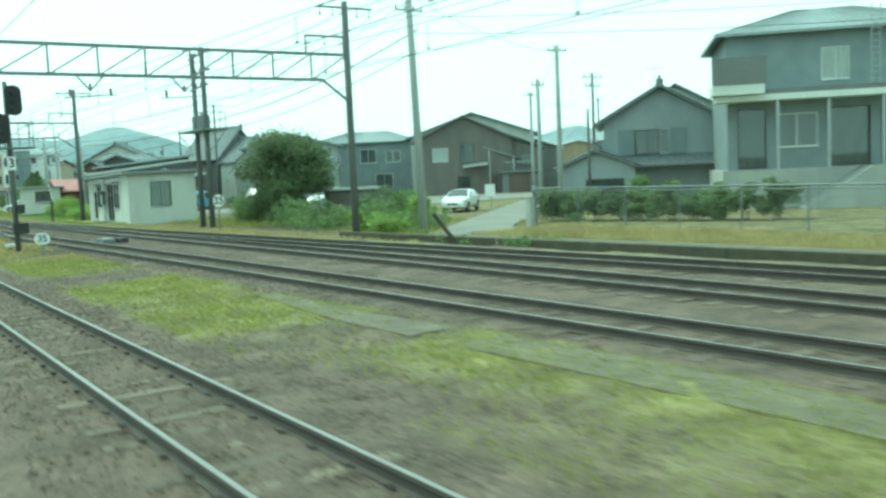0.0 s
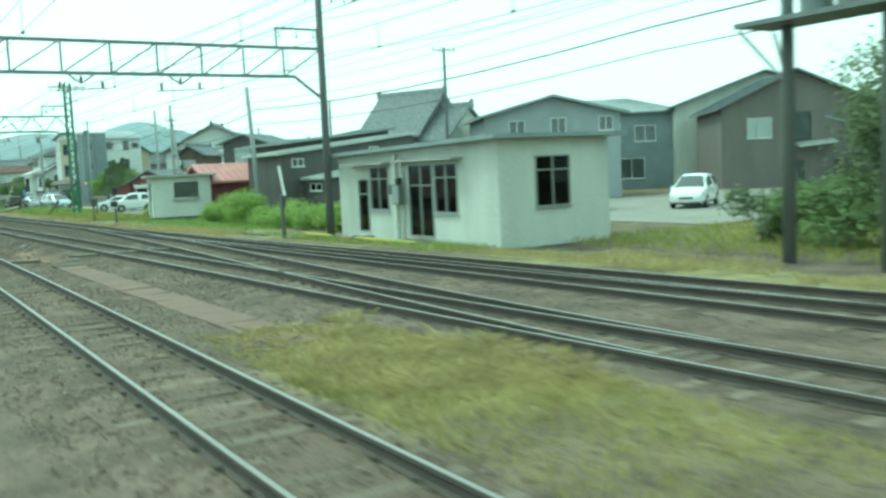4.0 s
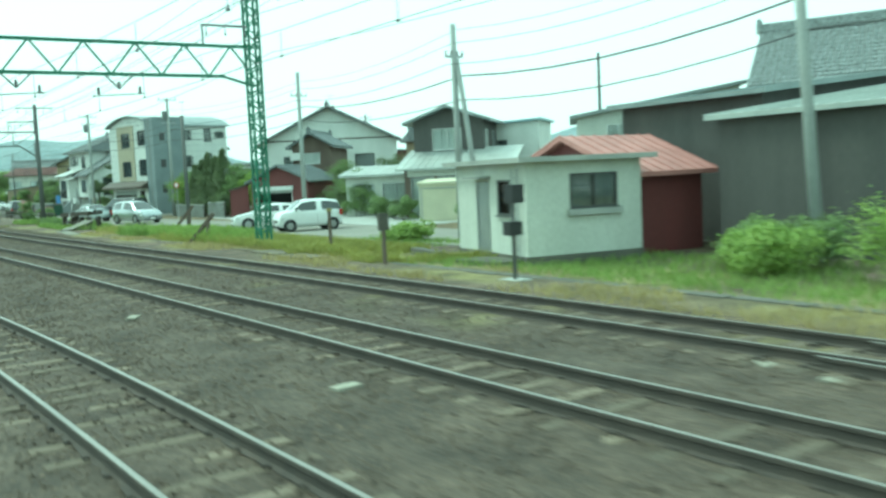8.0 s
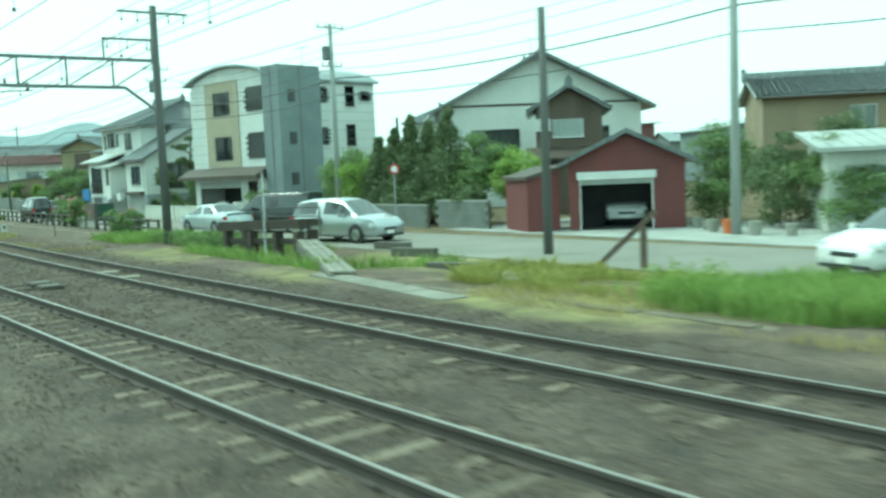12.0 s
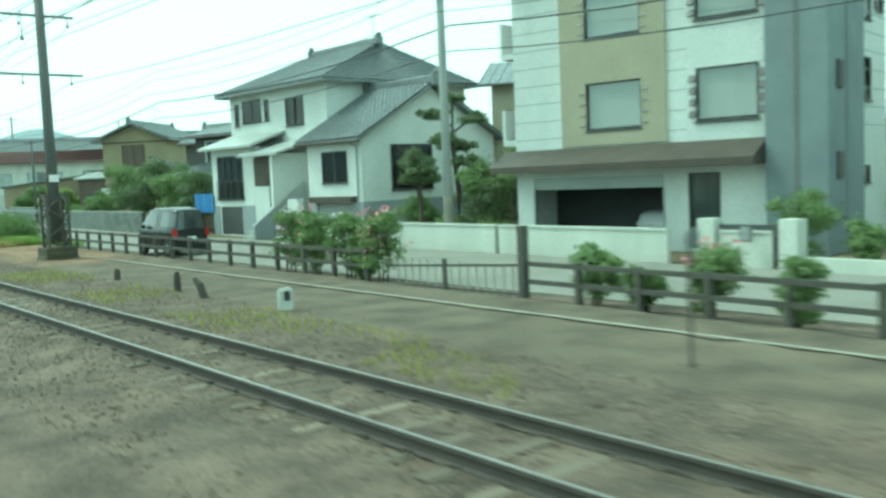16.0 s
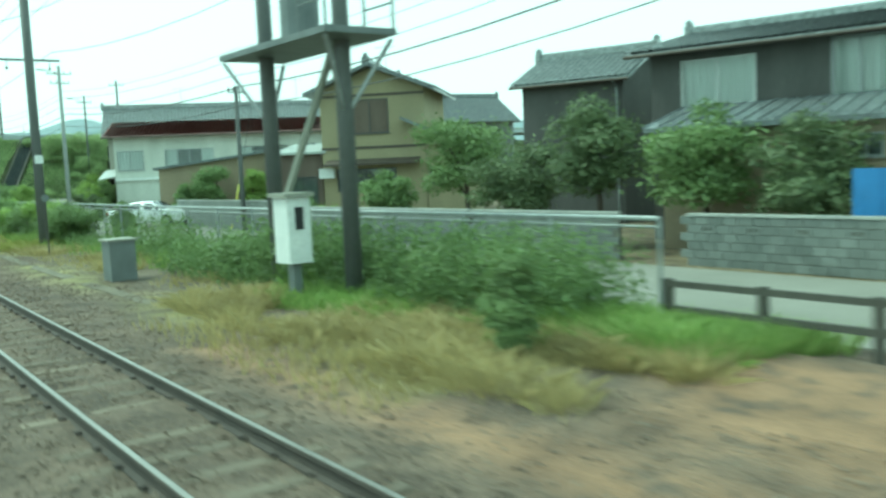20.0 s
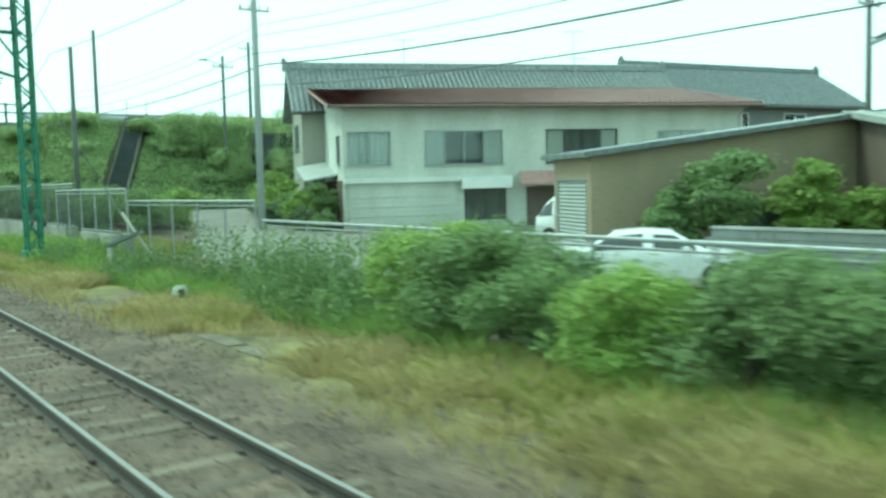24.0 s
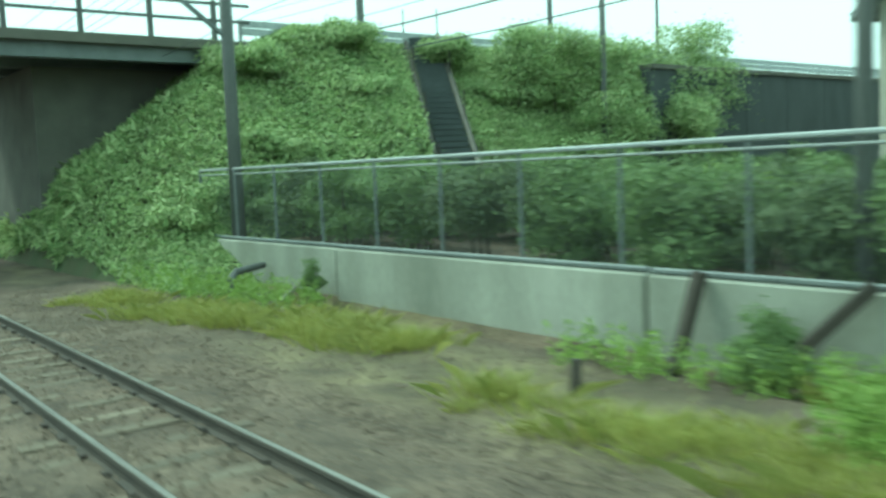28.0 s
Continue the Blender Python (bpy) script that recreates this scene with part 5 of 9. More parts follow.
part("air_conditioner", boxes((-0.1, 0.75, -0.55, -0.2, 1.75, 2.3)), "frame_white", oc)
an = house("annex", "dark timber annex with pale tin roof", 29.0, 238.6, -45, 2.5, 4, -0.5, 3.2, 3.7, "s", "dark_wood", "metal_roof_light", front=[(0.6, 2.2, 0.4, 1.9, "sk")], kind="seam", over=0.3, category="annex")

# long white building at the road's bend
lw = house("house", "long weathered white house with pink tiled eave", 27.0, 262.15, -23.5, 19.8, 6.85, -0.5, 5.5, 6.75, "s", "wall_offwhite", "roof_pink", front=[(0.2, 2.15, 2.9, 4.4, "sc"), (3.7, 7.4, 2.85, 4.4, "qH"), (9.5, 13.1, 2.85, 4.4, "qkH"), (15.2, 17.7, 2.85, 4.3, "sc"), (5.5, 7.5, 0.35, 1.75, "sk"), (8.5, 10.1, -0.3, 1.75, "dDk"), (11.1, 13.1, 0.2, 1.6, "sk")], over=0.7, left=[(4.8, 6.0, 3, 4.3, "s")])
for k in range(12):
    part("lower_board", boxes((0.2, 5.1, -0.1 - 0.025 * (k % 2), -0.01, -0.5 + 0.217 * k, -0.29 + 0.217 * k)), "wall_offwhite", lw)
part("lower_band", boxes((0.0, 7.7, -0.3, -0.01, 2.1, 2.32)), "wall_white", lw)
part("door_hood", (lambda bm: (slab(bm, (7.9, -1.0, 1.95), (10.7, -1.0, 1.95), (10.4, 0, 2.5), (8.2, 0, 2.5), 0.1), bm)[1])(bmesh.new()), "roof_pink", lw)
part("shade", boxes((5.3, 7.7, -0.4, -0.31, 1.75, 2.25)), "paint_white", lw)
part("shade", boxes((10.9, 13.3, -0.4, -0.02, 1.65, 2.15)), "paint_white", lw)
# dark panel over the pale wall, coloured for the shade there
part("side_panel", boxes((-0.06, -0.005, 0.4, 6.6, -0.5, 2.25)), "dark_wood", lw, "dark panel for the shade along the ground floor")
up = house("house", "upper storey with long grey tiled roof", 28.6, 268.7, -23.5, 21.0, 5.8, -0.5, 6.0, 8.2, "u", "wall_greybeige", "tile_grey", left=[(1.4, 3.9, 3.95, 5.3, "s")], over=0.5)
part("back_lean_to", (lambda bm: (slab(bm, (-0.4, -4.6, 2.3), (-0.4, -0.2, 3.0), (2.0, -0.2, 3.4), (2.0, -4.6, 2.7), 0.08), bm)[1])(bmesh.new()), "metal_roof_light", up)
part("lean_to_post", boxes((-0.3, -0.2, -4.5, -4.4, -0.5, 2.2)), "grey_wood", up)
# dark panel added for the shade under the lean-to roof
part("side_panel", boxes((0.2, 0.3, -3.4, -0.3, -0.5, 2.3)), "dark_wood", up)
house("house", "dark house with blue tiled roof behind the long house", 49, 261.5, -10, 16, 8, -0.5, 6.4, 8.8, "u", "wall_darkgrey", "tile_dark", front=[(4, 6, 4.6, 5.8, "scw"), (9, 11, 4.6, 5.8, "scw")], over=0.5)
house("garage", "tan garage with pale roller shutter beside the road", 24.15, 244.7, -23.5, 9, 2.7, -0.5, 2.7, 3.75, "l", "wall_tan", "tile_dark", front=[(4.6, 6.6, 0.3, 1.3, "k")], left=[(0.25, 2.45, -0.45, 2.1, "r")], kind="plain", over=0.3, category="garage")
antenna(lw, 13.5, 6.0, 6.2, 2.4)
antenna(up, 6.0, 2.9, 8.4, 1.6)
antenna(up, 16.0, 2.9, 8.4, 2.2)
antenna(wh, 6.5, 5.0, 8.9, 1.8)
antenna(oc, 2.9, 5.0, 7.8, 1.8)
antenna(h2, 3.4, 6.0, 6.8, 1.8)
antenna(ap, 5.0, 6.0, 9.3, 1.8)
antenna(h6, 6.7, 3.0, 9.3, 1.6)
# hut fittings
for px, pz in ((4.95, 1.55),):
    part("wall_lamp", boxes((px, px + 0.18, -0.28, -0.01, pz, pz + 0.3)), "paint_black", hut1)
bm = bmesh.new()
tube(bm, [(5.2, -0.1, 2.6), (5.2, -0.1, -0.5)], 0.04, 7)
part("downpipe", bm, "frame_alu", hut1)
part("door_step", boxes((1.4, 2.7, -0.75, -0.02, -0.6, -0.3)), "concrete", hut1)
part("rain_hood", boxes((1.3, 2.45, -0.4, -0.02, 1.95, 2.02)), "concrete", hut2)
part("door_step", boxes((1.2, 2.6, -0.7, -0.06, -0.6, -0.38)), "concrete_dark", hut2)
bm = bmesh.new()
for off in (0.0, 0.32):
    bar(bm, (4.0 + off, -0.1, -0.3), (4.0 + off, -0.1, 2.2), 0.03)
for i in range(8):
    bar(bm, (4.0, -0.1, 0.0 + 0.28 * i), (4.32, -0.1, 0.0 + 0.28 * i), 0.025)
part("wall_ladder", bm, "galvanised", hut2)
part("concrete_pad", boxes((-1.6, 0.6, -1.1, -0.8, -0.5, -0.22)), "concrete_dark", hut2)


# ---- masts, gantries and poles ----


def round_pole(parent, x, y, z0, z1, r0, r1, material, name="pole", lean=(0, 0)):
    bm = bmesh.new()
    tube(bm, [(x, y, z0), (x + lean[0] / 2, y + lean[1] / 2, (z0 + z1) / 2), (x + lean[0], y + lean[1], z1)], [r0, (r0 + r1) / 2, r1], 12)
    return part(name, bm, material, parent, smooth=True)


def insulators(parent, pts, r=0.05, h=0.16):
    for x, y, z in pts:
        bm = bmesh.new()
        tube(bm, [(x, y, z), (x, y, z + h * 0.2), (x, y, z + h * 0.4), (x, y, z + h * 0.6), (x, y, z + h * 0.8), (x, y, z + h)], [r * 0.5, r, r * 0.5, r, r * 0.5, r * 0.8], 7)
        part("insulator", bm, "insulator", parent)


def crossarm(parent, x, y, z, half, axis="x", material="steel_grey", drops=4, down=0.25):
    a = boxes((x - half, x + half, y - 0.04, y + 0.04, z - 0.04, z + 0.04)) if axis == "x" else boxes((x - 0.04, x + 0.04, y - half, y + half, z - 0.04, z + 0.04))
    arm = part("crossarm", a, material, parent)
    for k in range(drops):
        o = -half + 2 * half * (k + 0.25) / (drops - 0.5)
        px, py = (x + o, y) if axis == "x" else (x, y + o)
        bm = bmesh.new()
        bar(bm, (px, py, z - 0.04), (px, py, z - down), 0.025)
        tube(bm, [(px, py, z - down), (px, py, z - down - 0.05), (px, py, z - down - 0.1)], [0.03, 0.055, 0.03], 6)
        part("hanger", bm, "insulator", arm)


def truss(parent, x0, x1, y, z0, z1, material, panel=1.6, w=0.09, style="n"):
    """A lattice beam across the line: two chords, verticals and diagonals."""
    bm = bmesh.new()
    bar(bm, (x0, y, z1), (x1, y, z1), w, w * 1.3)
    bar(bm, (x0, y, z0), (x1 - 1.2, y, z0), w, w * 1.3)
    bar(bm, (x1 - 1.2, y, z0), (x1, y, z0 - 0.9 if style == "n" else z0 - 0.35), w)
    n = max(3, int(abs(x1 - x0) / panel))
    for i in range(n):
        a, b = x0 + (x1 - x0) * i / n, x0 + (x1 - x0) * (i + 1) / n
        if style == "n":
            bar(bm, (b, y, z0), (b, y, z1), w * 0.7)
            bar(bm, (a, y, z0), (b, y, z1), w * 0.6)
        else:
            bar(bm, (a, y, z0), ((a + b) / 2, y, z1), w * 0.7)
            bar(bm, ((a + b) / 2, y, z1), (b, y, z0), w * 0.7)
    return part("lattice_beam", bm, material, parent)


def lattice_mast(parent, x, y, z0, z1, material, w=0.42):
    """Four corner angles laced with diagonals."""
    for sx in (-1, 1):
        for sy in (-1, 1):
            part("corner_angle", boxes((x + sx * w / 2 - 0.04, x + sx * w / 2 + 0.04, y + sy * w / 2 - 0.04, y + sy * w / 2 + 0.04, z0, z1)), material, parent)
    bm = bmesh.new()
    n = int((z1 - z0) / 0.42)
    for i in range(n):
        za, zb = z0 + (z1 - z0) * i / n, z0 + (z1 - z0) * (i + 1) / n
        s = 1 if i % 2 else -1
        for side in (-1, 1):
            bar(bm, (x - s * w / 2, y + side * w / 2, za), (x + s * w / 2, y + side * w / 2, zb), 0.045)
            bar(bm, (x + side * w / 2, y - s * w / 2, za), (x + side * w / 2, y + s * w / 2, zb), 0.045)
    tagged(part("lacing", bm, material, parent), kind="stuff")
    part("mast_foot", boxes((x - w * 0.75, x + w * 0.75, y - w * 0.75, y + w * 0.75, z0 - 0.3, z0 + 0.12)), "concrete_mossy", parent)


def gantry(label, x, y, kind, top, beam, left, material="pole_dark", style="n"):
    th = thing("catenary_gantry", label, "gantry")
    if kind == "lattice":
        lattice_mast(th, x, y, float(ground_z(x, y)), top, material)
    else:
        round_pole(th, x, y, float(ground_z(x, y)) - 0.3, top, 0.17, 0.13, material, "mast")
    round_pole(th, left, y, -0.5, beam[1] + 0.2, 0.17, 0.14, material, "far_mast")
    truss(th, left, x, y, beam[0], beam[1], "steel_grey" if kind != "lattice" else material, style=style)
    crossarm(th, x, y, top - 0.25, 1.3, drops=5)
    crossarm(th, x - 1.0, y + 0.05, beam[1] + 0.75, 0.9, drops=3)
    for ax in (x - 1.9, x - 0.16):
        part("arm_frame", boxes((ax, ax + 0.06, y, y + 0.06, beam[1], beam[1] + 0.75)), "steel_grey", th)
    for tb in (TRACK_A, TRACK_B, TRACK_C, TRACK_OWN):
        if tb[0][0] <= y <= tb[-1][0]:
            xc = float(smooth_x(tb, y)) + 0.53
            if left < xc < x - 0.5:
                bm = bmesh.new()
                bar(bm, (xc - 0.5, y, beam[0]), (xc, y + 0.05, 5.6), 0.05)
                bar(bm, (xc + 0.5, y, beam[0]), (xc, y + 0.05, 5.6), 0.05)
                bar(bm, (xc - 0.9, y + 0.05, 5.35), (xc + 0.9, y + 0.05, 5.45), 0.04)
                part("hanger_bracket", bm, "steel_grey", th)
                insulators(th, [(xc - 0.7, y + 0.05, 5.4), (xc + 0.7, y + 0.05, 5.45), (xc, y + 0.05, 5.6)], 0.07, 0.25)
    return th


gantry("steel pole catenary gantry with lattice beam over the yard", 18.6, 33.8, "pole", 9.4, (6.15, 7.2), -5.0)
gantry("dark pole catenary gantry with thin lattice beam", 16.1, 72.0, "pole", 9.5, (5.95, 7.05), -5.0)
gantry("green lattice-mast catenary gantry", 14.0, 110.5, "lattice", 9.6, (6.1, 7.2), -5.0, "mast_green", "w")
gantry("dark pole catenary gantry beside the weedy verge", 13.1, 150.1, "pole", 8.6, (5.6, 6.6), -4.5)
fgm = gantry("green lattice catenary mast beside the fence", 13.3, 258.7, "lattice", 9.0, (6.0, 7.1), 0.5, "mast_green", "w")
gantry("dark slim catenary mast near the bridge", 16.3, 282.2, "pole", 8.6, (6.3, 7.1), 1.5)
bmv = bmesh.new()
box(bmv, 12.96, 13.64, 258.36, 259.04, -0.4, 0.24)
bmesh.ops.bevel(bmv, geom=bmv.edges[:], offset=0.02, segments=1, affect="EDGES")
part("plinth", bmv, "mast_green", fgm)

# mast on a lattice foot with a concrete block
m5 = thing("catenary_mast", "dark mast on a laced steel foot and concrete block", "mast")
round_pole(m5, 12.3, 187.6, 0.4, 9.0, 0.2, 0.15, "pole_dark", "mast")
lattice_mast(m5, 12.3, 187.6, 0.1, 2.1, "fence_brown", 0.7)
bmv = bmesh.new()
prism(bmv, [(11.6, -0.4), (13.0, -0.4), (12.75, 0.12), (11.85, 0.12)], 1, 187.05, 188.15)
bmesh.ops.bevel(bmv, geom=bmv.edges[:], offset=0.08, segments=1, affect="EDGES")
part("foundation", bmv, "concrete_mossy", m5)
crossarm(m5, 11.6, 187.6, 6.2, 2.0, drops=3)
crossarm(m5, 12.0, 187.6, 8.2, 1.4, drops=4)
part("name_plate", boxes((12.14, 12.46, 187.38, 187.41, 2.5, 2.75)), "paint_white", m5)
m6 = thing("catenary_mast", "dark single mast standing among hedge and weeds", "mast")
round_pole(m6, 13.35, 226.7, -0.6, 9.5, 0.18, 0.15, "pole_dark", "mast")
part("name_plate", boxes((13.22, 13.5, 226.49, 226.52, 2.9, 3.2)), "paint_white", m6)
crossarm(m6, 12.6, 226.7, 6.6, 1.8, drops=3)


def twin_mast(label, p, q, zp, ztop, cans):
    """Two masts that carry a platform with transformers."""
    th = thing("transformer_platform", label, "platform")
    for x, y in (p, q):
        round_pole(th, x, y, float(ground_z(x, y)) - 0.3, ztop, 0.16, 0.13, "pole_dark", "mast")
    mx, my = (p[0] + q[0]) / 2, (p[1] + q[1]) / 2
    part("platform", boxes((mx - 0.7, mx + 0.7, min(p[1], q[1]) - 0.8, max(p[1], q[1]) + 0.8, zp + 0.05, zp + 0.16)), "steel_grey", th)
    ye = min(p[1], q[1]) - 0.76
    bm = bmesh.new()
    for xx in (mx - 0.66, mx + 0.66):
        bar(bm, (xx, ye, zp + 0.16), (xx, ye, zp + 1.05), 0.035)
        bar(bm, (xx, ye + 0.9, zp + 0.16), (xx, ye + 0.9, zp + 1.05), 0.035)
        bar(bm, (xx, ye, zp + 1.05), (xx, ye + 0.9, zp + 1.05), 0.035)
        bar(bm, (xx, ye, zp + 0.6), (xx, ye + 0.9, zp + 0.6), 0.03)
    bar(bm, (mx - 0.66, ye, zp + 1.05), (mx + 0.66, ye, zp + 1.05), 0.035)
    part("guard_rail", bm, "steel_grey", th)
    for k in range(cans):
        yy = my + (k - (cans - 1) / 2) * 0.9
        bm = bmesh.new()
        tube(bm, [(mx, yy, zp + 0.16), (mx, yy, zp + 0.2), (mx, yy, zp + 0.95), (mx, yy, zp + 1.02)], [0.3, 0.36, 0.36, 0.2], 14)
        can = part("transformer", bm, "steel_grey", th)
        insulators(can, [(mx + 0.12, yy, zp + 1.0), (mx - 0.12, yy, zp + 1.0)], 0.04, 0.22)
    for s in (-1, 1):
        bm = bmesh.new()
        bar(bm, (p[0], p[1], zp - 1.3), (mx + s * 0.65, min(p[1], q[1]) - 0.7, zp), 0.06)
        part("brace", bm, "galvanised", th)
        bm = bmesh.new()
        bar(bm, (q[0], q[1], zp - 1.3), (mx + s * 0.65, max(p[1], q[1]) + 0.7, zp), 0.06)
        part("brace", bm, "galvanised", th)
    for z in (ztop - 0.3, ztop - 1.3, ztop - 2.1):
        bm = bmesh.new()
        bar(bm, (p[0], p[1] - 0.7, z), (q[0], q[1] + 0.7, z), 0.09)
        arm = part("crossarm", bm, "steel_grey", th)
        insulators(arm, [(mx, my + o, z + 0.05) for o in (-0.9, -0.3, 0.3, 0.9)], 0.05, 0.2)
    return th


twin_mast("twin dark masts with transformer platform beside trees", (18.1, 49.7), (18.5, 52.4), 5.0, 9.7, 2)
t2 = twin_mast("twin dark masts with transformer platform in tall weeds", (13.55, 205.4), (13.4, 208.0), 4.35, 9.5, 1)
part("stay_pole", (lambda bm: (bar(bm, (13.5, 205.6, 4.3), (13.0, 206.9, 1.5), 0.1), bm)[1])(bmesh.new()), "concrete_light", t2)


def utility_pole(label, x, y, z1, material="pole_concrete", arms=((0.4, 0.9),), r=0.16, z0=-0.8, lean=(0, 0), extra=""):
    th = thing("utility_pole", label, "pole", group="utility poles")
    round_pole(th, x, y, z0, z1, r, r * 0.7, material, lean=lean)
    x, y = x + lean[0], y + lean[1]
    for below, half in arms:
        bm = boxes((x - half, x + half, y - 0.04, y + 0.04, z1 - below - 0.04, z1 - below + 0.04))
        arm = part("crossarm", bm, "galvanised", th)
        insulators(arm, [(x + o * half, y, z1 - below + 0.04) for o in (-0.9, -0.3, 0.4, 0.95)], 0.045, 0.18)
    if "t" in extra:
        bm = bmesh.new()
        tube(bm, [(x - 0.32, y, z1 - 1.9), (x - 0.32, y, z1 - 1.85), (x - 0.32, y, z1 - 1.2), (x - 0.32, y, z1 - 1.15)], [0.15, 0.2, 0.2, 0.12], 12)
        part("transformer", bm, "steel_grey", th)
    if "b" in extra:
        part("band", (lambda bm: (tube(bm, [(x, y, 0.3), (x, y, 1.4)], r + 0.012, 12), bm)[1])(bmesh.new()), "kerb_worn", th, "pale worn marker sleeve")
    if "l" in extra:
        bm = bmesh.new()
        bar(bm, (x, y, z1 - 0.6), (x - 1.1, y, z1 - 0.3), 0.05)
        bar(bm, (x - 1.0, y, z1 - 0.33), (x - 1.6, y, z1 - 0.3), 0.16, 0.1)
        part("street_light", bm, "galvanised", th)
    return th


utility_pole("tall grey concrete utility pole beside the yard", 21.8, 33.4, 10.5, arms=((0.5, 0.9), (1.3, 0.7)), r=0.2, lean=(-0.15, 0.2))
utility_pole("grey concrete utility pole at a street corner", 35.0, 39.0, 9.0, arms=((0.3, 0.7),), r=0.17)
utility_pole("slim grey utility pole beside the street", 37.8, 44.0, 7.7, arms=((0.4, 0.5),))
utility_pole("far slim utility pole along the side street", 50.6, 59.9, 8.6, arms=((0.3, 0.8),))
utility_pole("short dark utility pole near a gabled house", 36.7, 38.4, 5.4, "pole_dark", arms=(), r=0.1)
utility_pole("distant utility pole above house roofs", 44.0, 45.5, 8.4, "pole_dark", arms=((0.3, 0.9), (0.9, 0.7)), r=0.12)
utility_pole("utility pole with small crossarm behind the hut", 33.35, 89.1, 10.0, "pole_dark", arms=((0.2, 0.9),), r=0.13)
utility_pole("distant utility pole beyond parked cars", 88, 90, 11.2, "pole_dark", arms=((0.3, 0.9),), r=0.16)
utility_pole("grey utility pole in front of a black barn", 21.0, 91.7, 7.6, arms=(), r=0.17, lean=(-0.25, 0.4))
utility_pole("grey utility pole beside a relay hut", 20.25, 106.3, 7.7, arms=((1.2, 0.4),), r=0.14)
utility_pole("leaning grey support pole beside a utility pole", 20.6, 105.2, 6.4, arms=(), r=0.12, lean=(-0.3, 1.0))
utility_pole("thin dark pole behind pale house roofs", 39.5, 118.7, 9.0, "pole_dark", arms=(), r=0.13)
utility_pole("bare dark timber pole at the road edge", 19.4, 136.0, 6.65, "pole_dark", arms=(), r=0.15)
utility_pole("tall concrete utility pole beside a red garage", 27.3, 135.2, 9.5, arms=((1.6, 0.6),), r=0.17, extra="")
utility_pole("tall utility pole with transformer near a white block", 25.5, 158.7, 10.0, arms=((0.2, 0.8), (2.2, 0.6)), extra="t")
utility_pole("dark timber pole beside a cream house", 38.7, 172.5, 6.1, "pole_dark", arms=(), r=0.15)
utility_pole("distant utility pole behind a cream house", 55.0, 175.8, 9.8, "pole_dark", arms=((0.4, 0.8), (1.0, 0.7)), r=0.15, extra="t")
utility_pole("tall grey utility pole by a garden wall", 23.3, 179.3, 10.2, arms=((0.3, 0.9), (1.1, 0.7)), r=0.18, extra="tb")
utility_pole("slim dark utility pole near an ochre house", 23.3, 231.3, 6.3, "pole_dark", arms=((0.3, 0.4),), r=0.12)
utility_pole("tall utility pole with street lamp at the road bend", 24.0, 264.2, 11.0, arms=((0.6, 0.9), (1.3, 0.7)), r=0.18, extra="l")
utility_pole("dark timber pole in hillside greenery", 17.2, 267.6, 8.1, "pole_dark", arms=(), r=0.12)
utility_pole("tall pole above the embankment", 24.6, 289.0, 12.5, "pole_dark", arms=(), r=0.16)
utility_pole("pole above the road embankment", 37.0, 292.0, 13.0, "pole_dark", arms=((0.5, 0.8),), r=0.16)
utility_pole("thin pole above the road embankment", 55.0, 300.0, 13.0, "pole_dark", arms=(), r=0.14)
utility_pole("distant utility pole with lamp beyond the hedge", 31.2, 283.8, 10.6, "pole_dark", arms=((0.7, 0.7),), r=0.13, extra="l")
utility_pole("distant utility pole beside the white houses", 36.5, 243.5, 8.0, "pole_dark", arms=((0.3, 0.7),), r=0.12)

# overhead wires


def wire(pts, r=0.009, sag=0.0, name="overhead_wire", label="thin dark overhead wire strung along the line"):
    """One wire through its supports, hanging by sag between them."""
    full = []
    for a, b in zip(pts, pts[1:]):
        a, b = Vector(a), Vector(b)
        n = 6 if sag else 1
        for i in range(n):
            s = i / n
            p = a.lerp(b, s)
            p.z -= 4 * sag * s * (1 - s)
            full.append(p)
    full.append(Vector(pts[-1]))
    bm = bmesh.new()
    tube(bm, full, r, 4, cap=False)
    return tagged(new(name, finish(bm, name, "wire")), label, "wire", "overhead wires")


def catenary(table, y0, y1):
    ys = list(np.arange(y0, y1, 6.0)) + [y1]
    contact = [(float(smooth_x(table, y)) + 0.53 + 0.2 * math.sin(y / 17), y, 5.05) for y in ys]
    supports = [y0] + [y for y in (33.8, 72.0, 110.5, 150.1, 187.6, 226.7, 258.7, 282.2) if y0 < y < y1] + [y1]
    mess = [(float(smooth_x(table, y)) + 0.53, y, 5.95) for y in supports]
    wire(contact, 0.009, label="contact wire over a railway track")
    wire(mess, 0.009, 0.35, label="messenger wire over a railway track")
    bm = bmesh.new()
    for y in np.arange(y0 + 3, y1, 5.0):
        k = max(i for i, s in enumerate(supports) if s <= y)
        a, b = supports[k], supports[min(k + 1, len(supports) - 1)]
        s = (y - a) / (b - a) if b > a else 0
        x = float(smooth_x(table, y)) + 0.53
        bar(bm, (x, y, 5.05), (x, y, 5.95 - 1.4 * s * (1 - s)), 0.012)
        box(bm, x - 0.03, x + 0.03, y - 0.03, y + 0.03, 5.05, 5.1)
    tagged(new("dropper_wire", finish(bm, "dropper_wire", "wire")), "short dropper wires between contact and messenger wire", "wire", kind="stuff")


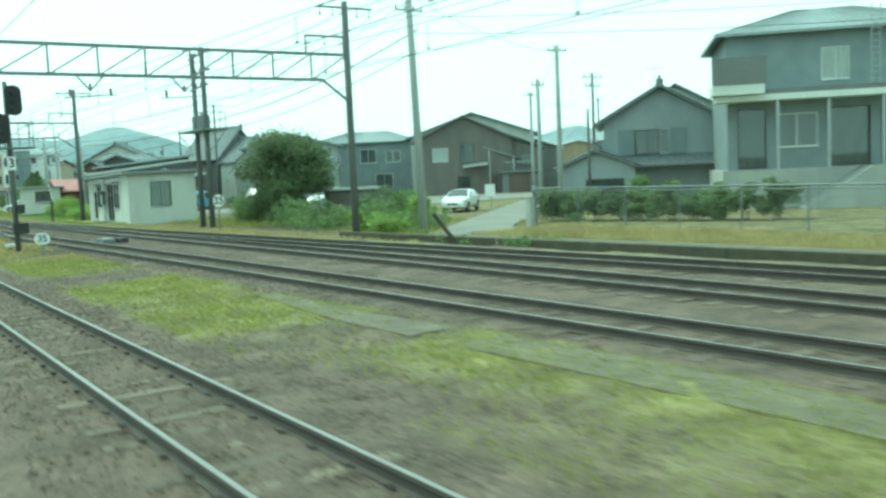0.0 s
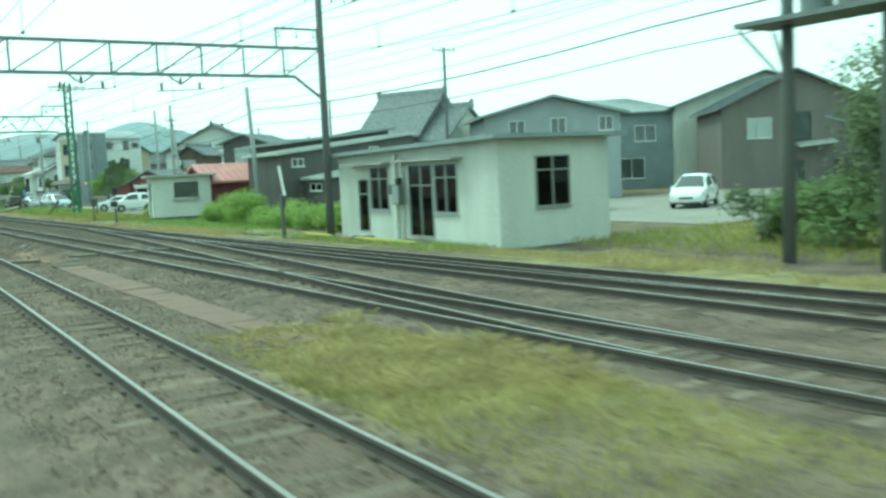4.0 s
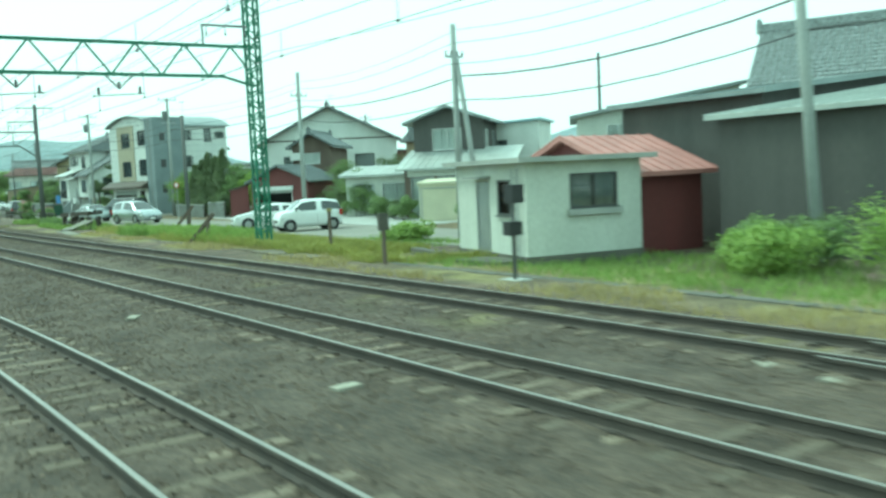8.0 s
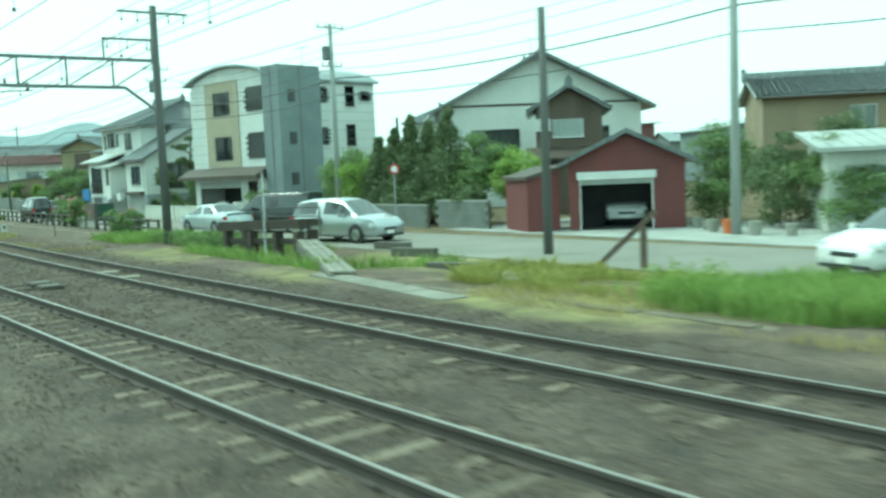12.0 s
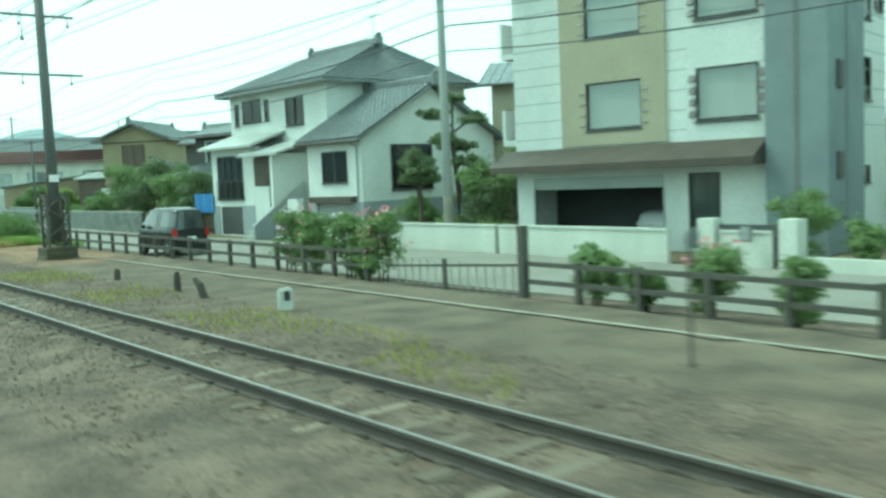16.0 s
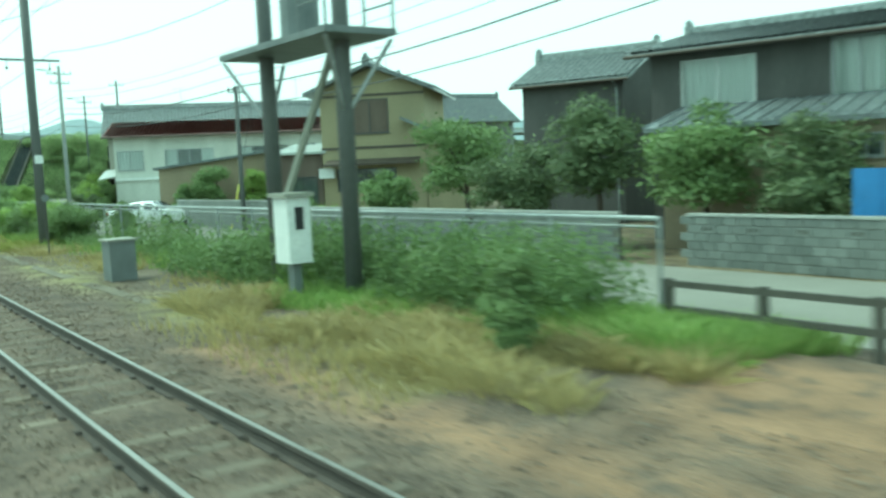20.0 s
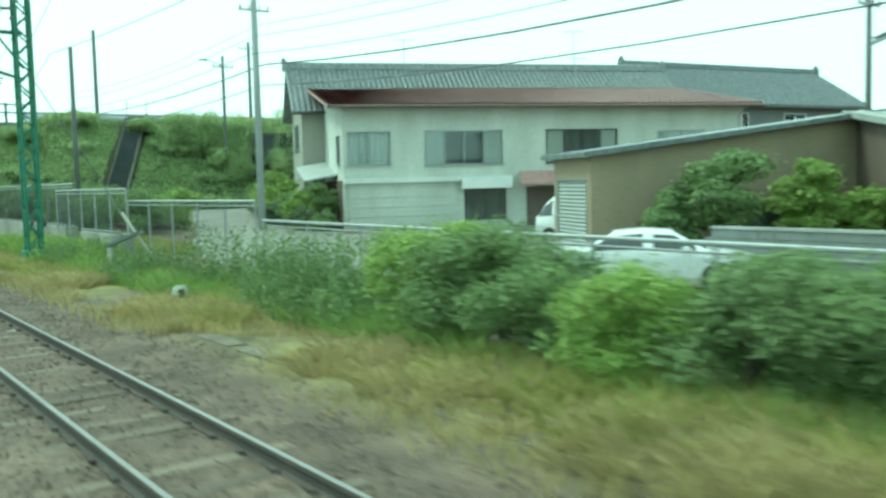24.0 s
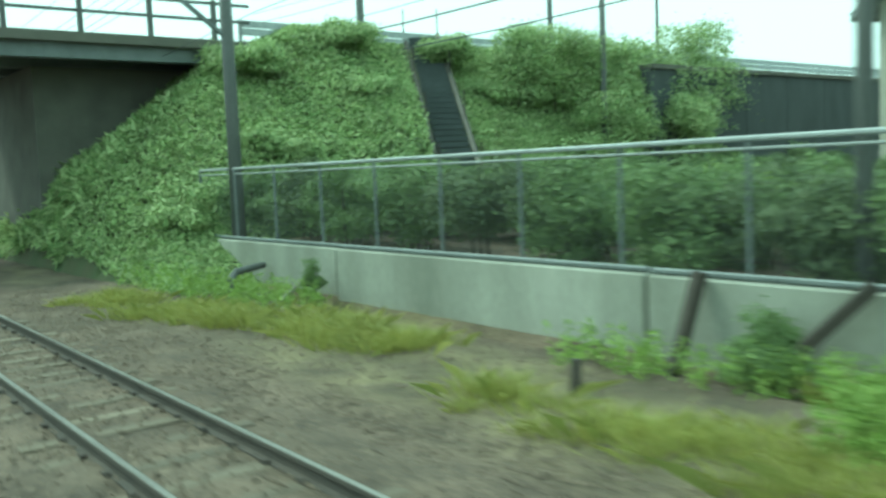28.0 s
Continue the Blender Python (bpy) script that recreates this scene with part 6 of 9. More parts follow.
catenary(TRACK_A, -20, 120)
catenary(TRACK_B, -20, 165)
catenary(TRACK_C, -20, 320)
SUP = [(18.6, -5, 9.2), (18.6, 33.8, 9.2), (18.3, 51, 9.3), (16.1, 72, 9.3), (14.0, 110.5, 9.35), (13.1, 150.1, 8.4), (12.3, 187.6, 8.2), (13.45, 206.7, 8.6), (13.35, 226.7, 9.2), (13.3, 258.7, 8.8), (16.3, 282.2, 8.4), (18, 320, 8.4)]
for dx, dz in ((-1.1, 0.0), (-0.4, -0.35), (0.5, 0.0), (1.1, -0.2), (-0.9, -1.3), (0.8, -2.3)):
    wire([(x + dx, y, z + dz) for x, y, z in SUP], 0.011, 0.4, label="feeder wire on the line's masts")
ROADSUP = [(21.7, 33.6, 9.6), (24, 62, 8.0), (20.8, 92, 7.4), (20.2, 106.3, 7.0), (27.3, 135.2, 8.4), (25.5, 158.7, 8.4), (23.3, 179.3, 8.6), (23.0, 205, 8.2), (23.3, 231.3, 7.5), (24.0, 264.2, 8.6), (26, 300, 9.0)]
for dx, dz, r in ((0.0, 0.0, 0.012), (0.4, -1.2, 0.032), (-0.3, -0.8, 0.014), (0.2, 0.5, 0.01), (0.3, -2.1, 0.022)):
    wire([(x + dx, y, z + dz) for x, y, z in ROADSUP], r, 0.45, label="utility wire along the road")
wire([(21.8, 33.4, 9.7), (35, 39, 8.6), (50.6, 59.9, 8.2), (80, 84, 9.6)], 0.012, 0.4, label="utility wire along a side street")
wire([(21.8, 33.4, 8.9), (38, 15, 8.0), (60, -20, 8.0)], 0.012, 0.3, label="utility wire towards a grey house")
wire([(21.8, 33.4, 8.2), (38, 15, 7.2), (60, -20, 7.2)], 0.012, 0.3, label="utility wire towards a grey house")

# ---- signals and signs ----


def text_part(name, body, size, m, material, parent):
    cu = bpy.data.curves.new(name, "FONT")
    cu.body, cu.size, cu.extrude, cu.align_x, cu.align_y = body, size, 0.004, "CENTER", "CENTER"
    cu.offset = 0.012 * size
    tmp = bpy.data.objects.new("tmp", cu)
    scene.collection.objects.link(tmp)
    me = bpy.data.meshes.new_from_object(tmp.evaluated_get(bpy.context.evaluated_depsgraph_get()))
    bpy.data.objects.remove(tmp)
    me.materials.clear()
    me.materials.append(MATS[material])
    ob = new(name, me)
    ob.parent, ob.matrix_basis = parent, m
    return ob


FACE = 0.0  # signs face back along the line
sg = thing("railway_signal", "dark railway signal mast with number plate and two signal heads", "signal")
round_pole(sg, 5.85, 36.9, -0.5, 6.2, 0.1, 0.085, "pole_dark", "mast")
for zc, xo in ((4.45, -0.28), (5.5, 0.22)):
    bm = bmesh.new()
    prism(bm, [(5.85 + xo + 0.3 * math.cos(a), zc + (0.34 if math.sin(a) > 0 else -0.34) + 0.22 * math.sin(a)) for a in (2 * math.pi * k / 20 for k in range(20))], 1, 36.68, 36.72)
    head = part("signal_head", bm, "paint_black", sg, "black signal backboard")
    part("lamp_case", boxes((5.85 + xo - 0.15, 5.85 + xo + 0.15, 36.73, 36.95, zc - 0.45, zc + 0.45)), "paint_black", head)
    for k in (-1, 0, 1):
        bm = bmesh.new()
        tube(bm, [(5.85 + xo, 36.67, zc + k * 0.28), (5.85 + xo, 36.5, zc + k * 0.28)], 0.09, 12)
        part("lens_hood", bm, "paint_black", head)
part("platform", boxes((5.2, 6.7, 36.6, 37.6, 3.72, 3.78)), "steel_grey", sg)
bm = bmesh.new()
for px, py in ((5.25, 36.65), (6.65, 36.65), (5.25, 37.55), (6.65, 37.55), (5.6, 37.55), (6.3, 37.55)):
    bar(bm, (px, py, 3.78), (px, py, 4.75), 0.03)
for a, b in (((5.25, 37.55), (6.65, 37.55)), ((6.65, 36.65), (6.65, 37.55)), ((5.25, 36.65), (5.25, 37.55))):
    bar(bm, (*a, 4.75), (*b, 4.75), 0.03)
    bar(bm, (*a, 4.3), (*b, 4.3), 0.025)
part("guard_rail", bm, "steel_grey", sg)
plate = part("number_plate", boxes((5.7, 6.0, 36.76, 36.78, 2.93, 3.43)), "paint_white", sg)
text_part("number", "3", 0.46, pose(5.85, 36.755, 3.18, 90, 0, 0), "paint_black", plate)
part("control_box", boxes((5.72, 6.25, 36.7, 37.0, 0.55, 0.95)), "paint_black", sg)
part("route_lamp", boxes((5.9, 6.15, 36.6, 36.85, 1.3, 1.65)), "paint_black", sg)
bm = bmesh.new()
tube(bm, [(5.95, 37.1, -0.4), (5.95, 37.1, 3.7)], 0.02, 6)
part("cable_pipe", bm, "steel_grey", sg)


def speed_sign(x, y, z0, zc, w, h, number):
    th = thing("speed_sign", "small white speed sign with black number on a post", "sign", group="speed signs")
    part("post", boxes((x - 0.03, x + 0.03, y, y + 0.05, z0, zc + h / 2)), "steel_grey", th)
    c = 0.28 * min(w, h)
    bm = bmesh.new()
    prism(bm, [(x + sx * (w / 2 - (c if k else 0)), zc + sz * (h / 2 - (0 if k else c))) for sx, sz, k in ((-1, -1, 0), (-1, -1, 1), (1, -1, 1), (1, -1, 0), (1, 1, 0), (1, 1, 1), (-1, 1, 1), (-1, 1, 0))], 1, y - 0.02, y - 0.004)
    pl = part("plate", bm, "paint_white", th)
    text_part("number", number, h * 0.85, pose(x, y - 0.026, zc, 90, 0, 0), "paint_black", pl)
    return th


speed_sign(6.25, 34.4, -0.3, 0.42, 0.5, 0.4, "35")
speed_sign(16.3, 43.75, -0.5, 1.2, 0.55, 0.62, "35")
cn = thing("cable_marker", "white capped cable marker on short stakes", "marker")
bm = bmesh.new()
tube(bm, [(5.75, 38.0, 0.0), (5.75, 38.0, 0.1), (5.75, 38.0, 0.12)], [0.14, 0.2, 0.2], 12)
part("cap", bm, "paint_white", cn)
for ox in (0.0, 0.2, 0.28):
    part("stake", boxes((5.72 + ox, 5.78 + ox, 37.95, 38.0, -0.35, 0.0)), "grey_wood", cn)
pm = thing("point_machine", "flat pale point machine box beside the track", "machine")
part("lid", boxes((9.35, 9.75, 38.5, 39.5, -0.02, 0.02)), "concrete_light", pm)
part("case", boxes((9.3, 9.8, 38.4, 39.6, -0.2, -0.022)), "steel_grey", pm)
part("motor_cover", boxes((9.9, 10.2, 38.0, 39.0, -0.2, 0.02)), "paint_black", pm)
dw = thing("dwarf_signal", "small black dwarf signal on a pole by the hut", "signal")
round_pole(dw, 12.86, 93.7, -0.4, 1.75, 0.05, 0.05, "pole_dark", "post")
part("lamp_case", boxes((12.7, 13.02, 93.5, 93.8, 1.45, 1.85)), "paint_black", dw)
part("junction_box", boxes((12.6, 12.95, 93.5, 93.75, 0.75, 1.05)), "paint_black", dw)
part("base", boxes((12.6, 13.1, 93.4, 94.0, -0.4, -0.22)), "concrete", dw)
for (x, y, z, head) in ((12.86, 99.4, 0.7, 0.46), (14.45, 105.8, 1.05, 0.12), (13.9, 71.6, 0.9, 0.3)):
    st = thing("marker_post", "thin brownish post with dark head beside the track" if head > 0.2 else "brownish square post with yellow cap in the verge", "post", group="marker posts")
    part("post", boxes((x - 0.045, x + 0.045, y - 0.045, y + 0.045, -0.5, z)), "dark_wood", st)
    part("head", boxes((x - 0.05 - head * 0.2, x + 0.05 + head * 0.2, y - 0.06, y + 0.06, z, z + head)), "fence_brown" if head > 0.2 else "paint_worn_yellow", st)
hst = thing("hut_step", "low dark concrete step before the relay hut", "step")
part("slab", boxes((15.1, 16.3, 97.3, 99.3, -0.55, -0.28)), "concrete_dark", hst)
for (x, y, w, l) in ((12.0, 103.6, 0.8, 2.0), (12.1, 106.0, 0.9, 2.2), (13.2, 131.0, 1.0, 2.6)):
    vs = thing("verge_slab", "worn flat concrete slab in the verge", "slab", group="verge slabs")
    part("slab", boxes((x, x + w, y - l / 2, y + l / 2, -0.4, -0.15)), "dusty_slab", vs)
wp = thing("warning_post", "tilted white board on a dark post", "sign")
part("post", boxes((13.75, 13.85, 71.4, 71.5, -0.5, 1.4)), "pole_dark", wp)
bm = bmesh.new()
bar(bm, (13.72, 71.35, 2.5), (13.9, 71.35, 1.35), 0.2, 0.04)
part("board", bm, "paint_white", wp)
for (y0, y1) in ((69.6, 72.0), (63.6, 67.6)):
    yb = thing("barrier_bar", "low yellow barrier bar on short stakes", "barrier", group="barrier bars")
    part("bar", boxes((14.9, 14.96, y0, y1, -0.22, -0.16)), "paint_yellow", yb)
    for yy in np.linspace(y0 + 0.1, y1 - 0.1, 3):
        part("stake", boxes((14.9, 14.96, yy - 0.03, yy + 0.03, -0.5, -0.222)), "grey_wood", yb)

# ---- plants ----


def leaves(centres, radii, n, size, r, droop=0.35, long=1.0):
    """Leaf quads set round clump centres; returns verts and faces."""
    k = r.integers(0, len(centres), n)
    d = r.normal(0, 1, (n, 3))
    d /= np.linalg.norm(d, axis=1)[:, None]
    d[:, 2] = np.abs(d[:, 2]) * 0.9
    d[:, 2] *= np.where(r.uniform(0, 1, n) < 0.25, -0.6, 1)
    rad = np.asarray(radii)[k] * (r.uniform(0.35, 1.0, (n, 1)) ** 0.5) * r.uniform(0.85, 1.2, (n, 1)) * np.where(r.uniform(0, 1, (n, 1)) < 0.14, r.uniform(1.1, 1.6, (n, 1)), 1.0)
    p = np.asarray(centres)[k] + d * rad
    nrm = d + r.normal(0, 0.55, (n, 3)) + np.array([0, 0, 0.35])
    nrm /= np.linalg.norm(nrm, axis=1)[:, None]
    a = np.cross(nrm, r.normal(0, 1, (n, 3)))
    a /= np.linalg.norm(a, axis=1)[:, None] + 1e-9
    b = np.cross(nrm, a)
    s = size * r.uniform(0.6, 1.35, (n, 1))
    v = np.stack([p - a * s * long, p - b * s * 0.5 - nrm * s * 0.12, p + a * s * long - nrm * s * droop, p + b * s * 0.5 - nrm * s * 0.12], 1).reshape(-1, 3)
    f = np.arange(n * 4).reshape(-1, 4)
    return v, f


def clumps(x, y, z, rx, ry, rz, count, r, low=-0.5):
    d = r.normal(0, 1, (count, 3))
    d /= np.linalg.norm(d, axis=1)[:, None]
    d[:, 2] = np.maximum(d[:, 2], low)
    q = r.uniform(0.25, 0.82, (count, 1))
    c = np.array([x, y, z]) + d * q * np.array([rx, ry, rz])
    m = min(rx, ry, rz)
    return c, (r.uniform(0.28, 0.5, (count, 1)) * np.array([rx, ry, rz]).mean() * np.array([[1.0, 1.0, 0.85]]))


def tree(label, x, y, h, rx, ry, rz, n, size, material, trunk=0.14, seed=1, count=26, name="tree"):
    r = np.random.default_rng(seed)
    g = float(ground_z(x, y))
    th = thing(name, label, "tree")
    top = g + h
    zc = top - rz
    c, rad = clumps(x, y, zc, rx, ry, rz, int(count * 1.5), r)
    v, f = leaves(c, rad * 0.86, int(n * 1.5), size * 0.78, r)
    cr = new("crown", mesh_np("crown", v, f, material))
    cr.parent = th
    bm = bmesh.new()
    tube(bm, [(x, y, g - 0.2), (x + 0.06, y + 0.04, g + (zc - g) * 0.5), (x, y + 0.05, zc)], [trunk, trunk * 0.8, trunk * 0.55], 9)
    tr = part("trunk", bm, "bark", th)
    for k in range(min(7, count)):
        bm = bmesh.new()
        s = Vector((x, y, g + (zc - g) * (0.55 + 0.06 * k)))
        e = Vector(c[k])
        tube(bm, [s, s.lerp(e, 0.5) + Vector((0, 0, 0.12)), e], [trunk * 0.45, trunk * 0.3, trunk * 0.12], 6)
        part("limb", bm, "bark", tr)
    return th


def shrub(label, x, y, rx, ry, h, n, size, material, seed=1, count=14, flowers=None, name="shrub", z=None, long=1.0):
    r = np.random.default_rng(seed)
    g = float(ground_z(x, y)) if z is None else z
    th = thing(name, label, "shrub")
    c, rad = clumps(x, y, g + h * 0.45, rx, ry, h * 0.55, int(count * 1.5), r, -0.8)
    v, f = leaves(c, rad * 0.9, int(n * 1.5), size * 0.76, r, long=long)
    v[:, 2] = np.maximum(v[:, 2], g + 0.01)
    fo = new("foliage", mesh_np("foliage", v, f, material))
    fo.parent = th
    for k in range(3):
        bm = bmesh.new()
        tube(bm, [(x + rx * 0.2 * (k - 1), y, g - 0.1), (x + rx * 0.35 * (k - 1), y + ry * 0.15 * (k - 1), g + h * 0.6)], [0.03, 0.015], 5)
        part("stem", bm, "bark", th)
    if flowers:
        c2 = c[: max(4, count // 2)]
        v, f = leaves(c2 + np.array([0, 0, h * 0.1]), rad[: len(c2)] * 1.05, flowers[1], 0.07, r)
        fl = new("blossom", mesh_np("blossom", v, f, flowers[0]))
        fl.parent = th
    return th


def blades(n, xs, ys, h, w, r, lean=0.4, where=None, zoff=0.0):
    """Grass blades; where(x, y) gives 0..1 how many stay."""
    x, y = r.uniform(*xs, n), r.uniform(*ys, n)
    if where is not None:
        k = r.uniform(0, 1, n) < where(x, y)
        x, y = x[k], y[k]
    n = len(x)
    z = ground_z(x, y) + zoff
    a = r.uniform(0, 6.28, n)
    hh = h * r.uniform(0.4, 1.3, n)
    dx, dy = np.cos(a) * w, np.sin(a) * w
    lx, ly = r.normal(0, lean, n) * hh, r.normal(0, lean, n) * hh
    v = np.stack([np.stack([x - dx, y - dy, z - 0.02], -1), np.stack([x + dx, y + dy, z - 0.02], -1), np.stack([x + dx * 0.7 + lx * 0.4, y + dy * 0.7 + ly * 0.4, z + hh * 0.6], -1), np.stack([x + lx, y + ly, z + hh], -1), np.stack([x - dx * 0.7 + lx * 0.4, y - dy * 0.7 + ly * 0.4, z + hh * 0.6], -1)], 1).reshape(-1, 3)
    return v, np.arange(n * 5).reshape(-1, 5)


def grass(label, n, xs, ys, h, w, material, seed, where=None, lean=0.4, name="grass"):
    v, f = blades(n, xs, ys, h, w, np.random.default_rng(seed), lean, where)
    return tagged(new(name, mesh_np(name, v, f, material)), label, "grass", kind="stuff")


def tufts(label, n, xs, ys, h, material, seed, where=None, per=80, spread=0.13, name="grass"):
    """Tussocks: many long blades that lean out from one root."""
    r = np.random.default_rng(seed)
    cx, cy = r.uniform(*xs, n), r.uniform(*ys, n)
    if where is not None:
        k = r.uniform(0, 1, n) < where(cx, cy)
        cx, cy = cx[k], cy[k]
    n = len(cx)
    size = r.uniform(0.5, 1.25, (n, 1))
    ox, oy = r.normal(0, spread, (n, per)) * size, r.normal(0, spread, (n, per)) * size
    x, y = (cx[:, None] + ox).ravel(), (cy[:, None] + oy).ravel()
    z = ground_z(x, y)
    hh = (h * size * r.uniform(0.45, 1.15, (n, per))).ravel()
    lx, ly = ((ox * 1.3 + r.normal(0, 0.06, (n, per)))).ravel(), ((oy * 1.3 + r.normal(0, 0.06, (n, per)))).ravel()
    a = r.uniform(0, 6.28, len(x))
    dx, dy = np.cos(a) * 0.006, np.sin(a) * 0.006
    v = np.stack([np.stack([x - dx, y - dy, z - 0.02], -1), np.stack([x + dx, y + dy, z - 0.02], -1), np.stack([x + dx * 0.8 + lx * 0.35, y + dy * 0.8 + ly * 0.35, z + hh * 0.65], -1), np.stack([x + lx, y + ly, z + hh * 0.92], -1), np.stack([x - dx * 0.8 + lx * 0.35, y - dy * 0.8 + ly * 0.35, z + hh * 0.65], -1)], 1).reshape(-1, 3)
    return tagged(new(name, mesh_np(name, v, np.arange(len(x) * 5).reshape(-1, 5), material)), label, "grass", kind="stuff")


def weeds(label, n, xs, ys, h, size, material, seed, where=None):
    """Tall leafy stalks."""
    r = np.random.default_rng(seed)
    x, y = r.uniform(*xs, n), r.uniform(*ys, n)
    if where is not None:
        k = r.uniform(0, 1, n) < where(x, y)
        x, y = x[k], y[k]
    n = len(x)
    hh = h * r.uniform(0.45, 1.15, n)
    m = 24
    t = np.tile(np.linspace(0.12, 1, m), (n, 1))
    px = x[:, None] + r.normal(0, 0.1, (n, 1)) * t + r.normal(0, size, (n, m))
    py = y[:, None] + r.normal(0, 0.1, (n, 1)) * t + r.normal(0, size, (n, m))
    pz = ground_z(x, y)[:, None] + hh[:, None] * t
    p = np.stack([px, py, pz], -1).reshape(-1, 3)
    v, f = leaves(p, np.full((len(p), 1), size * 0.6), len(p), size * 0.72, r, 0.5, 1.4)
    k = np.arange(len(p))
    return tagged(new("weeds", mesh_np("weeds", v, f, material)), label, "weeds", kind="stuff")


def off_street(x, y):
    """1 away from the side street, 0 on it."""
    return np.abs((x - 24.4) * 0.693 - (y - 32.9) * 0.721) > 1.65


# low growth on the yard
grass("low yellow-green moss and grass between yard tracks", 64000, (3.8, 8.2), (2, 52), 0.06, 0.012, "grass_mixed", 21, grass_mask, 0.6)
grass("dry straw-coloured grass between yard tracks", 26000, (3.9, 7.2), (31, 54), 0.12, 0.01, "grass_dry", 22, grass_mask, 0.5)
grass("pale dry grass strip beside the street fence", 40000, (21.0, 26.0), (4, 29), 0.22, 0.014, "grass_dry", 23)
grass("short dry grass along the outer siding", 26000, (14.0, 18.5), (28, 72), 0.14, 0.014, "grass_dry", 24, lambda x, y: 0.7 * (soft_noise(x, y, 2.0, 4) > 0.4))
grass("green grass round the yard huts", 26000, (13.6, 20.5), (60, 112), 0.2, 0.014, "grass_green", 25, lambda x, y: (soft_noise(x, y, 2.5, 8) > 0.38) * (1.0 - 0.7 * (x < 14.6)))
grass("dry grass along the outer track", 20000, (11.2, 14.6), (74, 130), 0.15, 0.012, "grass_dry", 26, lambda x, y: (soft_noise(x, y, 1.6, 6) > 0.42))
grass("thick green verge grass before the road", 46000, (12.9, 17.4), (104, 131), 0.3, 0.015, "grass_mixed", 27, lambda x, y: np.clip((x - 12.7) / 0.6, 0, 1) * (y < 121))
grass("lush green verge grass before the road", 34000, (12.4, 17.2), (117, 133), 0.45, 0.016, "grass_green", 57, lambda x, y: np.clip((x - 12.3) / 0.6, 0, 1) * (soft_noise(x, y, 1.4, 58) > 0.42) * (y < 126.5))
weeds("leafy green weeds on the verge before the road", 2000, (12.8, 17.2), (112, 133), 0.6, 0.04, "leaf_bright", 28, lambda x, y: (soft_noise(x, y, 1.8, 3) > 0.45) * (y < 127.5))
grass("green and dry grass round the old buffer", 15000, (11.8, 16.4), (136, 156), 0.34, 0.014, "grass_green", 29, lambda x, y: (soft_noise(x, y, 2.2, 12) > 0.45))
weeds("green weeds round the old buffer", 800, (12.8, 16.2), (145.5, 153), 0.55, 0.05, "leaf_mid", 59, lambda x, y: (soft_noise(x, y, 1.5, 60) > 0.42))
grass("yellow grass tufts along the paved strip", 4500, (9.0, 10.8), (150, 186), 0.1, 0.012, "grass_mixed", 30, lambda x, y: (soft_noise(x, y, 1.2, 14) > 0.55))
grass("dry straw grass beside the main track", 42000, (9.6, 13.8), (196, 264), 0.2, 0.012, "grass_dry", 31, lambda x, y: (soft_noise(x, y, 1.6, 15) > 0.4) * np.clip((x - smooth_x(TRACK_C, y) - 2.0) / 1.0, 0, 1) * np.where((y > 208) & (y < 227), 0.25 * (x > 11.9), 1.0) * ((y > 206) | ((x < 12.6) & (y > 199))))
grass("fresh green grass at the earth bank's end", 30000, (12.2, 16.0), (197, 207), 0.28, 0.014, "grass_green", 32, lambda x, y: (soft_noise(x, y, 1.9, 16) > 0.25) * (y > 199.6) * np.clip((x - 12.2) / 0.6, 0, 1))
grass("green grass under the hedge and fence", 32000, (13.0, 15.6), (205, 264), 0.36, 0.012, "grass_green", 33, lambda x, y: (soft_noise(x, y, 1.7, 17) > 0.34) * np.where((y > 208) & (y < 226), np.where(x > 14.5, 0.6, 0.08), 1.0))
tufts("bright yellow-green tussocks below the concrete wall", 900, (11.6, 14.6), (262, 281), 0.26, "grass_mixed", 45, lambda x, y: np.clip(1.1 - np.abs(x - np.interp(y, [262, 267.5, 269.2, 271.5, 274.5, 277.5, 281], [12.7, 12.8, 13.0, 13.55, 13.7, 12.9, 12.4])) / 0.85, 0, 1) * (soft_noise(x, y, 0.8, 48) > 0.36))
weeds("tall green weeds round the twin masts", 700, (12.9, 15.2), (203, 214), 0.95, 0.06, "leaf_mid", 34, lambda x, y: (soft_noise(x, y, 1.6, 18) > 0.36))
weeds("tall green weeds along the wire fence", 2300, (13.0, 15.2), (239, 257), 0.8, 0.042, "leaf_mid", 35, lambda x, y: (soft_noise(x, y, 1.2, 19) > 0.42))
weeds("tall feathery green weeds on the bank by the wire fence", 900, (13.7, 15.2), (239.4, 247.5), 1.35, 0.045, "leaf_mid", 77, lambda x, y: soft_noise(x, y, 0.9, 76) > 0.52)
weeds("bright green weeds round the lattice mast", 1500, (13.0, 15.0), (254.5, 266), 0.75, 0.045, "leaf_bright", 78, lambda x, y: (soft_noise(x, y, 1.6, 22) > 0.33) * ((x > 13.8) | (y > 259.6)))
grass("fresh green grass between the fence and the road", 14000, (14.8, 18.2), (257, 267), 0.3, 0.014, "grass_mixed", 79)
weeds("low green weeds at the foot of the concrete wall", 1100, (13.6, 15.4), (255, 284), 0.5, 0.042, "leaf_bright", 36, lambda x, y: (soft_noise(x, y, 1.5, 20) > 0.45))
weeds("small green weed tufts on the bank edge", 260, (18.5, 20.6), (22.5, 31.5), 0.4, 0.05, "leaf_mid", 91, lambda x, y: (soft_noise(x, y, 1.3, 44) > 0.55))
weeds("garden weeds beside the street corner", 1100, (19.5, 25), (34, 47), 0.9, 0.06, "leaf_mid", 37, lambda x, y: (soft_noise(x, y, 1.9, 21) > 0.4) * off_street(x, y))
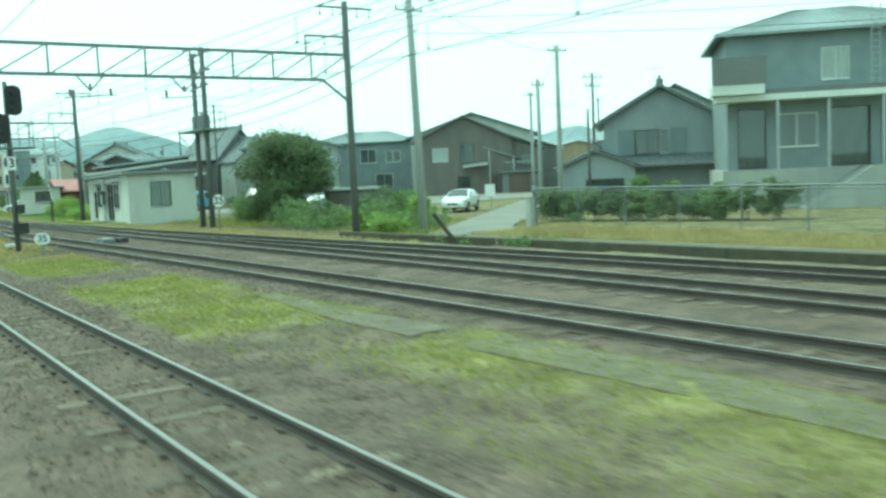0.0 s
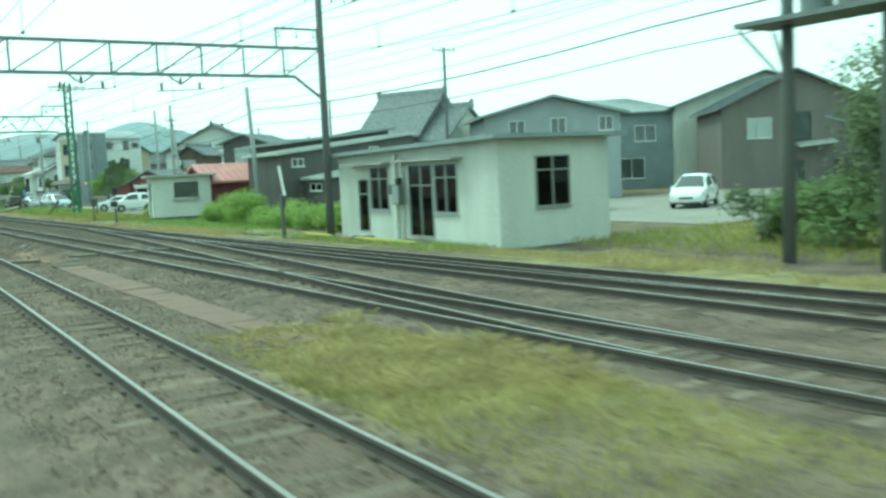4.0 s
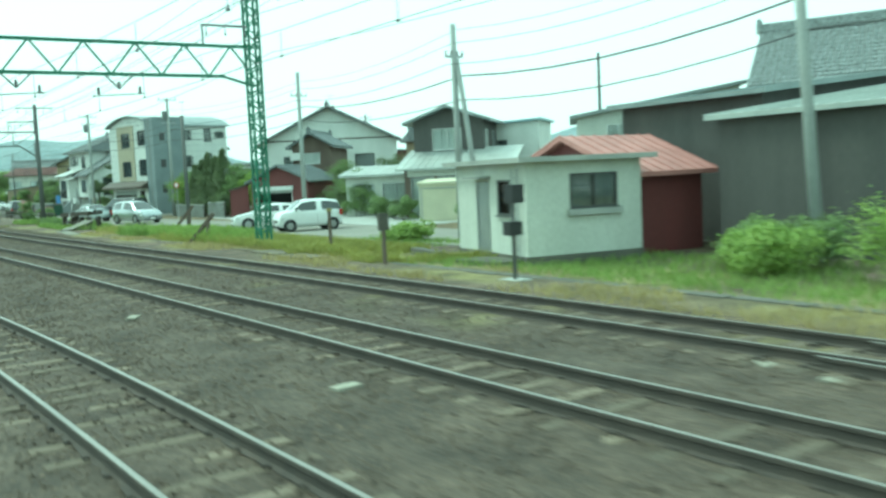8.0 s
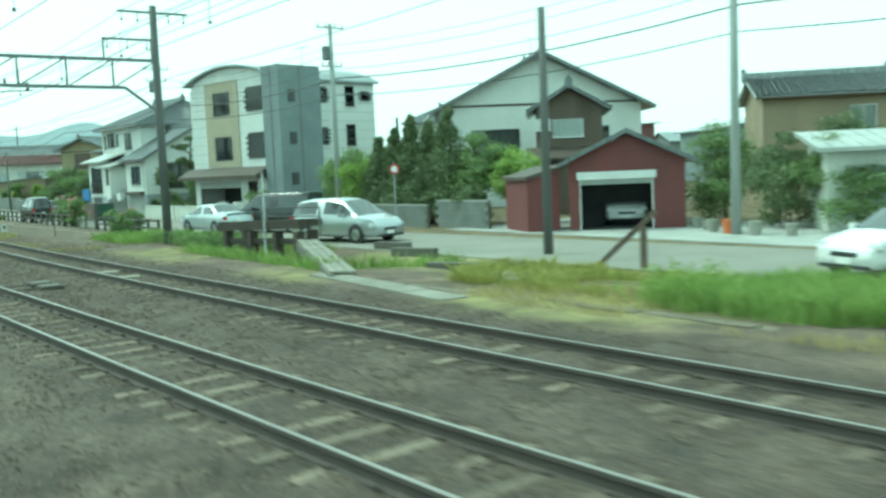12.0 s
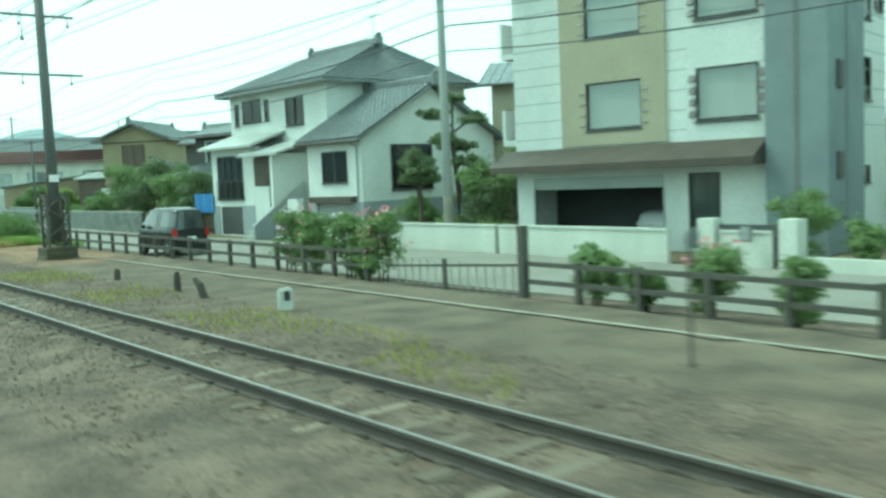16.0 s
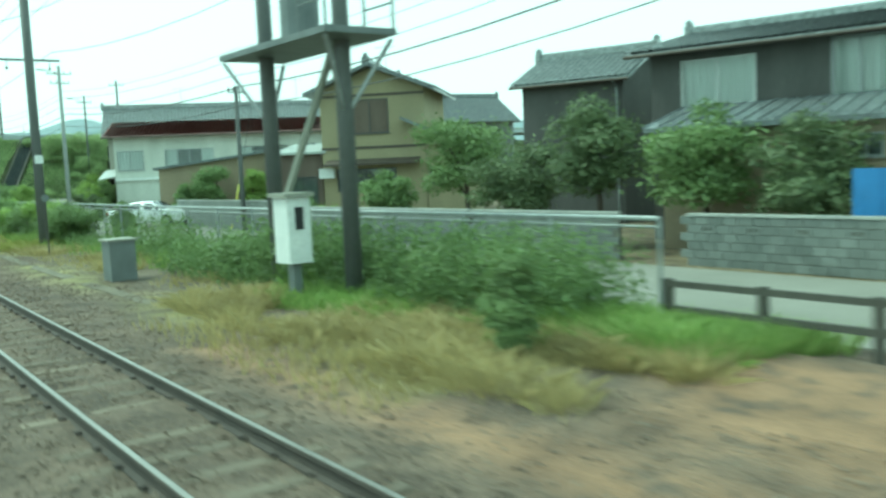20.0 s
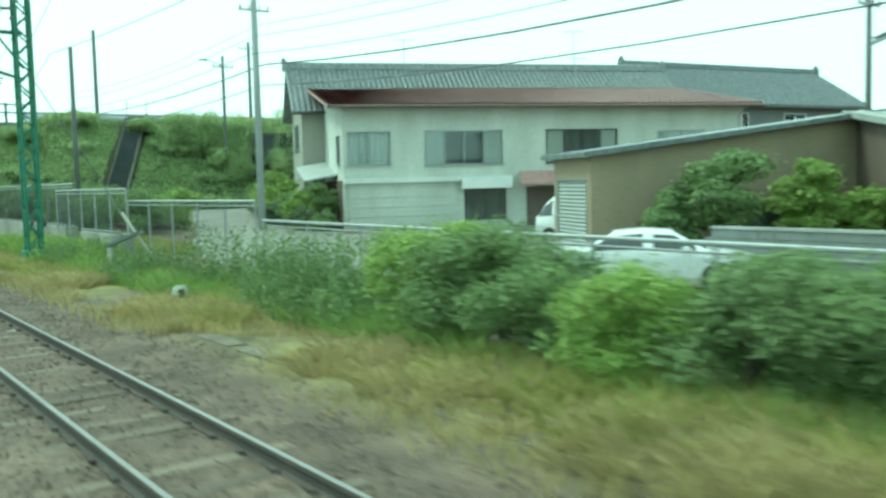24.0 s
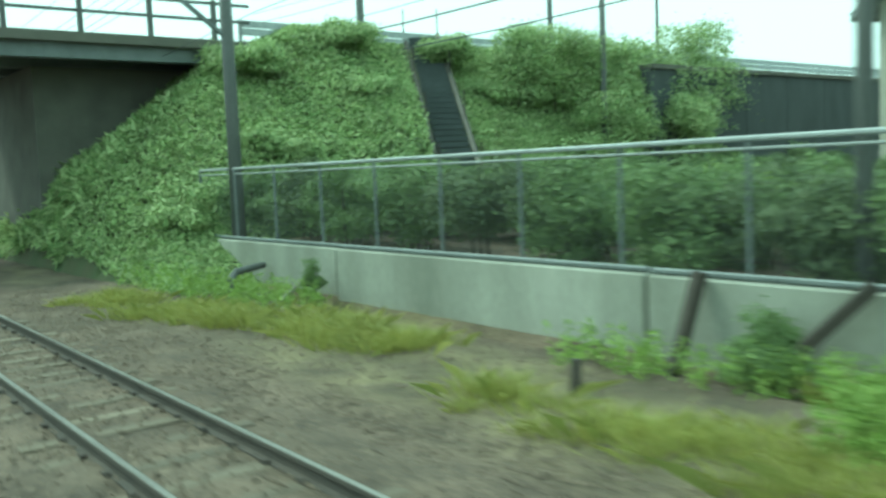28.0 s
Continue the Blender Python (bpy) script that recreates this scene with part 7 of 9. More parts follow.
grass("rough thin grass behind the yard edge", 16000, (19.0, 28), (32, 62), 0.2, 0.016, "grass_mixed", 38, lambda x, y: 0.7 * (soft_noise(x, y, 2.6, 22) > 0.45) * off_street(x, y))

tufts("golden dry grass tussocks beside the main track", 1500, (11.4, 13.9), (226, 263), 0.3, "grass_dry", 501, lambda x, y: (soft_noise(x, y, 1.3, 502) > 0.45) * np.clip(1.4 - np.abs(x - 12.6) / 1.1, 0, 1))
tufts("yellow-green grass tussocks beside the main track", 800, (12.0, 14.6), (226, 264), 0.34, "grass_mixed", 503, lambda x, y: soft_noise(x, y, 1.2, 504) > 0.5)
tufts("sparse pale grass tussocks on sandy ground", 260, (12.0, 15.0), (207, 227), 0.22, "grass_dry", 516, lambda x, y: soft_noise(x, y, 0.9, 517) > 0.5)
weeds("feathery weeds beside the road fence", 420, (14.0, 15.25), (214.5, 222.6), 1.25, 0.05, "leaf_mid", 518, lambda x, y: soft_noise(x, y, 1.1, 519) > 0.34)
weeds("low green weeds along the road fence", 700, (13.6, 15.3), (210, 238), 0.5, 0.045, "leaf_mid", 520, lambda x, y: soft_noise(x, y, 1.1, 521) > 0.45)
tufts("fresh green grass tussocks under the road fence", 900, (13.0, 15.6), (206, 262), 0.5, "grass_green", 505, lambda x, y: (soft_noise(x, y, 1.4, 506) > 0.45) * np.where((y > 208) & (y < 226), np.where(x > 14.5, 0.5, 0.06), 1.0))
tufts("bright green grass mound at the fence's end", 420, (13.3, 16.1), (197.8, 201.4), 0.36, "grass_green", 507)
tufts("dry grass tussocks at the edge of the earth bank", 380, (11.0, 13.4), (197.6, 208), 0.3, "grass_dry", 508, lambda x, y: soft_noise(x, y, 1.1, 509) > 0.42)
tufts("yellow grass tussocks on the yard", 380, (4.2, 7.0), (30, 52), 0.13, "grass_dry", 510, lambda x, y: soft_noise(x, y, 1.6, 511) > 0.5)
tufts("grass tussocks along the verge before the road", 700, (12.6, 17.0), (99, 134), 0.36, "grass_mixed", 512, lambda x, y: soft_noise(x, y, 1.5, 513) > 0.42)
weeds("feathery green weeds between twin masts and fence", 2300, (13.1, 15.25), (200.2, 210), 1.3, 0.05, "leaf_mid", 514, lambda x, y: (soft_noise(x, y, 1.3, 515) > 0.3) * np.clip((x - 12.9) / 0.8, 0, 1))
# trees and shrubs, first stretch
tree("large dark green garden tree beside twin masts", 23.9, 51.2, 6.0, 3.5, 3.4, 3.0, 30000, 0.1, "leaf_dark", 0.2, 41, 40)
for i, (x, y, rx, ry, h, m) in enumerate([(21.6, 46.5, 1.5, 1.3, 1.7, "leaf_mid"), (22.0, 43.2, 1.3, 1.5, 1.6, "leaf_dark"), (22.8, 40.0, 1.5, 1.4, 1.5, "leaf_mid"), (24.5, 38.2, 1.3, 1.2, 1.6, "leaf_bright"), (21.0, 37.3, 0.9, 1.1, 1.0, "leaf_bright"), (20.6, 34.6, 0.8, 1.2, 0.8, "leaf_bright"), (25.8, 41.0, 1.6, 1.4, 1.9, "leaf_mid"), (27.0, 45.5, 1.8, 1.8, 2.0, "leaf_dark"), (30, 55, 2.2, 2.2, 2.2, "leaf_dark"), (22.5, 56.0, 1.6, 1.6, 1.8, "leaf_dark")]):
    shrub("leafy green garden shrub behind the sidings", x, y, rx, ry, h, 2600, 0.085, m, 50 + i)
shrub("hydrangea shrub with pale pink flowers", 23.4, 44.9, 1.0, 0.9, 1.1, 1500, 0.09, "leaf_mid", 64, flowers=("petal_pink", 220))
for i in range(10):
    x, y = 29.2 + 0.36 * i + 0.25 * (i % 2), 33.0 - 1.1 * i
    shrub("dense dark garden hedge shrub behind a wire fence", x, y, 1.05, 1.0, (1.7, 1.9, 1.5, 1.75)[i % 4], 2400, 0.085, ("leaf_dark", "leaf_mid", "leaf_dark")[i % 3], 70 + i)
shrub("climbing garden shrub on a house front", 35.6, 33.6, 0.7, 0.7, 2.6, 1500, 0.085, "leaf_mid", 85)
for i, (x, y) in enumerate(((34.4, 39.4), (35.6, 40.8))):
    shrub("dark shrub at the street corner", x, y, 0.9, 0.9, 1.5, 1700, 0.085, "leaf_dark", 87 + i)
# by the huts and barn
shrub("rounded bright green bush before the barn", 18.3, 87.2, 1.75, 1.9, 1.95, 9000, 0.06, "leaf_bright", 80, 30)
shrub("low bright green thicket under the lean-to", 18.6, 84.0, 1.6, 1.7, 1.0, 5000, 0.06, "leaf_bright", 96, 20)
shrub("low bright green thicket before the barn", 18.6, 81.4, 1.8, 2.4, 1.2, 6000, 0.07, "leaf_bright", 81, 22)
shrub("low bright green thicket along the barn yard", 18.5, 78.6, 1.7, 2.2, 1.1, 5600, 0.07, "leaf_bright", 84, 20)
shrub("low bright green bush beside the barn front", 17.9, 91.0, 1.1, 1.8, 1.15, 5000, 0.06, "leaf_bright", 92, 20)
shrub("dense green undergrowth below the garden tree", 22.6, 50.4, 2.2, 2.0, 2.5, 6000, 0.09, "leaf_dark", 93, 22)
shrub("dense green undergrowth below the garden tree", 22.4, 53.6, 2.0, 2.2, 2.2, 6000, 0.09, "leaf_mid", 94, 22)
shrub("tall green shrub at the lean-to corner", 28.6, 84.6, 1.0, 1.0, 3.0, 3600, 0.085, "leaf_mid", 86, 16)
shrub("low bright green thicket beside the hut", 18.9, 76.2, 1.6, 2.6, 1.05, 6000, 0.07, "leaf_bright", 82, 22)
shrub("green thicket between hut and utility pole", 19.4, 91.4, 1.4, 1.9, 1.25, 5000, 0.07, "leaf_mid", 83, 18)
# opposite the cars
for i, (x, y, rx, ry, h, m) in enumerate([(29.5, 128.8, 1.1, 1.3, 1.6, "leaf_mid"), (30.0, 132.2, 1.6, 1.6, 2.4, "leaf_mid"), (30.5, 135.4, 1.6, 1.8, 2.8, "leaf_dark"), (31.6, 139.2, 1.6, 1.6, 2.6, "leaf_mid"), (27.0, 115.2, 0.8, 0.9, 1.5, "leaf_mid"), (28.3, 123.6, 0.9, 1.0, 1.4, "leaf_mid"), (21.0, 104.0, 1.0, 1.4, 0.9, "leaf_bright"), (19.6, 109.0, 1.0, 1.6, 0.8, "leaf_bright"), (28.8, 125.6, 0.8, 0.9, 1.2, "leaf_dark")]):
    shrub("leafy shrub in front of houses across the road", x, y, rx, ry, h, 2600, 0.085, m, 90 + i)
for i, (x, y, h, rx, m) in enumerate([(28.6, 147.8, 3.7, 1.5, "leaf_bright"), (28.2, 149.9, 4.5, 1.7, "leaf_mid"), (26.8, 158.4, 4.0, 1.6, "leaf_bright"), (27.0, 160.4, 4.2, 1.7, "leaf_mid"), (27.8, 162.2, 3.9, 1.6, "leaf_mid")]):
    tree("dense light green garden tree behind a low wall", x, y, h, rx, rx, h * 0.47, 6400, 0.09, m, 0.12, 110 + i, 26)


def conifer(label, x, y, h, rb, n, seed):
    """A pointed evergreen: clumps that shrink towards the tip."""
    r = np.random.default_rng(seed)
    g = float(ground_z(x, y))
    th = thing("conifer", label, "tree")
    k = 54
    t = r.uniform(0.06, 1.0, k) ** 0.85
    a = r.uniform(0, 6.28, k)
    q = rb * (1.02 - t) * r.uniform(0.5, 1.0, k)
    c = np.stack([x + np.cos(a) * q, y + np.sin(a) * q, g + h * t], -1)
    rad = (rb * (0.5 * (1.05 - t) + 0.1))[:, None] * np.array([[0.9, 0.9, 1.25]])
    v, f = leaves(c, rad, n, 0.06, r, long=1.3)
    cr = new("crown", mesh_np("crown", v, f, "leaf_dark"))
    cr.parent = th
    bm = bmesh.new()
    tube(bm, [(x, y, g - 0.2), (x + 0.04, y, g + h * 0.5), (x, y, g + h * 0.96)], [0.13, 0.08, 0.02], 8)
    part("trunk", bm, "bark", th)


for i, (x, y, h, rb) in enumerate([(27.7, 151.6, 5.6, 1.5), (27.5, 153.0, 4.9, 1.45), (27.3, 154.3, 5.3, 1.5), (27.2, 155.6, 4.8, 1.4), (27.0, 156.8, 4.4, 1.35)]):
    conifer("dark pointed garden conifer behind a low wall", x, y, h, rb, 12000, 700 + i)
for i in range(6):
    shrub("dark garden shrub under evergreen trees", 26.5, 148.4 + 2.2 * i, 1.0, 1.3, 2.3, 2600, 0.09, "leaf_dark", 400 + i)
shrub("climbing green trellis plant beside the fence", 13.0, 155.6, 0.5, 0.6, 1.1, 900, 0.07, "leaf_mid", 120)
for i, (x, y, h, rx) in enumerate([(33.0, 139.8, 4.4, 1.6), (32.4, 137.0, 3.8, 1.4), (31.0, 134.2, 3.4, 1.3), (34.6, 135.6, 4.6, 1.6)]):
    tree("leafy garden tree beside low roofs", x, y, h, rx, rx, h * 0.45, 6400, 0.075, ("leaf_mid", "leaf_dark")[i % 2], 0.1, 480 + i, 24)
# rose bushes on the rail fence
for i, (x, y, rx, h, fl) in enumerate([(15.9, 177.6, 0.75, 1.75, "petal_white"), (15.9, 176.2, 0.6, 1.5, "petal_pink"), (15.8, 174.3, 0.65, 1.5, "petal_white"), (15.7, 172.7, 0.7, 1.75, "petal_pink"), (15.7, 173.6, 0.5, 1.2, "petal_pink"), (15.8, 165.9, 0.6, 0.95, None), (15.8, 163.4, 0.65, 1.1, "petal_pink"), (15.7, 161.8, 0.55, 0.95, None), (15.6, 164.6, 0.5, 0.8, None)]):
    shrub("rose bush with small blossoms against a rail fence" if fl else "round trimmed green bush at a rail fence", x, y, rx * 0.85, rx * 0.85, h * 1.35, 2600, 0.06, "leaf_mid", 130 + i, flowers=(fl, 60) if fl else None)
# gardens between the block and the white house
for i, (x, y, h, rx, rz, m) in enumerate([(24.6, 182.6, 3.8, 1.05, 0.95, "leaf_dark"), (26.4, 181.2, 3.4, 1.1, 1.2, "leaf_mid"), (27.2, 179.6, 4.2, 1.2, 1.5, "leaf_mid")]):
    tree("round clipped garden tree beside a white house", x, y, h, rx, rx, rz, 3600, 0.08, m, 0.1, 150 + i, 14, "garden_tree")
pn = thing("pine_tree", "cloud-pruned garden pine beside a white house", "tree")
pr = np.random.default_rng(155)
PADS = [(27.0, 183.3, 5.3, 0.55), (26.4, 183.9, 4.6, 0.8), (27.6, 182.6, 4.4, 0.75), (26.3, 182.9, 3.6, 0.9), (27.5, 183.7, 3.3, 0.85), (26.7, 182.4, 2.7, 0.8)]
bm = bmesh.new()
tube(bm, [(27.0, 183.2, -0.7), (27.2, 183.3, 1.4), (26.8, 183.1, 3.2), (27.0, 183.3, 5.3)], [0.15, 0.12, 0.09, 0.04], 8)
ptk = part("trunk", bm, "bark", pn)
for x, y, z, rr in PADS:
    bm = bmesh.new()
    tube(bm, [(26.95, 183.2, z - 0.5), ((x + 26.95) / 2, (y + 183.2) / 2, z - 0.2), (x, y, z - 0.05)], [0.05, 0.04, 0.02], 6)
    part("limb", bm, "bark", ptk)
    c, rad = clumps(x, y, z, rr, rr, 0.3, 12, pr, -0.4)
    v, f = leaves(c, np.minimum(rad, 0.35), 1500, 0.06, pr)
    cl = new("needle_pad", mesh_np("needle_pad", v, f, "leaf_dark"))
    cl.parent = pn
for i, (x, y, rx, h) in enumerate([(36.0, 167.6, 1.4, 1.9), (34.6, 164.9, 1.5, 2.3), (41.6, 173.4, 1.2, 1.7), (31.5, 163.2, 1.1, 1.5)]):
    shrub("garden shrub along a narrow street", x, y, rx, rx, h, 2200, 0.085, "leaf_mid", 440 + i)
for i, (x, y, rx, h, m) in enumerate([(26.2, 180.6, 1.1, 2.6, "leaf_dark"), (25.6, 183.9, 1.0, 2.2, "leaf_mid"), (28.4, 181.6, 1.5, 4.6, "leaf_dark"), (29.6, 184.4, 1.5, 4.2, "leaf_mid"), (28.6, 178.9, 1.2, 3.4, "leaf_mid")]):
    shrub("loose tall garden shrub beside a clipped pine", x, y, rx, rx, h, 4600, 0.065, m, 460 + i, 22)
for i in range(5):
    shrub("tall dark evergreen growth under pointed conifers", 27.9 - 0.15 * i, 151.0 + 1.6 * i, 1.3, 1.4, 3.6 - 0.2 * i, 5200, 0.06, "leaf_dark", 470 + i, 22)
for i, (x, y, rx, h, m) in enumerate([(25.0, 186.6, 0.8, 1.6, "leaf_dark"), (24.6, 181.0, 0.9, 1.2, "leaf_mid"), (25.2, 179.2, 0.8, 1.1, "leaf_mid"), (23.4, 163.0, 0.8, 1.1, "leaf_dark"), (23.6, 161.2, 0.9, 1.0, "leaf_mid"), (24.2, 164.8, 0.7, 1.4, "leaf_mid"), (23.0, 159.4, 0.8, 0.9, "leaf_mid"), (24.4, 166.6, 0.9, 2.6, "leaf_mid")]):
    shrub("trimmed garden shrub behind a low wall", x, y, rx, rx, h, 2200, 0.07, m, 160 + i)
# trees over the block wall
for i, (x, y, h, rx, m) in enumerate([(24.8, 203.4, 3.6, 1.8, "leaf_dark"), (25.2, 206.6, 4.2, 2.1, "leaf_mid"), (25.4, 210.6, 5.0, 1.8, "leaf_dark"), (25.4, 214.0, 3.6, 1.9, "leaf_dark"), (26.2, 218.0, 5.0, 2.3, "leaf_mid"), (25.6, 222.4, 2.6, 1.3, "leaf_mid"), (26.2, 242.0, 3.7, 1.4, "leaf_mid"), (28.4, 240.9, 3.4, 0.95, "leaf_bright"), (29.9, 240.2, 2.8, 0.95, "leaf_bright"), (24.9, 242.7, 2.6, 0.8, "leaf_mid")]):
    tree("leafy garden tree behind a block wall", x, y, h, rx, rx, h * 0.47, 6000, 0.1, m, 0.11, 180 + i, 20)
for i, (x, y, rx, h, m) in enumerate([(24.8, 226.4, 0.9, 1.4, "leaf_bright"), (25.0, 229.2, 0.8, 1.5, "leaf_mid"), (26.6, 231.4, 0.9, 1.7, "leaf_mid"), (25.6, 234.6, 0.8, 1.4, "leaf_mid")]):
    shrub("garden shrub in front of an ochre house", x, y, rx, rx, h, 2200, 0.08, m, 200 + i)
# hedge along the line
for i, (y, h, x) in enumerate([(227.7, 1.55, 14.8), (228.8, 1.6, 14.6), (230.2, 1.65, 14.4), (231.6, 1.65, 14.2), (233.0, 1.5, 14.1), (234.4, 1.35, 14.0), (235.8, 1.45, 14.0), (237.2, 1.6, 14.1), (238.6, 1.75, 14.2)] ):
    shrub("dense leafy wild hedge bush beside the track", x, y, 1.15, 1.2, h * 1.1, 11000, 0.05, "leaf_bright" if i % 3 == 2 else "leaf_mid", 210 + i, 22, name="hedge_bush")
shrub("ivy-covered post at the road fence", 16.1, 226.2, 0.42, 0.42, 2.2, 5200, 0.06, "leaf_mid", 225, 26)
sy = thing("guy_stay", "yellow sleeved guy stay of a utility pole", "stay")
part("sleeve", (lambda q: (tube(q, [(23.45, 233.2, -0.55), (24.1, 233.4, 1.7)], 0.045, 8), q)[1])(bmesh.new()), "paint_yellow", sy)
part("wire", (lambda q: (tube(q, [(24.1, 233.4, 1.7), (25.2, 233.74, 5.5)], 0.012, 6), q)[1])(bmesh.new()), "wire", sy)
for i in range(14):
    shrub("dense wild growth between fence and embankment", 19.3 + 1.9 * (i % 2) + 0.3 * (i % 3), 266.4 + 1.2 * i, 1.3, 1.4, 1.9, 5000, 0.07, "leaf_bright" if i % 4 == 1 else "leaf_mid", 420 + i, 18, name="thicket")
for i, (x, y, rx, h) in enumerate([(14.0, 210.6, 1.0, 1.1), (12.25, 199.7, 0.42, 1.5)]):
    shrub("tall green weed clump beside the track", x, y, rx, rx, h, 6500, 0.036, "leaf_mid", 230 + i, 24, name="weed_clump", long=1.5)
for i, (x, y, rx, h) in enumerate([(14.6, 258.9, 0.8, 0.7), (14.3, 256.4, 0.8, 0.6), (13.9, 262.8, 0.9, 0.7), (14.0, 265.4, 0.8, 0.5)]):
    shrub("low bright green weed mound beside the track", x, y, rx, rx * 1.3, h, 7000, 0.034, "leaf_bright", 240 + i, 24, name="weed_clump", long=1.5)
for i, (x, y, rx, h) in enumerate([(31.4, 277.6, 1.1, 1.5), (29.9, 274.9, 1.0, 1.3), (29.0, 272.6, 0.9, 1.7), (27.0, 267.3, 0.9, 1.2), (26.0, 264.9, 0.8, 1.0)]):
    shrub("loose leafy shrub at the road's bend", x, y, rx, rx * 1.1, h, 3200, 0.085, ("leaf_mid", "leaf_bright")[i % 2], 260 + i, 16, flowers=("petal_pink", 60) if i == 3 else None)
shrub("leafy shrub at the long house's corner", 27.4, 269.4, 1.3, 1.6, 2.5, 4200, 0.09, "leaf_bright", 250, 16)
for i, (x, y, rx, h) in enumerate([(25.9, 262.1, 0.7, 0.9), (25.5, 263.1, 0.7, 1.3), (25.9, 264.2, 0.8, 1.9), (26.9, 263.9, 0.9, 2.3), (25.6, 266.6, 0.8, 1.2), (26.3, 268.0, 0.8, 1.3), (27.6, 271.2, 0.9, 1.2), (28.6, 273.6, 1.0, 1.4), (30.0, 276.4, 1.0, 1.4)]):
    shrub("loose garden shrub between road and long house", x, y, rx, rx, h, 4200, 0.06, ("leaf_mid", "leaf_dark", "leaf_bright")[i % 3], 275 + i, 18)
shrub("wild shrub beside the rising road", 26.2, 265.6, 1.0, 1.8, 1.7, 3200, 0.09, "leaf_mid", 251, 16)
for i in range(9):
    shrub("dark green growth behind the wire fence", 17.3 + 0.2 * (i % 2), 266.2 + 2.1 * i, 0.95, 1.5, 2.0, 6500, 0.065, "leaf_dark" if i % 3 == 1 else "leaf_mid", 260 + i, 18, name="thicket")

# ---- walls and fences ----


def rail_fence(label, pts, posts, top, mid, material, size=0.09, extra=None):
    """Posts with two rails through points (x, y)."""
    th = thing("rail_fence", label, "fence")
    path = [Vector((x, y, 0)) for x, y in pts]
    for a, b in zip(path, path[1:]):
        n = max(1, round((b - a).length / posts))
        for i in range(0 if a is path[0] else 1, n + 1):
            p = a.lerp(b, i / n)
            g = float(ground_z(p.x, p.y))
            part("post", boxes((p.x - size / 2, p.x + size / 2, p.y - size / 2, p.y + size / 2, g - 0.1, top + 0.02)), material, th)
        for z, w in ((top - 0.05, size * 0.8), (mid, size * 0.8)):
            bm = bmesh.new()
            bar(bm, (a.x - 0.0, a.y, z), (b.x, b.y, z), w)
            part("rail", bm, material, th)
    return th


rail_fence("dark brown post-and-rail fence beside the road", [(15.3, 157.5), (15.3, 167.3)], 1.4, 0.4, 0.0, "fence_brown", 0.11)
rail_fence("dark brown post-and-rail fence with rose bushes", [(15.35, 172.9), (15.35, 199.9)], 1.5, 0.42, 0.02, "fence_brown", 0.11)
gt = thing("folding_gate", "pale folding lattice gate between fence ends", "gate")
for i in range(16):
    part("bar", boxes((15.42, 15.45, 167.5 + 0.28 * i, 167.53 + 0.28 * i, -0.42, 0.28)), "concrete_light", gt)
bm = bmesh.new()
bar(bm, (15.43, 167.4, 0.3), (15.43, 172.2, 0.05), 0.05)
bar(bm, (15.43, 167.4, -0.3), (15.43, 172.2, -0.36), 0.04)
part("rail", bm, "fence_brown", gt)
part("stand", boxes((15.36, 15.44, 169.9, 169.98, -0.45, 0.32)), "fence_brown", gt)
part("stand_foot", boxes((15.25, 15.6, 169.75, 170.1, -0.5, -0.4)), "concrete_dark", gt)
tp = thing("marker_post", "tall dark fence post at the gate", "post", group="marker posts")
part("post", boxes((15.2, 15.36, 167.25, 167.41, -0.5, 1.1)), "fence_brown", tp)


def mesh_fence(label, pts, z0, z1, post=2.0, material="galvanised", post_mat="galvanised"):
    """Steel posts, two top tubes and thin wire strands."""
    th = thing("wire_fence", label, "fence")
    for k, ((xa, ya), (xb, yb)) in enumerate(zip(pts, pts[1:])):
        a, b = Vector((xa, ya, 0)), Vector((xb, yb, 0))
        n = max(1, round((b - a).length / post))
        for i in range(1 if k else 0, n + 1):
            p = a.lerp(b, i / n)
            bm = bmesh.new()
            tube(bm, [(p.x, p.y, z0 - 0.2), (p.x, p.y, z1)], 0.03, 7)
            part("post", bm, post_mat, th)
        for z, rr in ((z1, 0.035), (z1 - 0.12, 0.02)):
            bm = bmesh.new()
            tube(bm, [(xa, ya, z), (xb, yb, z)], rr, 7)
            part("rail", bm, material, th)
        bm = bmesh.new()
        k = int((b - a).length / 0.12)
        hgt = z1 - z0 - 0.15
        for i in range(k):
            p, q = a.lerp(b, i / k), a.lerp(b, min(1, i / k + hgt / (b - a).length))
            bar(bm, (p.x, p.y, z0), (q.x, q.y, z0 + hgt * min(1, (q - p).length / hgt)), 0.004)
            bar(bm, (q.x, q.y, z0), (p.x, p.y, z0 + hgt * min(1, (q - p).length / hgt)), 0.004)
        tagged(part("wire_mesh", bm, "wire_mesh", th), kind="stuff")
    return th


mesh_fence("galvanised wire fence round a garden by the sidings", [(29.5, 35.0), (26.4, 31.1), (26.0, 19.8), (25.6, 4.0)], -0.45, 1.2, 2.6, "steel_grey", "steel_grey")
mesh_fence("galvanised pipe fence beside the road and weeds", [(15.3, 200.0), (15.3, 222.0), (15.9, 241.0), (16.1, 248.0)], -0.4, 1.28, 2.2)
mesh_fence("galvanised wire fence on the low concrete wall", [(15.35, 255.8), (15.3, 263.6)], 0.75, 2.12, 1.6)
mesh_fence("galvanised wire fence on the long concrete wall", [(16.2, 264.6), (16.2, 284.0)], 0.75, 2.37, 2.0, post_mat="steel_grey")
mesh_fence("short wire fence beside the road bend", [(16.1, 248.4), (15.45, 256.0)], -0.2, 1.75, 1.6)
cw = thing("retaining_wall", "stained pale concrete retaining wall along the line", "wall", kind="structure")
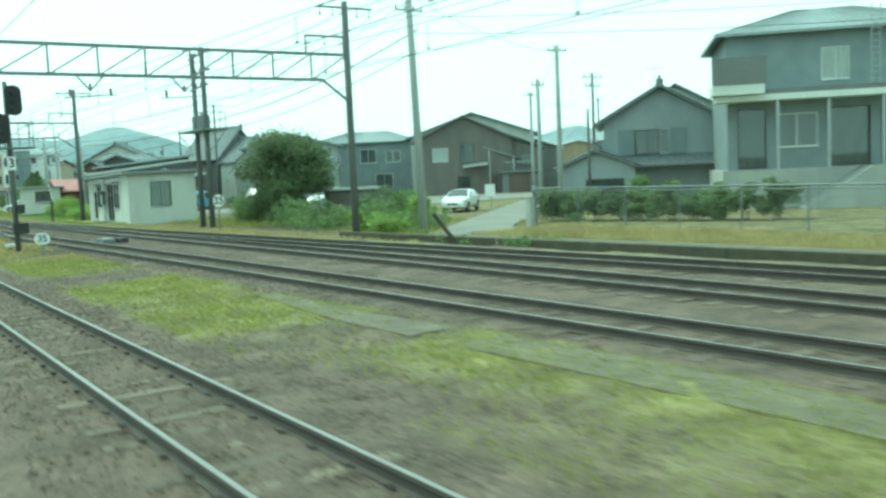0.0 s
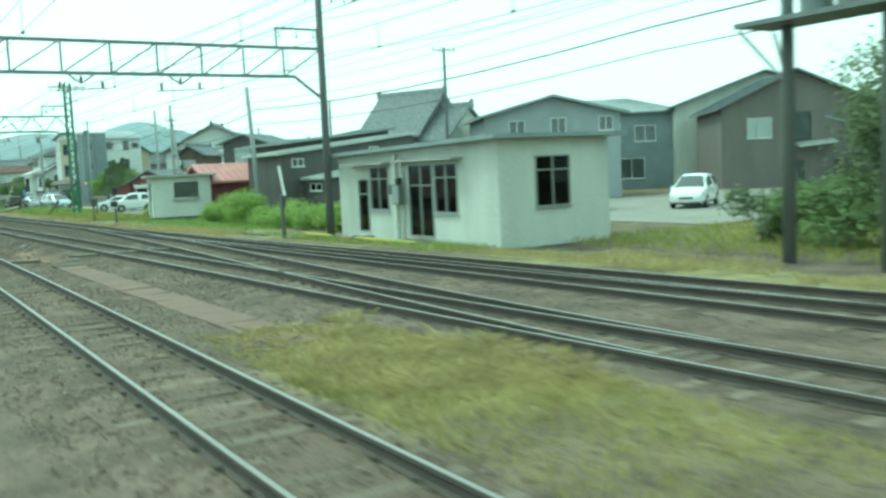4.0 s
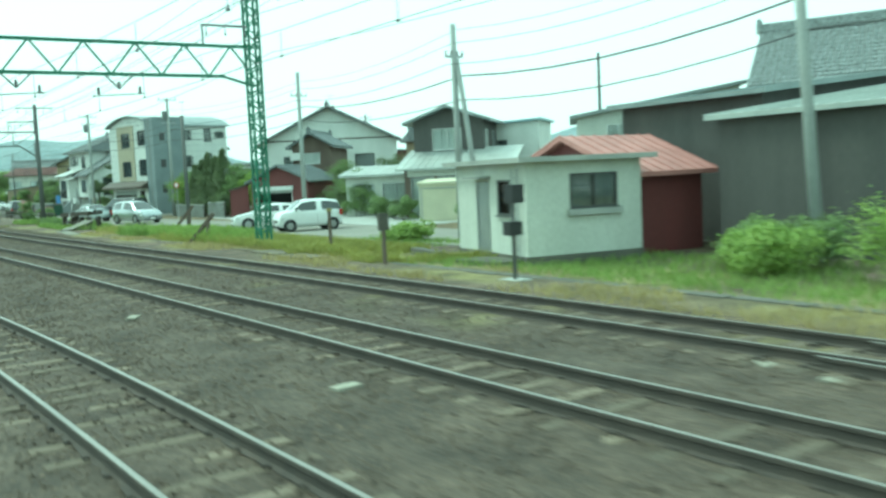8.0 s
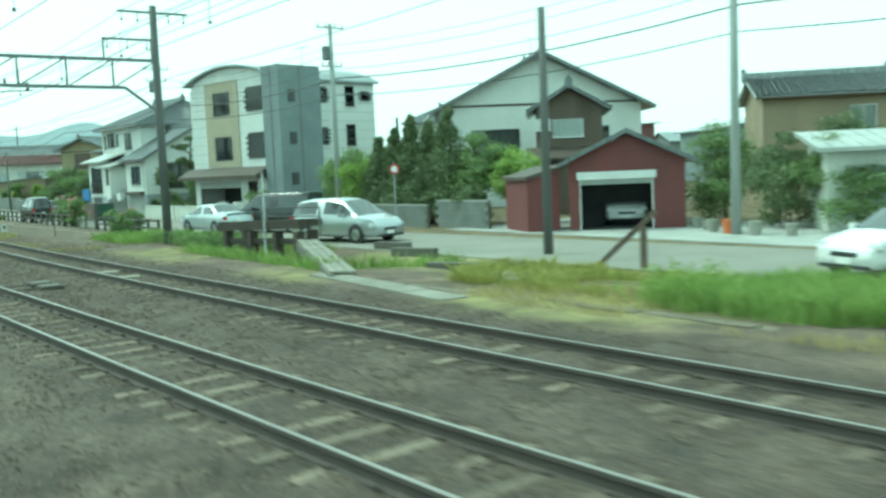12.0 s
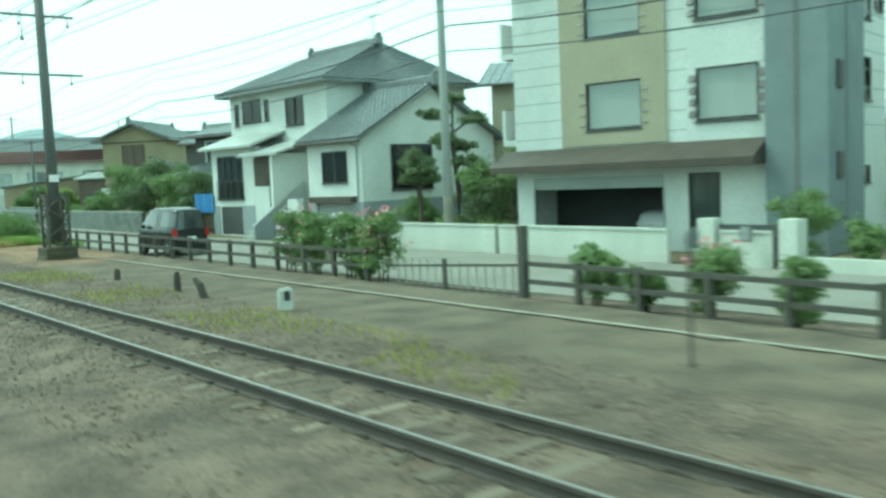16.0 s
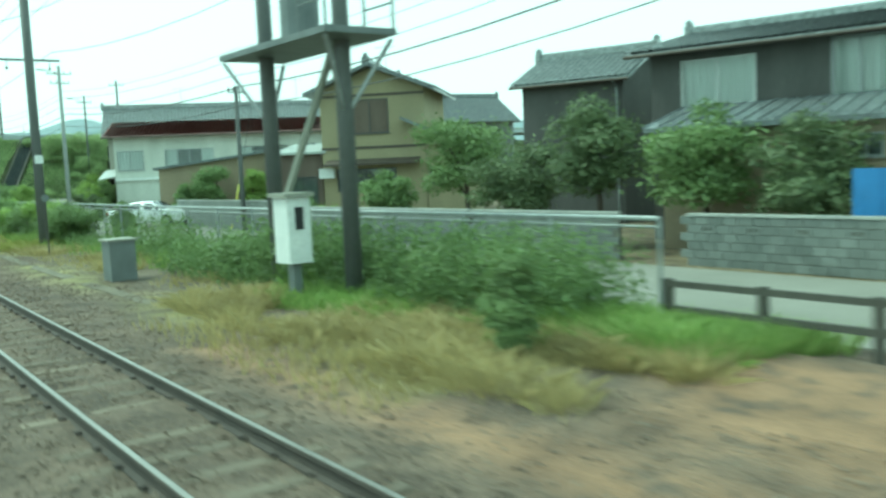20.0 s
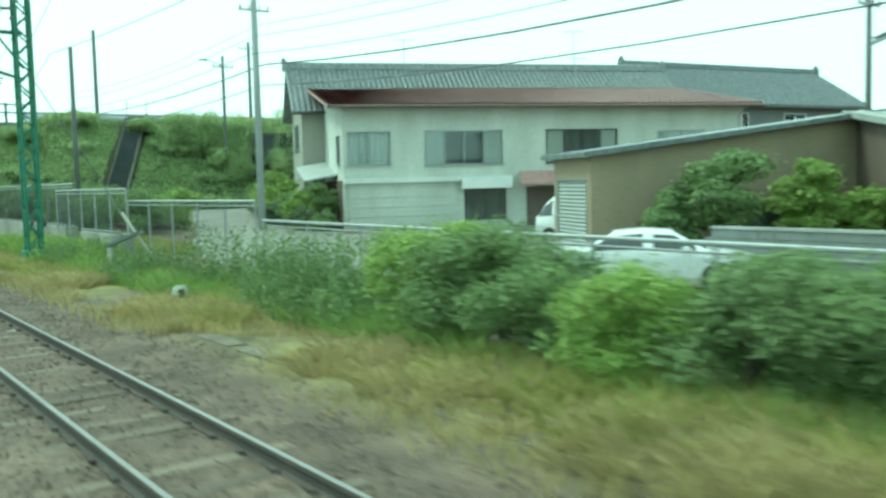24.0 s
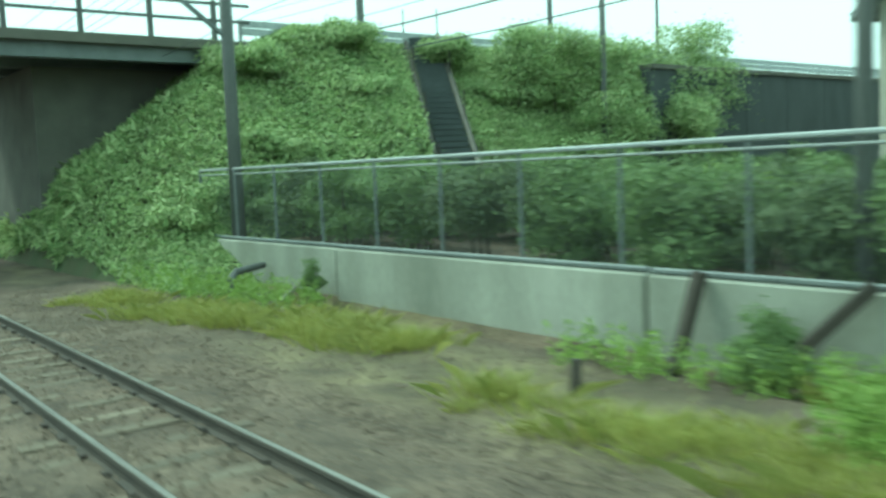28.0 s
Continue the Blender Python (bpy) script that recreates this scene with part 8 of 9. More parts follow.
for y0, y1, x0 in ((255.6, 259.7, 15.0), (264.2, 269.6, 15.7), (269.7, 277.0, 15.75), (277.1, 284.6, 15.8)):
    bm = boxes((x0, x0 + 0.5, y0, y1, -0.5, 0.74))
    bmesh.ops.bevel(bm, geom=bm.edges[:], offset=0.02, segments=1, affect="EDGES")
    part("wall_section", bm, "concrete_light", cw)
    part("coping_pipe", (lambda b: (tube(b, [(x0 + 0.12, y0, 0.79), (x0 + 0.12, y1, 0.79)], 0.04, 7), b)[1])(bmesh.new()), "steel_grey", cw)
pl = thing("steel_props", "dark raking props leaning against the wall", "props")
for a, b in (((15.2, 268.85, -0.35), (15.6, 268.75, 0.84)), ((14.9, 267.75, -0.4), (15.6, 266.7, 0.84))):
    bm = bmesh.new()
    bar(bm, a, b, 0.13)
    part("prop", bm, "buffer_wood", pl)
shrub("bushy dark weed between raking props", 15.15, 267.6, 0.55, 0.45, 1.0, 5200, 0.035, "leaf_mid", 258, 20, name="weed_clump")
shrub("upright weed before the concrete wall", 15.3, 277.2, 0.3, 0.3, 0.95, 2200, 0.035, "leaf_mid", 259, 14, name="weed_clump")
bp0 = thing("bent_pipe", "dark bent pipe rising beside the wall's foot", "pipe")
bm = bmesh.new()
tube(bm, [(14.55, 279.1, -0.4), (14.55, 279.1, 0.12), (14.75, 279.25, 0.26), (15.7, 279.9, 0.28)], 0.075, 10)
part("pipe", bm, "pole_dark", bp0)
hs = thing("loose_hose", "pale loose conduit lying on the ground", "hose")
bm = bmesh.new()
tube(bm, [(15.5, 277.9, 0.1), (15.0, 277.6, -0.1), (14.7, 277.5, -0.2), (14.45, 276.9, -0.19), (14.35, 276.2, -0.19)], 0.045, 8)
part("conduit", bm, "line_paint", hs)
for (x, y, h) in ((13.35, 260.5, 0.36), (13.4, 268.7, 0.38)):
    so = thing("stub_post", "short dark stub post among dry grass", "post", group="stub posts")
    part("post", (lambda q: (tube(q, [(x, y, -0.35), (x + 0.03, y, -0.2 + h)], [0.07, 0.055], 8), q)[1])(bmesh.new()), "rail_side", so)
wl0 = thing("garden_wall", "low white garden wall with gate posts", "wall", kind="structure")
for y0, y1 in ((166.5, 168.0), (169.6, 176.3), (176.5, 182.4)):
    part("wall_section", boxes((22.9, 23.05, y0, y1, -0.5, 0.4), (22.86, 23.09, y0, y1, 0.402, 0.46)), "wall_offwhite", wl0)
for y in (166.0, 168.3):
    part("gate_post", boxes((22.75, 23.2, y - 0.24, y + 0.24, -0.5, 0.75)), "wall_offwhite", wl0)
part("gate", boxes((22.95, 23.0, 166.3, 168.0, -0.4, 0.6)), "frame_dark", wl0)
part("wall_section", boxes((22.6, 22.8, 156.5, 165.6, -0.5, -0.12)), "wall_offwhite", wl0)

# concrete block wall with pierced blocks
bw = thing("block_wall", "grey concrete block wall with pierced blocks", "wall", kind="structure")
BLK = boxes((-0.075, 0.075, -0.194, 0.194, -0.094, 0.094))
bmesh.ops.bevel(BLK, geom=BLK.edges[:], offset=0.008, segments=1, affect="EDGES")
BLOCK_ME = finish(BLK, "block", "block_grey")
PIERCED = bmesh.new()
cut_panel(PIERCED, -0.194, 0.194, -0.094, 0.094, [(-0.12, -0.03, -0.05, 0.05), (0.03, 0.12, -0.05, 0.05)], -0.075, 0.075)
PIERCED_ME = finish(PIERCED, "pierced_block", "block_grey")


def block_run(parent, x, y0, y1, z0, rows, detail):
    n = int((y1 - y0) / 0.4)
    core = boxes((x - 0.05, x + 0.05, y0, y0 + n * 0.4, z0, z0 + rows * 0.2 - 0.02))
    if detail:
        for j in range(rows):
            for i in range(n):
                o = 0.2 if j % 2 else 0.0
                me = PIERCED_ME if (j == rows - 2 and i % 3 == 1) else BLOCK_ME
                turn = pose(x, y0 + 0.2 + 0.4 * i + o, z0 + 0.1 + 0.2 * j, 0, 0, 90 if me is PIERCED_ME else 0)
                shared("block", me, parent, turn)
    part("mortar", core, "concrete_dark", parent)
    if not detail:
        bm = bmesh.new()
        for j in range(rows):
            for i in range(n):
                o = 0.2 if j % 2 else 0.0
                y, z = y0 + 0.2 + 0.4 * i + o, z0 + 0.1 + 0.2 * j
                box(bm, x - 0.075, x + 0.075, y - 0.194, y + 0.194, z - 0.094, z + 0.094)
        tagged(part("far_blocks", bm, "block_grey", parent), kind="stuff")
    part("coping", boxes((x - 0.1, x + 0.1, y0, y0 + n * 0.4, z0 + rows * 0.2 + 0.002, z0 + rows * 0.2 + 0.06)), "concrete", parent)


block_run(bw, 22.9, 199.4, 205.4, -0.5, 6, True)
block_run(bw, 22.95, 207.6, 213.6, -0.5, 6, True)
block_run(bw, 23.0, 213.8, 226.0, -0.5, 6, False)
block_run(bw, 23.6, 226.4, 240.4, -0.5, 7, False)
block_run(bw, 25.6, 146.2, 150.0, -0.5, 6, False)
block_run(bw, 25.4, 150.4, 158.0, -0.5, 5, False)
kb = thing("track_kerb", "low concrete kerb between track and verge", "kerb", kind="structure")
for y in np.arange(104, 136, 2.0):
    x = float(np.interp(y, [104, 113, 124, 136], [12.4, 12.15, 11.9, 11.2]))
    part("kerb_stone", boxes((x, x + 0.26, y + 0.01, y + 1.97, -0.4, -0.17 - 0.015 * (int(y) % 3))), "dusty_slab", kb)
ed = thing("platform_edge", "low dark concrete bank along the outer siding", "kerb", kind="structure")
for i in range(-3, 12):
    a, b = Vector((18.7 + 0.17 * i, 28 - 2.1 * i, 0)), Vector((18.7 + 0.17 * (i + 1), 28 - 2.1 * (i + 1), 0))
    bm = bmesh.new()
    bar(bm, (a.x, a.y, -0.4), (b.x, b.y + 0.02, -0.4), 0.3, 0.36)
    part("edge_block", bm, "concrete_mossy", ed)
ps = thing("path", "dusty concrete path along the bank", "path", kind="structure")
bm = bmesh.new()
bar(bm, (19.6, 29.5, -0.44), (21.9, 3.0, -0.44), 0.8, 0.3)
part("path_slab", bm, "dusty_slab", ps)
for (x, y, r, h) in ((27.9, 33.45, 0.11, 1.15), (26.22, 31.32, 0.15, 1.25)):
    gp = thing("gate_post", "pale concrete gate post at the garden corner", "post", group="gate posts")
    part("shaft", boxes((x - r, x + r, y - r, y + r, -0.55, -0.5 + h)), "concrete", gp)
    part("cap", boxes((x - r - 0.03, x + r + 0.03, y - r - 0.03, y + r + 0.03, -0.498 + h, -0.43 + h)), "concrete_light", gp)
rk = thing("leaning_post", "old dark timber post leaning over the bank", "post")
part("shaft", (lambda q: (bar(q, (18.75, 26.6, -0.5), (18.2, 27.2, 0.62), 0.13, 0.13), q)[1])(bmesh.new()), "buffer_wood", rk)
sb = thing("street_notice", "plain white notice board on a thin street post", "sign")
part("pole", (lambda q: (tube(q, [(34.5, 45.0, -0.5), (34.5, 45.0, 3.4)], 0.035, 8), q)[1])(bmesh.new()), "galvanised", sb)
part("board", (lambda q: (bar(q, (34.0, 44.95, 0.85), (34.45, 44.5, 0.85), 0.03, 0.75), q)[1])(bmesh.new()), "paint_white", sb)
sst = thing("street", "narrow pale street beyond the white block", "road", kind="structure")
bm = bmesh.new()
bar(bm, (22.6, 160.2, -0.53), (66.0, 189.0, -0.53), 2.6, 0.2)
part("surface", bm, "asphalt", sst)
stt = thing("street", "pale side street running off between houses", "road", kind="structure")
bm = bmesh.new()
bar(bm, (24.4, 32.9, -0.55), (95.0, 101.3, -0.55), 3.1, 0.24)
part("surface", bm, "asphalt", stt)
bm = bmesh.new()
bar(bm, (20.0, 27.0, -0.52), (25.5, 34.2, -0.52), 3.0, 0.2)
part("apron", bm, "asphalt", stt)
bm = bmesh.new()
bar(bm, (36.0, 42.6, -0.428), (37.6, 44.1, -0.428), 0.5, 0.006)
part("stop_mark", bm, "line_paint", stt)
bm = bmesh.new()
bar(bm, (41.8, 50.2, -0.428), (43.2, 48.9, -0.428), 0.35, 0.006)
part("stop_mark", bm, "line_paint", stt)
sq = thing("car_park", "pale gravel yard behind the huts", "ground", kind="structure")
part("surface", boxes((27, 62, 62, 84, -0.6, -0.45)), "asphalt", sq)
part("surface", boxes((24.7, 33, 118, 148, -0.6, -0.452)), "concrete", sq)
cb = thing("concrete_step", "worn pale concrete curb strip beside the track", "kerb", kind="structure")
ck = random.Random(31)
for i in range(28):
    ya = 208.0 + 2.0 * i
    if ya > 228 and ck.random() < 0.45:
        continue
    xa, xb = (float(np.interp(v, [208, 219, 225, 245, 264], [11.0, 11.26, 11.54, 11.75, 11.95])) for v in (ya, ya + 1.985))
    bm = bmesh.new()
    bar(bm, (xa, ya, -0.29 + ck.uniform(-0.02, 0.01)), (xb, ya + 1.985, -0.29 + ck.uniform(-0.02, 0.01)), 0.3, 0.24)
    part("curb_stone", bm, "dusty_slab", cb)

# rust-stained slabs between the yard tracks
sw = thing("slab_walkway", "rust-stained concrete slab walkway between tracks", "walkway", kind="structure")
rw = random.Random(12)
for i in range(13):
    y0 = 50.4 + 1.21 * i
    bm = boxes((-0.36, 0.36, -0.597, 0.597, -0.08, 0.0))
    bmesh.ops.bevel(bm, geom=bm.edges[:], offset=0.012, segments=1, affect="EDGES")
    part("slab", bm, "rust_slab", sw).matrix_basis = pose(5.02 + rw.uniform(-0.015, 0.015), y0 + 0.6, -0.15 + rw.uniform(-0.01, 0.012), rw.uniform(-0.8, 0.8), rw.uniform(-0.8, 0.8), rw.uniform(-0.7, 0.7))
part("cover_plate", boxes((4.66, 5.36, 66.16, 66.75, -0.22, -0.13)), "rail_side", sw, "dark rusty steel cover plate")

# old timber buffer and walkway over the ditch
bf = thing("timber_buffer", "dark weathered timber buffer frame in grass", "buffer")
def beam(name, p, q, w, h, material, parent):
    bm = bmesh.new()
    bar(bm, p, q, w, h)
    return part(name, bm, material, parent)


beam("cross_beam", (13.7, 146.4, 0.5), (14.7, 142.3, 0.62), 0.26, 0.3, "buffer_wood", bf)
beam("cross_beam", (14.5, 146.6, 0.5), (15.5, 142.6, 0.62), 0.2, 0.24, "buffer_wood", bf)
beam("lower_beam", (13.75, 146.3, 0.0), (14.75, 142.2, 0.05), 0.14, 0.18, "buffer_wood", bf)
for x, y in ((13.8, 146.1), (14.1, 144.8), (14.4, 143.5), (14.65, 142.5), (14.6, 146.3), (15.35, 142.9)):
    part("post", boxes((x - 0.14, x + 0.14, y - 0.14, y + 0.14, -1.15, 0.36)), "buffer_wood", bf)
for k, (p, q) in enumerate((((14.3, 144.0, 0.65), (14.3, 144.0, 1.15)), ((15.0, 141.7, 0.2), (15.0, 141.7, 1.15)), ((14.3, 144.0, 1.13), (15.0, 141.7, 1.13)), ((14.3, 144.0, 0.85), (15.0, 141.7, 0.85)))):
    beam("guard_rail", p, q, 0.05, 0.05, "pole_dark", bf)
wpp = thing("stay_post", "thin grey post with stay wires by the old buffer", "post")
beam("post", (14.35, 144.3, -1.15), (14.35, 144.3, 2.35), 0.05, 0.05, "galvanised", wpp)
for q in ((12.7, 140.9, -0.62), (15.9, 148.0, -0.45)):
    bm = bmesh.new()
    tube(bm, [(14.35, 144.3, 2.2), q], 0.018, 6)
    part("stay", bm, "galvanised", wpp)
wk = thing("plank_walkway", "pale plank walkway sloping over a ditch", "walkway")
for i in range(3):
    s = i / 3
    for k in (-1, 0, 1):
        a = Vector((14.4, 141.5, 0.14)).lerp(Vector((11.6, 134.5, -0.1)), s + 0.012 * k)
        b = Vector((14.4, 141.5, 0.12)).lerp(Vector((11.6, 134.5, -0.1)), s + 0.328 + 0.01 * k)
        bm = bmesh.new()
        bar(bm, a + Vector((0.19 * k, -0.075 * k, 0.01 * (k % 2))), b + Vector((0.19 * k, -0.075 * k, 0)), 0.18, 0.05)
        part("plank", bm, "kerb_worn", wk)
part("beam", (lambda b: (bar(b, (14.1, 141.5, -0.02), (11.3, 134.5, -0.24), 0.14, 0.22), b)[1])(bmesh.new()), "concrete_dark", wk)
cs = thing("concrete_apron", "flat dusty concrete apron by the ditch", "slab")
for k in range(4):
    a, b = Vector((11.5, 135.4, -0.26)).lerp(Vector((11.0, 129.5, -0.26)), k / 4), Vector((11.5, 135.4, -0.26)).lerp(Vector((11.0, 129.5, -0.26)), k / 4 + 0.245)
    part("slab", (lambda q: (bar(q, a, b, 0.6, 0.2 - 0.012 * (k % 2)), q)[1])(bmesh.new()), "kerb_worn", cs)
for (a, b) in (((14.6, 135.4), (15.9, 133.2)), ((17.7, 142.7), (18.0, 141.2)), ((16.6, 140.0), (17.2, 138.6))):
    db = thing("concrete_block", "long weathered concrete block by the ditch", "block", group="ditch blocks")
    part("block", (lambda q: (bar(q, (*a, -0.36), (*b, -0.36), 0.3, 0.3), q)[1])(bmesh.new()), "concrete_dark", db)
for (x, y) in ((12.75, 115.9), (17.2, 132.0)):
    rp = thing("raking_stop", "dark raking timber stop in the verge", "stop", group="raking stops")
    part("strut", (lambda q: (bar(q, (x, y, -0.4), (x + 0.8, y - 1.2, 0.95), 0.13), q)[1])(bmesh.new()), "dark_wood", rp)
    part("post", boxes((x + 0.55, x + 0.67, y - 1.05, y - 0.93, -0.4, 0.6)), "dark_wood", rp)
for (x, y, h, tilt, m) in ((10.95, 174.0, 0.45, 0.0, "buffer_wood"), (10.8, 172.2, 0.42, -0.12, "rail_side"), (11.0, 178.0, 0.3, 0, "buffer_wood")):
    so = thing("stub_post", "short dark stub post in the paving", "post", group="stub posts")
    part("post", (lambda q: (tube(q, [(x, y, -0.3), (x + tilt * 0.5, y - tilt, -0.2 + h * 0.7), (x + tilt, y - tilt * 2, -0.2 + h)], [0.09, 0.08, 0.05], 8), q)[1])(bmesh.new()), m, so)
tpo = thing("marker_post", "thin brownish trackside post with small round plate", "post", group="marker posts")
bm = bmesh.new()
tube(bm, [(11.6, 160.8, -0.4), (11.6, 160.8, 1.3)], 0.024, 8)
part("post", bm, "fence_brown", tpo)
bm = bmesh.new()
tube(bm, [(11.6, 160.76, 1.32), (11.6, 160.74, 1.32)], 0.12, 14)
part("plate", bm, "steel_grey", tpo)
tp2 = copy_thing(tpo, pose(0.7, 60.8, 0.4))
tagged(tp2, "thin trackside post with small round plate among weeds")
for (x, y, h) in ((11.0, 169.2, 0.42), (12.75, 244.9, 0.42), (14.0, 265.1, 0.34)):
    dm = thing("distance_marker", "small white concrete distance marker", "marker", group="distance markers")
    bm = boxes((x - 0.14, x + 0.14, y - 0.07, y + 0.07, -0.35, -0.2 + h))
    bmesh.ops.bevel(bm, geom=bm.edges[:], offset=0.04, segments=2, affect="EDGES")
    mk = part("stone", bm, "wall_offwhite", dm)
    part("number_bar", boxes((x - 0.06, x + 0.06, y - 0.082, y - 0.072, -0.2 + h * 0.45, -0.2 + h * 0.85)), "paint_black", mk)
hy = thing("cable_riser", "white cable riser post with tilted cover", "post")
round_pole(hy, 13.95, 253.0, -0.4, 0.55, 0.09, 0.09, "concrete_light", "post")
part("cover", (lambda q: (bar(q, (13.9, 253.1, 0.58), (14.6, 252.4, 0.95), 0.3, 0.08), q)[1])(bmesh.new()), "steel_grey", hy)
ys = thing("stay_wire", "sleeved stay wire anchored beside the fence", "stay")
part("wire", (lambda q: (tube(q, [(13.3, 258.5, 6.0), (14.9, 251.5, -0.3)], 0.015, 6), q)[1])(bmesh.new()), "wire", ys)
part("sleeve", (lambda q: (tube(q, [(14.45, 253.46, 1.46), (14.9, 251.5, -0.28)], 0.045, 8), q)[1])(bmesh.new()), "concrete_light", ys)
cbx = thing("equipment_cabinet", "tall white trackside cabinet on a post", "cabinet")
part("case", boxes((12.6, 13.05, 205.95, 206.5, 0.55, 1.72)), "paint_white", cbx)
part("cap", boxes((12.54, 13.11, 205.89, 206.56, 1.722, 1.8)), "concrete_light", cbx)
part("leg", boxes((12.75, 12.9, 206.1, 206.35, -0.4, 0.548)), "steel_grey", cbx)
part("vent", boxes((12.74, 12.9, 205.935, 205.948, 1.15, 1.55)), "paint_black", cbx)
cb2 = thing("equipment_cabinet", "grey low trackside cabinet in weeds", "cabinet")
part("case", boxes((11.6, 12.2, 213.0, 213.6, -0.3, 0.75)), "steel_grey", cb2)
part("cap", boxes((11.55, 12.25, 212.95, 213.65, 0.752, 0.8)), "concrete_light", cb2)
bs = thing("tarpaulin", "blue plastic sheet hung on a shed wall", "sheet")
bm = bmesh.new()
prism(bm, [(23.7 + 0.05 * math.sin(i * 1.7), 199.4 + 0.3 * i) for i in range(9)] + [(23.73 + 0.05 * math.sin(i * 1.7), 199.4 + 0.3 * i) for i in range(8, -1, -1)], 2, 0.7, 1.7)
part("sheet", bm, "blue_sheet", bs)
dp = thing("dumpster", "dark waste cage with green netting at the roadside", "bin")
part("body", boxes((19.2, 20.6, 182.0, 184.3, -0.45, 0.72)), "net_green", dp)
part("lid", boxes((19.15, 20.65, 181.95, 184.35, 0.722, 0.78)), "frame_dark", dp)
for i in range(6):
    part("slat", boxes((19.16, 19.19, 182.02 + 0.38 * i, 182.34 + 0.38 * i, -0.4, 0.68)), "dark_wood", dp)
sd = thing("garden_shed", "small dark garden shed with pale flat roof", "shed", pose(25.9, 50.9, -0.5, 0, 0, -40))
part("body", boxes((0, 3.2, 0, 1.6, 0, 1.75)), "black_wood", sd)
part("roof", boxes((-0.15, 3.35, -0.15, 1.75, 1.752, 1.9)), "metal_roof_light", sd)
part("door", boxes((0.3, 2.9, -0.03, -0.002, 0.15, 1.6)), "wall_brown", sd)
house("house", "low pale house with grey roof at the street", 57.5, 82.0, -46, 7, 6, -0.5, 3.4, 4.6, "v", "wall_offwhite", "tile_grey", front=[(1.5, 3.2, 0.6, 2.0, "s")], kind="plain")
wc = thing("water_tap", "dark stones beside the hut wall", "stones")
for i, (y, s) in enumerate(((69.4, 0.35), (64.8, 0.5), (65.8, 0.4))):
    bm = bmesh.new()
    bmesh.ops.create_icosphere(bm, subdivisions=2, radius=s)
    for q in bm.verts:
        q.co = Vector((q.co.x * 0.7 + 15.9, q.co.y * 1.5 + y, q.co.z * 0.45 - 0.4)) + Vector((noise.noise(q.co * 3), noise.noise(q.co * 4 + Vector((5, 0, 0))), 0)) * 0.06
    part("stone", bm, "concrete_dark", wc)
for i, (x, y) in enumerate(((5.66, 68.75), (8.57, 70.79), (8.72, 73.07), (5.46, 77.53), (5.2, 87.07), (9.2, 84.55), (9.1, 83.65), (4.9, 94.7), (2.85, 35.1), (3.75, 34.9), (9.6, 243.85), (8.05, 132.6), (8.3, 152.6), (11.2, 154.0))):
    tl = thing("loose_board", "small pale loose board lying on the ballast", "board", pose(x, y, -0.13, 0, 0, (i * 47) % 90), group="loose boards")
    part("board", boxes((-0.17, 0.17, -0.09, 0.09, -0.05, -0.012)), "line_paint", tl)

# foot crossing with yellow edges
fc = thing("foot_crossing", "worn timber foot crossing with yellow edge lines", "crossing")
for xa, xb, ya, yb in ((2.66, 3.52, 70.0, 69.75), (3.72, 4.66, 69.35, 69.1), (5.68, 6.42, 69.75, 69.5), (6.84, 7.64, 69.5, 69.25), (8.18, 8.82, 69.35, 69.2)):
    for k in range(2):
        bm = bmesh.new()
        bar(bm, (xa, ya - 0.14 - 0.29 * k, -0.12), (xb, yb - 0.14 - 0.29 * k, -0.12), 0.27, 0.08)
        part("board", bm, "grey_wood" if k else "concrete_dark", fc)
    for k in (0.03, 0.55):
        bm = bmesh.new()
        bar(bm, (xa + 0.03, ya - k, -0.077), (xb - 0.03, yb - k, -0.077), 0.055, 0.006)
        part("edge_line", bm, "paint_worn_yellow", fc)
kr = thing("cable_trough", "weathered concrete cable trough beside the track", "trough", kind="structure")
for i in range(18):
    part("trough_lid", boxes((13.9 - 0.05 * i, 14.2 - 0.05 * i, 74.0 + 1.62 * i, 75.55 + 1.62 * i, -0.4, -0.24)), "concrete_dark", kr)
ob = thing("orange_bucket", "orange plastic bucket by the roadside", "bucket")
bm = bmesh.new()
tube(bm, [(27.6, 135.6, -0.45), (27.6, 135.6, 0.0), (27.6, 135.6, 0.02)], [0.26, 0.34, 0.36], 14)
part("body", bm, "bucket_orange", ob)
for i, (x, y, s) in enumerate(((29.2, 138.3, 0.2), (28.6, 137.4, 0.16), (27.9, 136.6, 0.22), (27.2, 134.4, 0.24), (27.4, 133.2, 0.2))):
    pt = thing("flower_pot", "pale garden pot standing at the roadside", "pot", group="garden pots")
    bm = bmesh.new()
    tube(bm, [(x, y, -0.45), (x, y, -0.45 + s * 1.8), (x, y, -0.42 + s * 1.8)], [s * 0.7, s, s * 1.08], 12)
    part("pot", bm, "concrete_light", pt)
rs = thing("road_sign", "round red-rimmed road sign on a thin pole", "sign")
bm = bmesh.new()
tube(bm, [(22.9, 149.3, -0.5), (22.9, 149.3, 2.5)], 0.035, 8)
part("pole", bm, "galvanised", rs)
bm = bmesh.new()
tube(bm, [(22.86, 149.2, 2.25), (22.84, 149.18, 2.25)], 0.22, 20)
part("disc", bm, "sign_red", rs)
bm = bmesh.new()
tube(bm, [(22.835, 149.175, 2.25), (22.83, 149.17, 2.25)], 0.14, 20)
part("centre", bm, "paint_white", rs)

